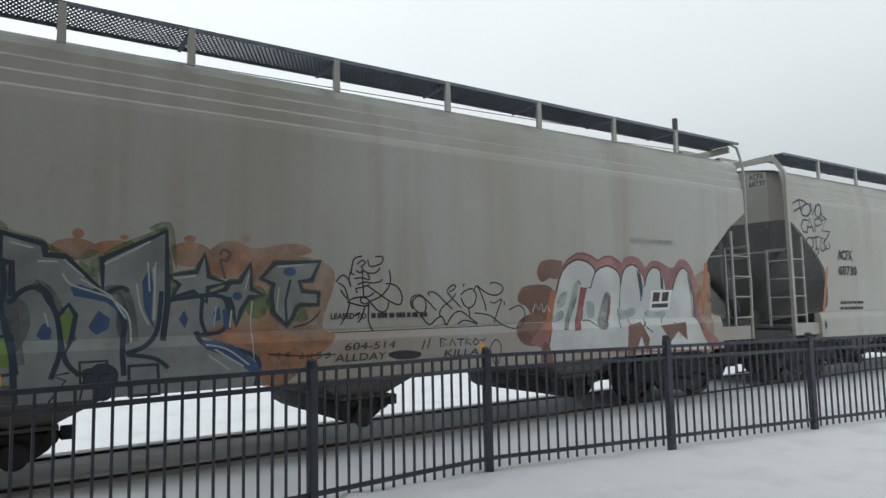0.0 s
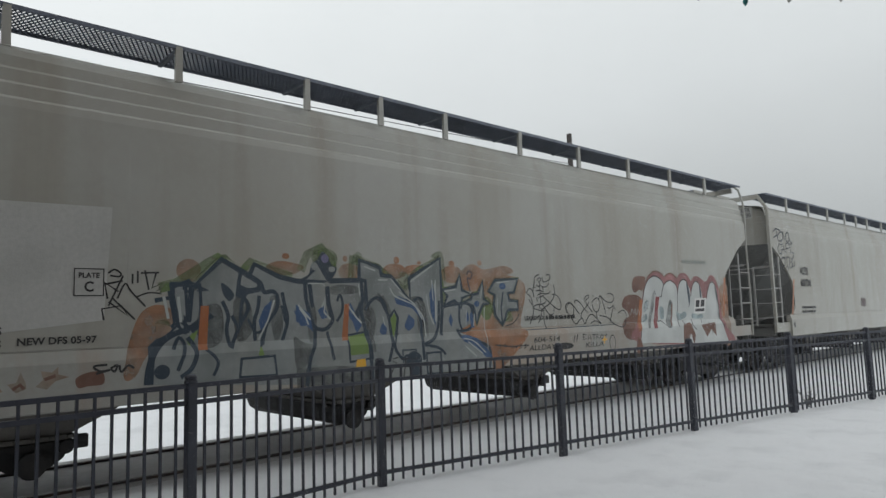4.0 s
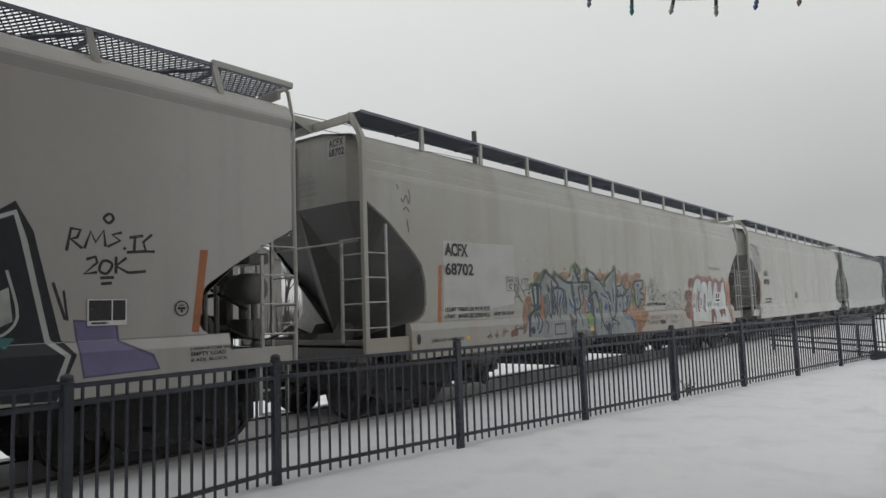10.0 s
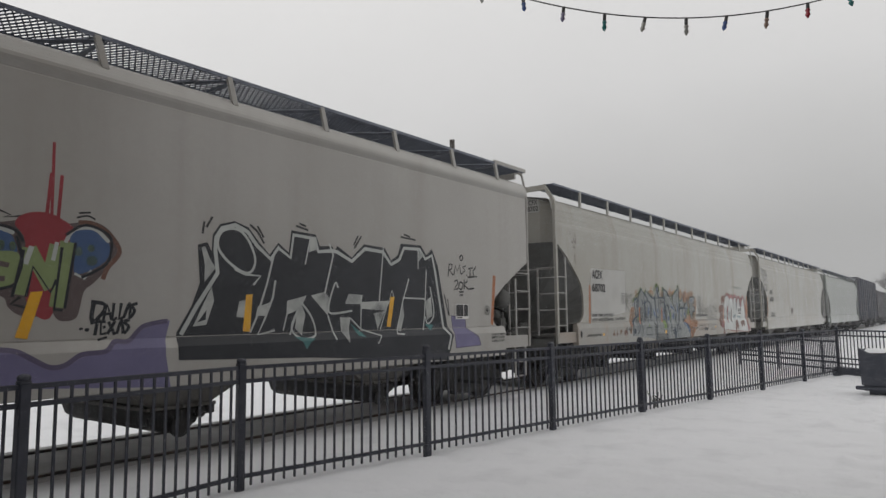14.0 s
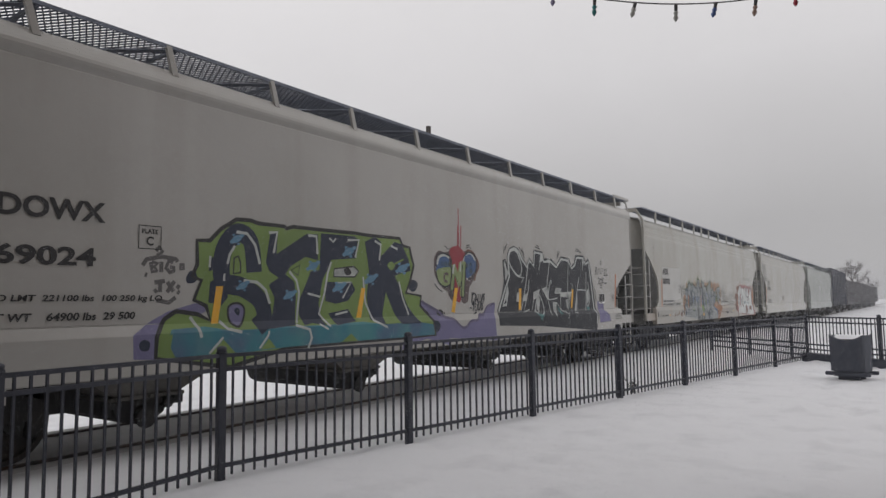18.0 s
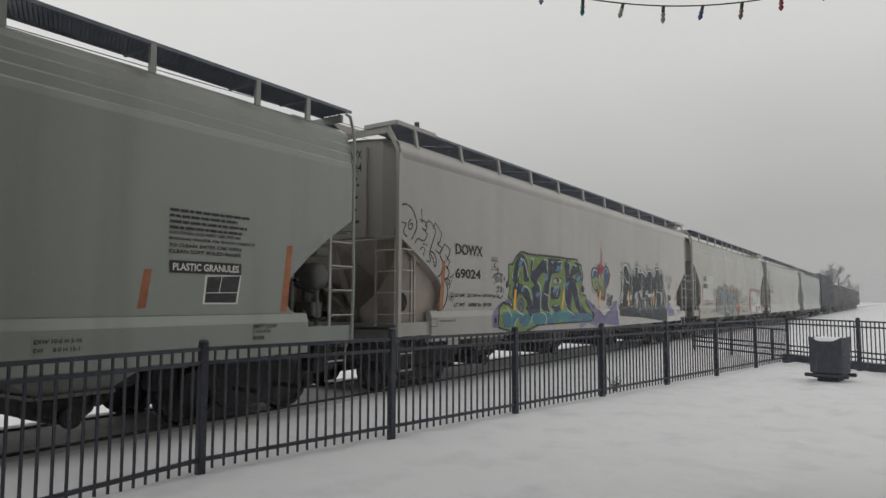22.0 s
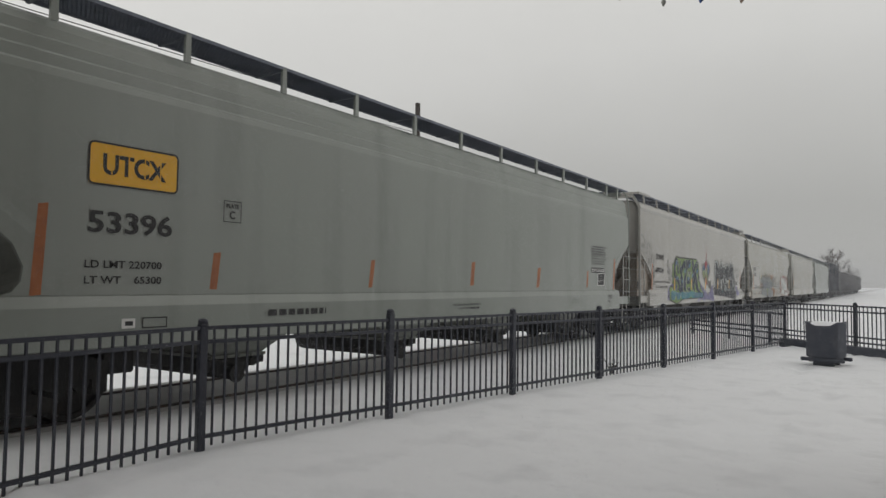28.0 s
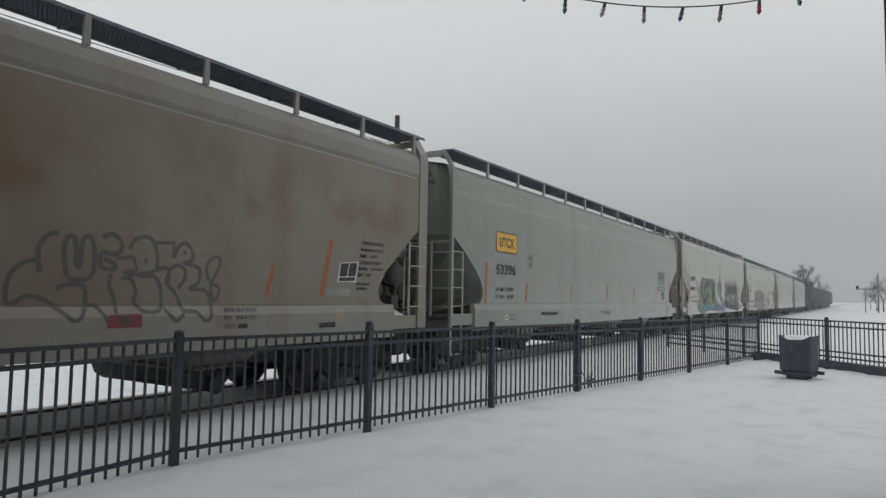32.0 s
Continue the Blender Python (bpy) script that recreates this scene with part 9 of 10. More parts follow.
ART_U.append(("fill", "black", 7, 0, [(7.07, 1.93), (7.57, 1.95), (7.51, 1.61), (7.04, 1.61)]))
ART_U.append(("line", "white", 8, 0.012, [(7.29, 1.94), (7.25, 1.74)]))
ART_U.append(("line", "white", 8, 0.01, [(7.06, 1.73), (7.53, 1.74)]))
ART_R = []
ART_R.append(("sline", "spraydk", 1, 0.055, [(2.6, 1.8), (2.57, 2.04), (2.66, 2.19), (2.77, 2.22)]))
ART_R.append(("sline", "spraydk", 1, 0.05, [(2.59, 1.93), (2.43, 1.89), (2.31, 1.75), (2.29, 1.52), (2.36, 1.49), (2.48, 1.56), (2.64, 1.53), (2.85, 1.38), (2.96, 1.3), (3.06, 1.38), (3.08, 1.58), (3.04, 1.68), (2.86, 1.68), (2.76, 1.63)]))
ART_R.append(("sline", "spraydk", 1, 0.055, [(2.87, 1.77), (2.83, 2.06), (2.88, 2.2), (2.95, 2.14), (2.97, 1.9), (3.01, 1.9), (3.02, 2.14), (3.09, 2.21), (3.15, 2.1), (3.16, 1.85), (3.07, 1.74), (2.87, 1.75)]))
ART_R.append(("sline", "spraydk", 1, 0.055, [(3.24, 2.21), (3.36, 2.26), (3.47, 2.16), (3.45, 2.06), (3.34, 2.03), (3.25, 2.05), (3.23, 1.9), (3.35, 1.86), (3.41, 1.91), (3.27, 1.98)]))
ART_R.append(("sline", "spraydk", 1, 0.05, [(3.36, 1.81), (3.34, 1.69), (3.41, 1.53), (3.43, 1.37)]))
ART_R.append(("sline", "spraydk", 1, 0.045, [(3.09, 1.47), (3.19, 1.46), (3.29, 1.35), (3.33, 1.28), (3.44, 1.34)]))
ART_R.append(("line", "spraydk", 1, 0.05, [(3.41, 1.99), (3.62, 2.02), (3.67, 1.87), (3.5, 1.83)]))
ART_R.append(("sline", "spraydk", 1, 0.05, [(3.57, 2.11), (3.62, 2.21), (3.74, 2.26), (3.85, 2.23), (3.92, 2.07), (3.92, 1.9), (3.81, 1.84), (3.55, 1.81)]))
ART_R.append(("oval", "spraydk", 1, 0, [(3.78, 1.98), (0.025, 0.04)]))
ART_R.append(("sline", "spraydk", 1, 0.05, [(3.48, 1.77), (3.6, 1.76), (3.67, 1.6), (3.64, 1.52), (3.75, 1.4), (3.93, 1.39), (4, 1.47), (3.97, 1.7), (3.87, 1.81), (3.69, 1.79)]))
ART_R.append(("line", "spraydk", 1, 0.05, [(3.89, 2.2), (4.14, 2.22), (4.15, 2.03)]))
ART_R.append(("sline", "spraydk", 1, 0.05, [(4.15, 2.05), (4.22, 2.19), (4.33, 2.22), (4.42, 2.1), (4.39, 2.01), (4.29, 1.98), (4.51, 1.93), (4.52, 1.75), (4.39, 1.66), (4.61, 1.65), (4.71, 1.5), (4.7, 1.31), (4.6, 1.27), (4.48, 1.38), (4.34, 1.38)]))
ART_R.append(("oval", "spraydk", 1, 0, [(4.3, 2.11), (0.03, 0.025)]))
ART_R.append(("sline", "spraydk", 1, 0.05, [(3.93, 1.88), (4.02, 1.91), (4.1, 1.87), (4.06, 1.74), (4.19, 1.6), (4.29, 1.41), (4.32, 1.4), (4.21, 1.27), (4.12, 1.33), (4.03, 1.43)]))
ART_R.append(("sline", "spraydk", 1, 0.05, [(4.09, 1.74), (4.1, 1.89), (4.23, 1.95), (4.32, 1.87), (4.3, 1.76), (4.22, 1.67)]))
ART_R.append(("sloop", "spraydk", 1, 0.045, [(4.7, 1.75), (4.63, 1.93), (4.71, 2.06), (4.82, 2.08), (4.84, 1.98), (4.76, 1.83)]))
ART_R.append(("sloop", "spraydk", 1, 0.045, [(4.7, 1.68), (4.79, 1.72), (4.84, 1.63), (4.76, 1.52)]))
ART_R.append(("fill", "orange", 8, 0, [(7.02, 2.48), (6.93, 2.49), (6.73, 1.59), (6.82, 1.58)]))
ART_R.append(("fill", "orange", 8, 0, [(5.81, 2.02), (5.74, 2.03), (5.61, 1.59), (5.69, 1.58)]))
ART_R.append(("fill", "white", 6, 0, [(7.2, 2.13), (7.66, 2.17), (7.6, 1.83), (7.14, 1.82)]))
ART_R.append(("fill", "redp", 1, 0, [(3.33, 1.36), (3.74, 1.37), (3.74, 1.21), (3.32, 1.21)]))
ART_R.append(("oval", "murk", 2, 0, [(3.52, 1.3), (0.095, 0.065)]))
ART_R.append(("fill", "tan_wall", 1, 0, [(7.09, 1.39), (7.28, 1.39), (7.29, 1.18), (7.1, 1.18)]))
ART_R.append(("fill", "black", 7, 0, [(7.22, 2.12), (7.63, 2.15), (7.57, 1.85), (7.17, 1.83)]))
ART_R.append(("line", "white", 8, 0.02, [(7.43, 2.13), (7.37, 1.89)]))
ART_R.append(("line", "white", 8, 0.014, [(7.18, 1.9), (7.58, 1.92)]))


PAINT_NAMES = {"orange": "reflector_strip", "amber": "reflector_strip", "patch": "paint_patch", "white": "stencil_panel", "badge": "sticker"}


def paint_art(car, rows):
    """Each stroke or field of paint is a part, laid a hair over those that it crosses."""
    laid = []
    for mode, mat, layer, width, pts in sorted(rows, key=lambda r: r[2]):
        if mode != "oval":
            # fields that end at the fence's height run on to the foot of the sill
            pts = [(y, 0.894 if z < 1.045 else z) for y, z in pts]
        if mode == "fill":
            q = [pts]
        elif mode == "sfill":
            q = [smooth_line(pts, 4, True)]
        elif mode == "line":
            q = ribbon(pts, width)
        elif mode == "loop":
            q = ribbon(pts, width, True)
        elif mode == "sline":
            q = ribbon(smooth_line(pts, 4), width)
        elif mode == "sloop":
            q = ribbon(smooth_line(pts, 4, True), width, True)
        else:
            q = [oval(*pts[0], *pts[1])]
        edge = q[0]["left"] + q[0]["right"] if isinstance(q[0], dict) else q[0]
        y0, y1, z0, z1 = min(p[0] for p in edge), max(p[0] for p in edge), min(p[1] for p in edge), max(p[1] for p in edge)
        level = 1 + max([k for k, a0, a1, b0, b1 in laid if a0 < y1 and y0 < a1 and b0 < z1 and z0 < b1], default=0)
        laid.append((level, y0, y1, z0, z1))
        decal(car, PAINT_NAMES.get(mat, "graffiti"), q, mat, "", 0.0015 + 0.00018 * level)


for car, rows in ((car_a, ART_A), (car_z, ART_Z), (car_d, ART_D), (car_u, ART_U), (car_r, ART_R)):
    paint_art(car, rows)


def frame_box(car, y0, y1, z0, z1, w=0.014, mat="letter"):
    decal(car, "border", ribbon([(y0, z0), (y1, z0), (y1, z1), (y0, z1)], w, True), mat, "", 0.0096)


def plate_mark(car, y0, y1, z0, z1):
    frame_box(car, y0, y1, z0, z1)
    w, h = y1 - y0, z1 - z0
    lettering(car, "PLATE", y0 + w * 0.14, z0 + h * 0.66, h * 0.20, w * 0.72)
    lettering(car, "C", y0 + w * 0.34, z0 + h * 0.14, h * 0.40, w * 0.32)


# reporting marks and weights
for car, num, o in ((car_a, "68702", -7.35), (car_z, "68730", -7.35 + 0.02)):
    lettering(car, "ACFX", o - 0.08, 2.565, 0.225, 0.63, bold=0.03)
    lettering(car, num, o - 0.09, 2.235, 0.215, 0.79, bold=0.03)
o = -7.35
lettering(car_a, "LDLMT 198600 LBS 90100 KGS", o - 0.13, 1.615, 0.075, 1.28)
lettering(car_a, "LTWT   64400 LBS 29200 KGS", o - 0.13, 1.50, 0.075, 1.28)
lettering(car_a, "NEW DFS 05-97", o + 1.27, 1.515, 0.07, 0.66)
plate_mark(car_a, o + 1.72, o + 1.98, 1.97, 2.23)
lettering(car_a, "2 INCH HF COMP SHOES", o - 0.55, 1.13, 0.055, 0.85)
for words, y, z, h, w in (("ALLDAY", 0.90, 1.09, 0.085, 0.68), ("KILLA", 2.41, 1.07, 0.085, 0.54), ("604-514", 1.03, 1.215, 0.085, 0.67)):
    lettering(car_a, words, y, z, h, w, mat="black", bold=0.0, name="graffiti", tilt=0.15)
lettering(car_a, "LEASED TO", o + 8.22, 1.575, 0.07, 0.46)
bars(car_a, 1, o + 8.75, 1.58, 0.9, 0.06, 0.1)
bars(car_a, 1, o + 13.42, 2.68, 1.35, 0.07, 0.1, "dusky")
decal(car_a, "slot", [oval(o - 0.85, 1.20, 0.045, 0.085)], "letter", "", 0.0098)
decal(car_z, "slot", [oval(o - 0.85, 1.20, 0.045, 0.085)], "letter", "", 0.0098)
bars(car_z, 2, o - 0.10, 1.62, 1.2, 0.06, 0.12)
decal(car_z, "placard", [rect(o + 5.1, o + 5.55, 1.63, 1.90)], "murk", "", 0.0098)
for y0 in (2.2, 5.4, 9.6, 13.2):
    decal(car_a, "weld_seam", ribbon([(o + y0, 1.47), (o + y0 + 0.01, 3.7)], 0.012), "seam", "", 0.0015)
    decal(car_z, "weld_seam", ribbon([(o + y0, 1.47), (o + y0 + 0.01, 3.7)], 0.012), "seam", "", 0.0015)
for car, words, L in ((car_a, ("ACFX", "68702"), 9.30), (car_z, ("ACFX", "68730"), 9.30), (car_y, ("ACFX", ""), 9.30)):
    me = bmesh.new()
    v = [me.verts.new(p) for p in ((0.76, -L + 0.055, 4.08), (1.17, -L + 0.055, 4.08), (1.17, -L + 0.055, 4.40), (0.76, -L + 0.055, 4.40))]
    me.faces.new(v)
    part("paint_patch", me, "patch", car)
    end_lettering(car, words[0], 0.80, 4.26, 0.12, 0.33, -L + 0.050)
    if words[1]:
        end_lettering(car, words[1], 0.79, 4.11, 0.12, 0.36, -L + 0.050)

q, o = 12.785, 13.215   # near the trailing end
lettering(car_d, "DOWX", o - 20.94, 2.55, 0.22, 1.04, bold=0.03)
lettering(car_d, "69024", o - 20.96, 2.08, 0.20, 0.97, bold=0.03)
lettering(car_d, "LD LMT  221100 lbs  100 250 kg LO", o - 20.97, 1.70, 0.085, 1.75, tilt=0.15)
lettering(car_d, "LT WT    64900 lbs  29 500", o - 20.99, 1.52, 0.085, 1.45, tilt=0.15)
plate_mark(car_d, o - 19.52, o - 19.25, 2.31, 2.57)
lettering(car_d, "2 INCH HF COMP SHOES", o - 21.55, 1.245, 0.04, 0.55)
frame_box(car_d, o - 21.85, o - 21.63, 1.17, 1.31)
lettering(car_d, "2 INCH HF COMP SHOES", q - 4.74, 1.29, 0.032, 0.58)
lettering(car_d, "EMPTY LOAD", q - 4.73, 1.225, 0.045, 0.45)
lettering(car_d, "0 ADJ. BLOCK", q - 4.73, 1.15, 0.048, 0.47)
for y, z in ((q - 4.82, 1.77), (o - 21.08, 1.72)):
    decal(car_d, "emblem", ribbon(oval(y, z, 0.078, 0.082, 20), 0.014, True), "letter", "", 0.0098)
    decal(car_d, "emblem", [rect(y - 0.045, y + 0.045, z - 0.014, z + 0.016), rect(y - 0.014, y + 0.014, z - 0.045, z - 0.016), rect(y - 0.03, y + 0.03, z + 0.03, z + 0.042)], "letter", "", 0.0098)
decal(car_d, "stencil_panel", [rect(q - 5.84, q - 5.44, 1.61, 1.88, 0.0)], "white", "", 0.0098)
decal(car_d, "stencil_field", [rect(q - 5.825, q - 5.60, 1.66, 1.87), rect(q - 5.585, q - 5.455, 1.66, 1.87)], "letter", "", 0.0104)
bars(car_d, 1, q - 5.80, 1.625, 0.2, 0.02, 0.1, "letter", 0.0104)


def end_bars(car, rows, x, z, width, height, gap, y, mat="letter"):
    """Small writing on the end sheet, as rows of short bars."""
    rng = random.Random(rows * 7 + int(z * 10))
    me = bmesh.new()
    for r in range(rows):
        p, zz = x, z - r * gap
        end = x + width * rng.uniform(0.6, 1.0)
        while p < end - 0.02:
            w = min(end - p, rng.uniform(0.05, 0.13))
            me.faces.new([me.verts.new(c) for c in ((p, y, zz), (p + w, y, zz), (p + w, y, zz + height), (p, y, zz + height))])
            p += w + height * 0.6
    tagged(part("small_print", me, mat, car), kind="stuff")


end_bars(car_d, 8, 0.22, 3.83, 0.50, 0.045, 0.112, -9.53)
end_bars(car_a, 4, 0.02, 3.86, 0.55, 0.035, 0.10, -9.25, "dusky")
end_bars(car_a, 3, -0.78, 3.62, 0.30, 0.035, 0.10, -9.25, "dusky")
end_lettering(car_d, "DOWX", 0.24, 4.22, 0.16, 0.50, -9.525 - 0.005)
end_lettering(car_d, "69024", 0.24, 3.98, 0.15, 0.50, -9.525 - 0.005)

o = 33.67


def rounded(y0, y1, z0, z1, r):
    out = []
    for cy, cz, a in ((y1 - r, z0 + r, -90), (y1 - r, z1 - r, 0), (y0 + r, z1 - r, 90), (y0 + r, z0 + r, 180)):
        out += [(cy + r * math.cos(radians(a + k * 22.5)), cz + r * math.sin(radians(a + k * 22.5))) for k in range(5)]
    return out


decal(car_u, "badge", [rounded(o - 41.44, o - 40.36, 2.655, 3.13, 0.06)], "badge", "", 0.0092, "yellow rounded badge with dark stencilled letters")
decal(car_u, "border", ribbon(rounded(o - 41.43, o - 40.37, 2.665, 3.12, 0.055), 0.022, True), "letter", "", 0.0098)
lettering(car_u, "UTCX", o - 41.28, 2.775, 0.235, 0.76, bold=0.03, off=0.0104)
for k in range(4):
    decal(car_u, "stencil_break", [rect(o - 41.28 + 0.095 + k * 0.195, o - 41.28 + 0.109 + k * 0.195, 2.785, 3.005)], "badge", "", 0.0110)
lettering(car_u, "53396", o - 41.42, 2.135, 0.245, 1.0, bold=0.022)
lettering(car_u, "LD LMT 220700", o - 41.44, 1.755, 0.085, 0.90, bold=0.016)
lettering(car_u, "LT WT    65300", o - 41.44, 1.585, 0.085, 0.90, bold=0.016)
plate_mark(car_u, o - 39.69, o - 39.42, 2.39, 2.66)
bars(car_u, 1, o - 38.95, 1.16, 1.12, 0.085, 0.1)
bars(car_u, 4, o - 27.15, 2.70, 1.28, 0.034, 0.07)
for k, words in enumerate(("CAUTION: DO NOT USE STEAM,", "BOILING WATER OR SHARP OBJECTS", "TO CLEAN. ENTER CAR WITH", "CLEAN SOFT SOLED SHOES")):
    lettering(car_u, words, o - 27.15, 2.42 - 0.073 * k, 0.045, 1.28 if k == 1 else 1.05)
decal(car_u, "name_plate", [rect(o - 27.13, o - 26.09, 1.965, 2.115)], "letter", "", 0.0098)
lettering(car_u, "PLASTIC GRANULES", o - 27.09, 1.995, 0.09, 0.96, mat="white", off=0.0110)
frame_box(car_u, o - 40.78, o - 40.48, 1.09, 1.20, 0.02)
decal(car_u, "placard", [rect(o - 41.03, o - 40.87, 1.09, 1.20)], "white", "", 0.0098)
bars(car_u, 1, o - 40.99, 1.12, 0.10, 0.05, 0.1, "letter", 0.0104)
lettering(car_u, "EMPTY LOAD", o - 25.9, 1.27, 0.05, 0.4)
lettering(car_u, "1 1/2 ADJ.", o - 25.9, 1.20, 0.05, 0.3)
lettering(car_u, "BLOCK", o - 25.9, 1.12, 0.05, 0.2)
end_bars(car_u, 7, 0.42, 3.40, 0.28, 0.035, 0.075, -9.67, "dusky")
end_lettering(car_u, "UTCX", 0.65, 4.12, 0.13, 0.42, -9.72 + 0.050)
end_lettering(car_u, "53396", 0.63, 3.96, 0.13, 0.50, -9.72 + 0.050)
for words, y, z, w in (("EXW 10-7 H 8-5", -49.1, 1.37, 0.54), ("EW    8-8 H 15-1", -49.1, 1.265, 0.54), ("CU FT", -49.1, 1.155, 0.20),
                       ("INTERIOR LINING", -46.28, 2.46, 0.60), ("BMT   4-99", -46.31, 2.24, 0.45), ("EXTERIOR PAINT", -46.33, 2.13, 0.60), ("BMT   4-99", -46.37, 1.92, 0.36)):
    lettering(car_r, words, 54.0 + y, z, 0.062, w, bold=0.018)
lettering(car_r, "#320HSA", 54.0 - 45.97, 2.35, 0.058, 0.29, bold=0.018)
lettering(car_r, "#5105/5401", 54.0 - 46.03, 2.03, 0.058, 0.36, bold=0.018)
bars(car_r, 1, 54.0 - 48.86, 1.155, 0.2, 0.055, 0.1)
bars(car_r, 1, 54.0 - 46.30, 2.35, 0.31, 0.05, 0.1)
bars(car_r, 1, 54.0 - 46.35, 2.03, 0.31, 0.05, 0.1)
decal(car_r, "paint_patch", [rect(54.0 - 47.12, 54.0 - 46.56, 1.60, 1.71)], "dusky", "", 0.0098)
lettering(car_u, "EXW 10-0 H 3-10", 33.67 - 28.61, 1.20, 0.045, 0.47)
lettering(car_u, "EW     8-0 H 15-1", 33.67 - 28.61, 1.115, 0.045, 0.45)
lettering(car_u, "THIS CAR HAS FOUR COMPARTMENTS", 33.67 - 34.36, 1.185, 0.040, 1.04)
lettering(car_u, "EQUIPPED WITH", 33.67 - 34.17, 1.115, 0.040, 0.42)
bars(car_u, 1, 33.67 - 33.72, 1.115, 0.42, 0.04, 0.1)
decal(car_u, "emblem", ribbon([(33.67 - 30.72, 1.18), (33.67 - 30.66, 1.255), (33.67 - 30.60, 1.18), (33.67 - 30.66, 1.105)], 0.010, True), "letter", "", 0.0098)
bars(car_r, 2, 54.0 - 46.4, 1.78, 0.35, 0.045, 0.08, "deep")
decal(car_r, "slot", [rect(54.0 - 47.3, 54.0 - 46.93, 1.11, 1.19)], "letter", "", 0.0098)

# ---- string of coloured bulbs ----
def build_string():
    lights = thing("light_string", "grey cord hung with unlit coloured festive bulbs", "light string", at=pose(-1.365, 4.96, 3.85))
    step = Vector((0.243, 0.183, 0))
    sag = lambda k: 0.0112 * k * k
    bm = B()
    for k in range(-44, 44):
        a, b = k / 5, (k + 1) / 5
        rod(bm, step * a + Vector((0, 0, sag(a))), step * b + Vector((0, 0, sag(b))), 0.005, 6)
    part("cord", bm, "cord", lights)
    order = (4, 1, 3, 1, 2, 3, 4, 1, 1, 2, 5, 0, 4, 1, 2, 3)
    for i, k in enumerate(range(-8, 8)):
        rng = random.Random(k)
        at = Matrix.Translation(step * k + Vector((0, 0, sag(k)))) @ pose(0, 0, 0, rng.uniform(-22, 22), rng.uniform(-14, 14), 0)
        bm = B()
        lathe(bm, ((0.010, 0), (0.013, -0.01), (0.013, -0.045), (0.010, -0.05)), 10)
        s = part("socket", bm, "cord", lights, at=at)
        bm = B()
        lathe(bm, ((0.010, -0.048), (0.019, -0.062), (0.0104, -0.078), (0.019, -0.098), (0.010, -0.118), (0.003, -0.128)), 12)
        part("bulb", bm, "bulb%d" % order[i], s, smooth=True)


build_string()


# ---- unseen building at the camera's back, added to block sky light ----
def build_shading_house():
    shading_house = thing("shading_house", "unseen dark brick building added behind the yard to block sky light", "building")
    bm = B()
    # height and length set to shade the near side of the train
    box(bm, 1.3, 12.0, -28.0, 8.0, -0.2, 13.4)
    part("wall", bm, "wall", shading_house)
    bm = B()
    prism(bm, ((-28.6, 13.4), (8.6, 13.4), (8.6, 13.7), (-28.6, 13.7)), 0.9, 12.5)
    part("roof", bm, "soot_shade", shading_house)
    bm = B()
    # unseen roof, added to block light from overhead
    box(bm, -0.3, 1.3, -7.0, 4.66, 4.35, 4.55)
    part("porch_roof", bm, "soot_shade", shading_house)
    bm = B()
    x = 4.5 * math.tan(radians(1.40)) + 0.018
    box(bm, x, x + 0.12, 4.5, 4.62, -0.1, 4.36)
    part("porch_post", bm, "fence", shading_house, "dark slim porch post", bevel=0.006)


build_shading_house()


# ---- far side and distance ----
def bare_tree(name, x, y, z, height, seed, label, spread=0.55, mat="bark", depth=5):
    rng = random.Random(seed)
    tree = thing(name, label, "tree", "bare winter trees", at=pose(x, y, z))
    trunk, twigs = B(), B()

    def grow(p, d, length, r, depth):
        q = p + d * length
        rod(trunk if depth > 2 else twigs, p, q, r, 5 if depth > 2 else 3, r * 0.65)
        if depth == 0:
            return
        for k in range(3 if depth > 1 else 2):
            nd = (d + Vector((rng.uniform(-1, 1), rng.uniform(-1, 1), rng.uniform(-0.2, 0.7))) * spread).normalized()
            grow(p + d * length * rng.uniform(0.6, 1.0), nd, length * rng.uniform(0.55, 0.8), r * 0.6, depth - 1)

    grow(Vector((0, 0, -0.3)), Vector((rng.uniform(-0.08, 0.08), rng.uniform(-0.08, 0.08), 1)).normalized(), height * 0.32, height * 0.018, depth)
    part("trunk", trunk, mat, tree)
    part("crown", twigs, mat, tree, "fine bare twigs")
    return tree


def polar(az, dist):
    return dist * math.sin(radians(az)), dist * math.cos(radians(az))


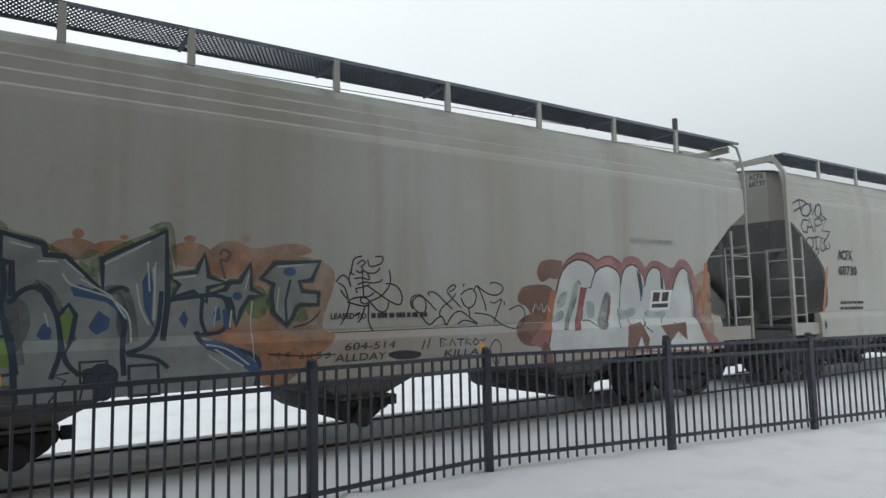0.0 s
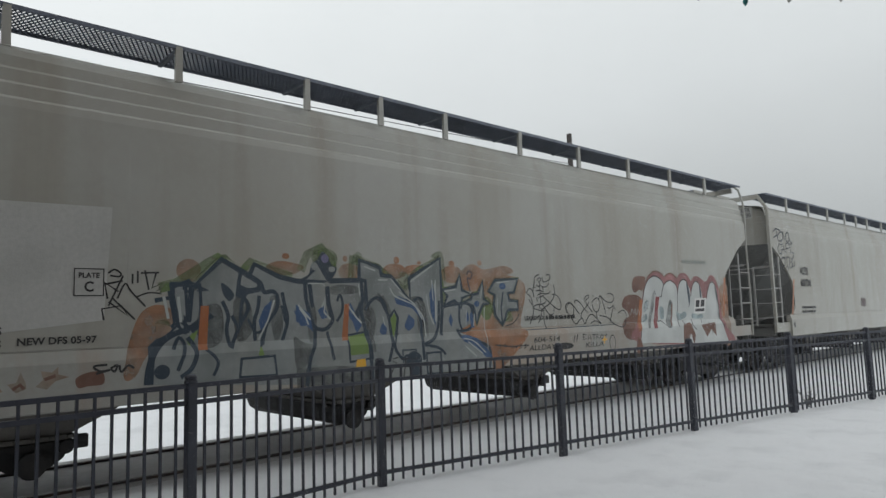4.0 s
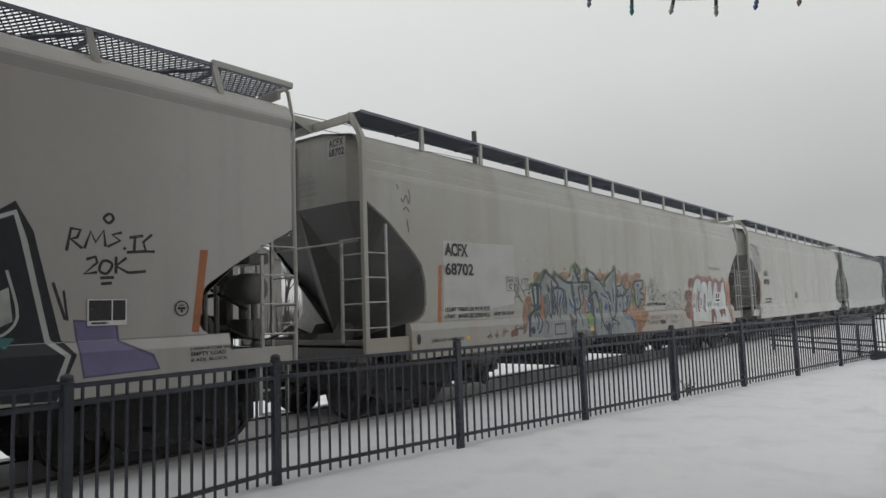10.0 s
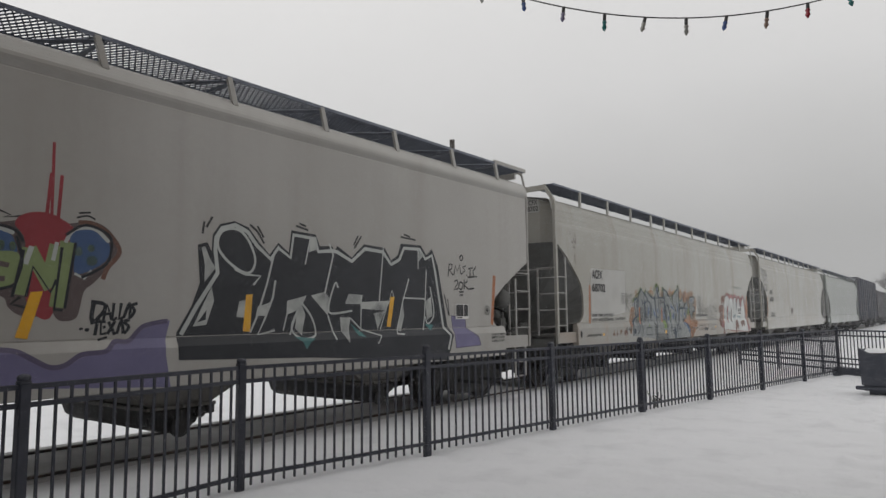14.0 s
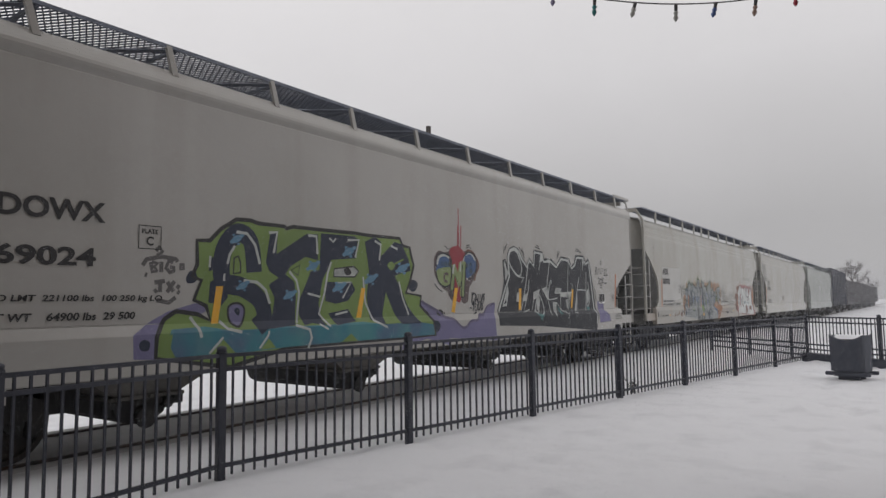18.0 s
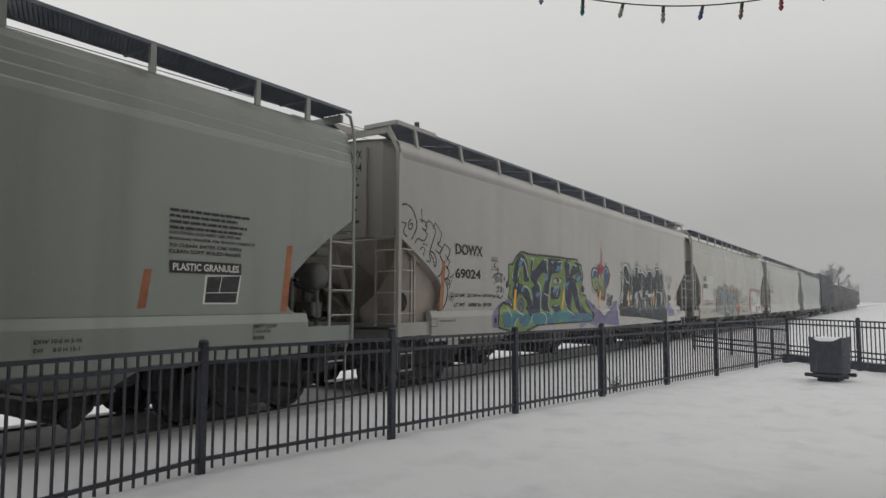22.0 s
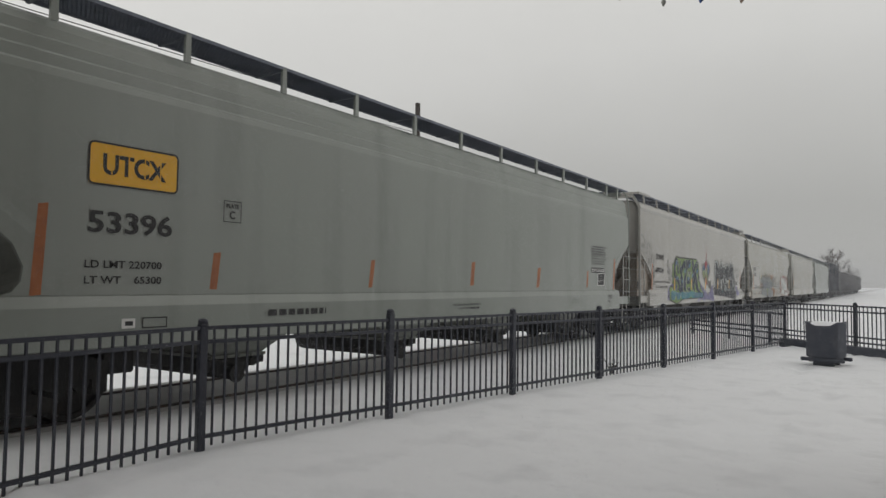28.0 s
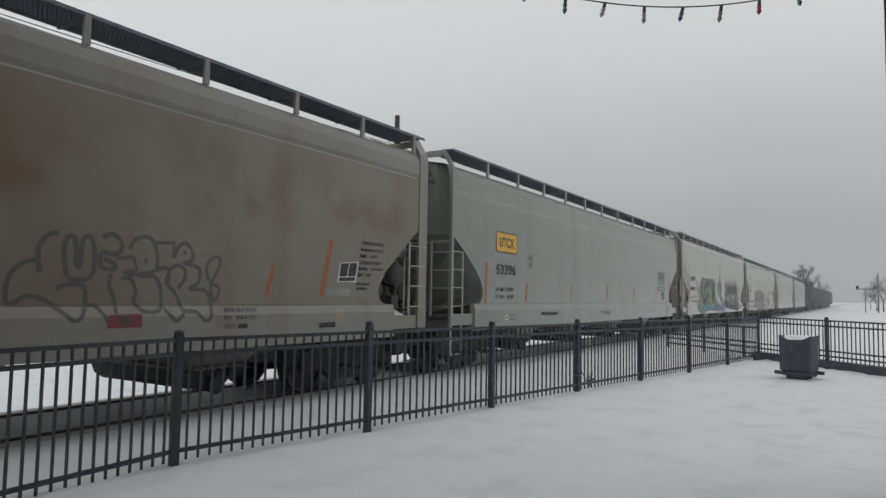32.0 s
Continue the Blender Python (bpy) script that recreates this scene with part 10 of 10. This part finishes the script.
def build_distance():
    k = 0
    for az in (-81, -78.5, -76, -74, -72.6, -70.5, -68, -66, -64, -61.5, -59, -56, -53, -50):
        x, y = polar(az, 62 + 9 * math.sin(k * 2.3))
        bare_tree("tree", x, y, ground_height(x, y), 7.5 + 2.0 * math.sin(k * 1.7), 100 + k, "bare grey tree beyond the railway")
        k += 1
    x, y = polar(-3.4, 240)
    bare_tree("tree", x, y, 0, 19, 7, "tall bare tree beyond the train, pale in the snow haze", 0.9, depth=7)
    for i, (az, dist, h) in enumerate(((0.9, 150, 6.5), (1.3, 145, 8.0), (1.8, 150, 7.0), (2.6, 140, 6.0), (-2.6, 260, 14), (-4.6, 270, 12), (0.5, 190, 6.0))):
        x, y = polar(az, dist)
        bare_tree("tree", x, y, 0, h, 40 + i, "bare tree at the edge of the snowfield", 0.9, depth=6)
    # low scrub along the far woods, one mass
    rng = random.Random(5)
    verts, faces = [], []
    for n in range(9000):
        az, dist = rng.uniform(-92, -42), rng.uniform(60, 85)
        x, y = polar(az, dist)
        z, h = ground_height(x, y), rng.uniform(1.0, 4.2)
        lean = rng.uniform(-0.6, 0.6)
        i = len(verts)
        verts += [(x - 0.02, y, z), (x + 0.02, y + 0.03, z), (x + lean, y + rng.uniform(-0.4, 0.4), z + h)]
        faces.append((i, i + 1, i + 2))
    me = bpy.data.meshes.new("scrub")
    me.from_pydata(verts, [], faces)
    me.materials.append(M["bark"])
    tagged(new("scrub", me), "grey leafless scrub along the far side of the railway", "shrubs", kind="stuff")
    # low shed and trailer beyond the tracks
    x, y = polar(-75.5, 46)
    shed = thing("shed", "low tan shed with a dark roof in the snow", "shed", at=pose(x, y, ground_height(x, y), 0, 0, 70))
    bm = B()
    box(bm, -4, 2.2, -2, 2, -0.5, 2.3)
    part("wall", bm, "tan_wall", shed)
    bm = B()
    prism(bm, ((-2.3, 2.3), (2.3, 2.3), (0, 3.0)), -4.3, 2.5)
    part("roof", bm, "snow", shed)
    for px in (-2.8, -0.6):
        bm = B()
        box(bm, px, px + 0.9, -2.04, -2.0, 0.6, 1.5)
        part("window", bm, "soot_shade", shed)
    x, y = polar(-69.4, 46)
    z = ground_height(x, y)
    hut = thing("site_office", "long white site office with a flat snowy roof and small windows", "building", at=pose(x, y, z, 0, 0, -70.2 + 90))
    bm = B()
    box(bm, -0.5, 2.2, -2.2, 2.4, -0.2, 2.7)
    part("wall", bm, "office", hut, bevel=0.03)
    bm = B()
    box(bm, -0.7, 2.4, -2.4, 2.6, 2.7, 2.86)
    part("roof", bm, "snow", hut, bevel=0.04)
    for py in (-1.5, -0.1):
        bm = B()
        box(bm, -0.54, -0.49, py, py + 0.62, 1.75, 2.45)
        w = part("window", bm, "soot_shade", hut)
        bm = B()
        box(bm, -0.56, -0.54, py + 0.29, py + 0.33, 1.75, 2.45)
        part("bar", bm, "rv", w)
    bm = B()
    box(bm, -0.54, -0.49, 1.1, 1.95, 0.1, 2.2)
    part("door", bm, "ladder", hut)
    # warehouse with a sign before it
    x, y = polar(-61.5, 60)
    z = ground_height(x, y)
    store = thing("warehouse", "large brown-grey metal warehouse beyond the railway", "building", at=pose(x, y, z, 0, 0, -61.5 + 90))
    bm = B()
    box(bm, -6, 6, -7.5, 7.5, -0.5, 6.6)
    part("wall", bm, "shed_wall", store)
    for k in range(31):
        bm = B()
        py = -7.4 + k * 14.8 / 30
        box(bm, -6.04, -6.0, py - 0.05, py + 0.05, -0.3, 6.5)
        part("rib", bm, "shed_wall", store)
    bm = B()
    prism(bm, ((-7.9, 6.6), (7.9, 6.6), (0, 8.0)), -6.4, 6.4)
    part("roof", bm, "soot_shade", store)
    x, y = polar(-65.6, 44)
    z = ground_height(x, y)
    board = thing("sign_board", "white sign board with dark marks on two posts", "sign", at=pose(x, y, z, 0, 0, -65.6 + 90))
    bm = B()
    box(bm, -0.03, 0.03, -1.15, 1.15, 3.0, 4.7)
    part("panel", bm, "white", board)
    for z0, z1, y0, y1 in ((4.02, 4.42, -0.35, -0.25), (4.02, 4.42, 0.25, 0.35), (4.32, 4.42, -0.25, 0.25), (4.02, 4.12, -0.25, 0.25), (3.45, 3.75, -0.9, 0.9), (3.2, 3.27, -0.6, 0.6)):
        bm = B()
        box(bm, -0.045, -0.031, y0, y1, z0, z1)
        part("mark", bm, "letter", board)
    for py in (-0.9, 0.9):
        bm = B()
        box(bm, 0.03, 0.13, py - 0.05, py + 0.05, -0.3, 4.6)
        part("post", bm, "ladder", board)
    x, y = polar(-70.6, 34)
    z = ground_height(x, y)
    plate = thing("road_sign", "small blue sign plate on a thin grey pole", "sign", at=pose(x, y, z, 0, 0, -70.6 + 90))
    bm = B()
    rod(bm, (0, 0, -0.2), (0, 0, 4.6), 0.035, 8)
    part("pole", bm, "ladder", plate)
    bm = B()
    box(bm, -0.06, -0.04, -0.28, 0.28, 3.55, 3.85)
    part("plate", bm, "glo_b", plate)
    # yard fence and a lattice mast
    rail = thing("wire_fence", "thin grey wire fence along the far snowfield", "fence")
    prev = None
    for n in range(26):
        az = -84 + n * 1.5
        x, y = polar(az, 36)
        z = ground_height(x, y)
        bm = B()
        rod(bm, (x, y, z - 0.1), (x, y, z + 1.3), 0.03, 6)
        part("post", bm, "ladder", rail)
        if prev:
            for h in (0.5, 1.2):
                bm = B()
                rod(bm, (prev[0], prev[1], prev[2] + h), (x, y, z + h), 0.012, 4)
                part("wire", bm, "ladder", rail)
        prev = (x, y, z)
    x, y = polar(-60.6, 30)
    z = ground_height(x, y)
    mast = thing("signal_mast", "grey lattice railway signal mast with a ladder", "signal", at=pose(x, y, z, 0, 0, 60))
    for px in (-0.2, 0.2):
        bm = B()
        box(bm, px - 0.03, px + 0.03, -0.03, 0.03, -0.2, 4.4)
        part("leg", bm, "ladder", mast)
    for n in range(14):
        bm = B()
        rod(bm, (-0.2, 0, 0.3 * n + 0.1), (0.2, 0, 0.3 * n + 0.1), 0.016, 5)
        part("rung", bm, "ladder", mast)
    for zz in (2.3, 3.2):
        bm = B()
        box(bm, -0.35, 0.35, -0.2, 0.1, zz, zz + 0.5)
        part("equipment_box", bm, "ladder", mast, bevel=0.02)
    # level-crossing signal far down the line
    x, y = polar(0.2, 120)
    sig = thing("crossing_signal", "distant railway signal gantry, faint in falling snow", "signal", at=pose(x, y, 0))
    bm = B()
    rod(bm, (0, 0, -0.2), (0, 0, 3.9), 0.07, 8)
    part("mast", bm, "soot_shade", sig)
    bm = B()
    box(bm, -1.2, 2.4, -0.05, 0.05, 3.55, 3.72)
    part("arm", bm, "soot_shade", sig)
    for px in (-1.0, 1.2):
        bm = B()
        box(bm, px - 0.18, px + 0.18, -0.1, 0.1, 3.72, 4.15)
        part("lamp_head", bm, "under", sig)
    x, y = polar(1.0, 130)
    pole = thing("utility_pole", "dark wooden pole at the edge of the snowfield", "pole", at=pose(x, y, 0))
    bm = B()
    rod(bm, (0, 0, -0.3), (0, 0, 6.4), 0.12, 8, 0.09)
    part("mast", bm, "bark", pole)


build_distance()


# ---- flakes for snow haze ----
def build_haze_flakes():
    """Flakes added along the camera's sight lines to stand for haze over the track and the far yard; far ones stand for
    clumps of many.
    """
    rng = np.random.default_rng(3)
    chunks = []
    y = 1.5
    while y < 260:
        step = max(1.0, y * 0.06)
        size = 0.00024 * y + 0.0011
        # denser close by, to lift dark tones like a veil
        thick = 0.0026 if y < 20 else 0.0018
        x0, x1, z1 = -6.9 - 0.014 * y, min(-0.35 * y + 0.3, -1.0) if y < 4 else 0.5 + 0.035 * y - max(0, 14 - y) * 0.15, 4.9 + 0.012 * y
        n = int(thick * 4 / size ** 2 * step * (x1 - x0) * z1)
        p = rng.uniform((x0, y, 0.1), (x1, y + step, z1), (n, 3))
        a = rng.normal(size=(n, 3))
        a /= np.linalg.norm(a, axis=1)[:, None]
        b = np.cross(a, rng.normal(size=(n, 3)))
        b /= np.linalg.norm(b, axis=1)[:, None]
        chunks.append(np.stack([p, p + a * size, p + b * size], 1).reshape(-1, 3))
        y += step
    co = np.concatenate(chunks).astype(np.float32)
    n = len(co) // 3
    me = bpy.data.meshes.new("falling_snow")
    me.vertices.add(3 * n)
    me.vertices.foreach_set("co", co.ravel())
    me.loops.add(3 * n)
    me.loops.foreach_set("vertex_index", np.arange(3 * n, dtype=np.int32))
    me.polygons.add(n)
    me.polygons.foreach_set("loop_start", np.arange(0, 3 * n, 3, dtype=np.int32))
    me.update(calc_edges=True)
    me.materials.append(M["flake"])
    tagged(new("falling_snow", me), "fine pale flakes added to stand for snow haze in the grey air", "snowfall", kind="stuff")
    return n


build_haze_flakes()


def build_wires():
    ends = []
    for x, y in ((-20.8, 28.2), (-22.6, -26.0)):
        z = ground_height(x, y)
        pole = thing("utility_pole", "dark wooden utility pole beyond the train", "pole", at=pose(x, y, z))
        bm = B()
        rod(bm, (0, 0, -0.4), (0, 0, 11.15 - z), 0.17, 10, 0.14)
        part("mast", bm, "bark", pole)
        bm = B()
        box(bm, -0.7, 0.7, -0.06, 0.06, 8.9, 9.05)
        part("cross_arm", bm, "bark", pole)
        ends.append((x, y))
    for h in (9.75, 9.30):
        (x0, y0), (x1, y1) = ends
        wire = B()
        for k in range(16):
            t0, t1 = k / 16, (k + 1) / 16
            s0, s1 = -1.2 * t0 * (1 - t0), -1.2 * t1 * (1 - t1)
            rod(wire, (x0 + (x1 - x0) * t0, y0 + (y1 - y0) * t0, h + s0 + 0.25), (x0 + (x1 - x0) * t1, y0 + (y1 - y0) * t1, h + s1 + 0.25), 0.018, 5)
        bmesh.ops.remove_doubles(wire, verts=wire.verts[:], dist=0.003)
        solo("overhead_wire", wire, "cord", "thin dark overhead wire between utility poles", "wire", "overhead wires")


build_wires()


def build_weed():
    """A few dry stems by a fence post."""
    rng = random.Random(9)
    weed = thing("weed", "dry brown weed stems poking through snow by a fence post", "weed", at=pose(-4.42, 12.30, ground_height(-4.42, 12.30)))
    for k in range(7):
        bm = B()
        p = Vector((rng.uniform(-0.05, 0.05), rng.uniform(-0.05, 0.05), -0.03))
        d = Vector((rng.uniform(-0.4, 0.4), rng.uniform(-0.4, 0.4), 1)).normalized()
        for i in range(3):
            q = p + d * rng.uniform(0.07, 0.13)
            rod(bm, p, q, 0.007, 4, 0.005)
            if i:
                rod(bm, p, p + Vector((rng.uniform(-0.08, 0.08), rng.uniform(-0.08, 0.08), 0.06)), 0.009, 4, 0.003)
            p, d = q, (d + Vector((rng.uniform(-0.4, 0.4), rng.uniform(-0.4, 0.4), 0))).normalized()
        part("stem", bm, "bark", weed)


build_weed()


# ---- movement ----
def motions():
    for car, s in CARS:
        walk(car, [(t, pose(MID, s + d, 0)) for t, d in TRAIN])
    # the wheels roll without slipping; rows close enough for every turn to stay small
    ts = [t for t, _ in TRAIN]
    ds = [d for _, d in TRAIN]
    steps = [k * 0.2 for k in range(161)]
    for ws in ROLLING:
        y = ws.location.y
        walk(ws, [(t, pose(0, y, 0.457, -math.degrees((np.interp(t, ts, ds) - ds[0]) / 0.457), 0, 0)) for t in steps])


motions()
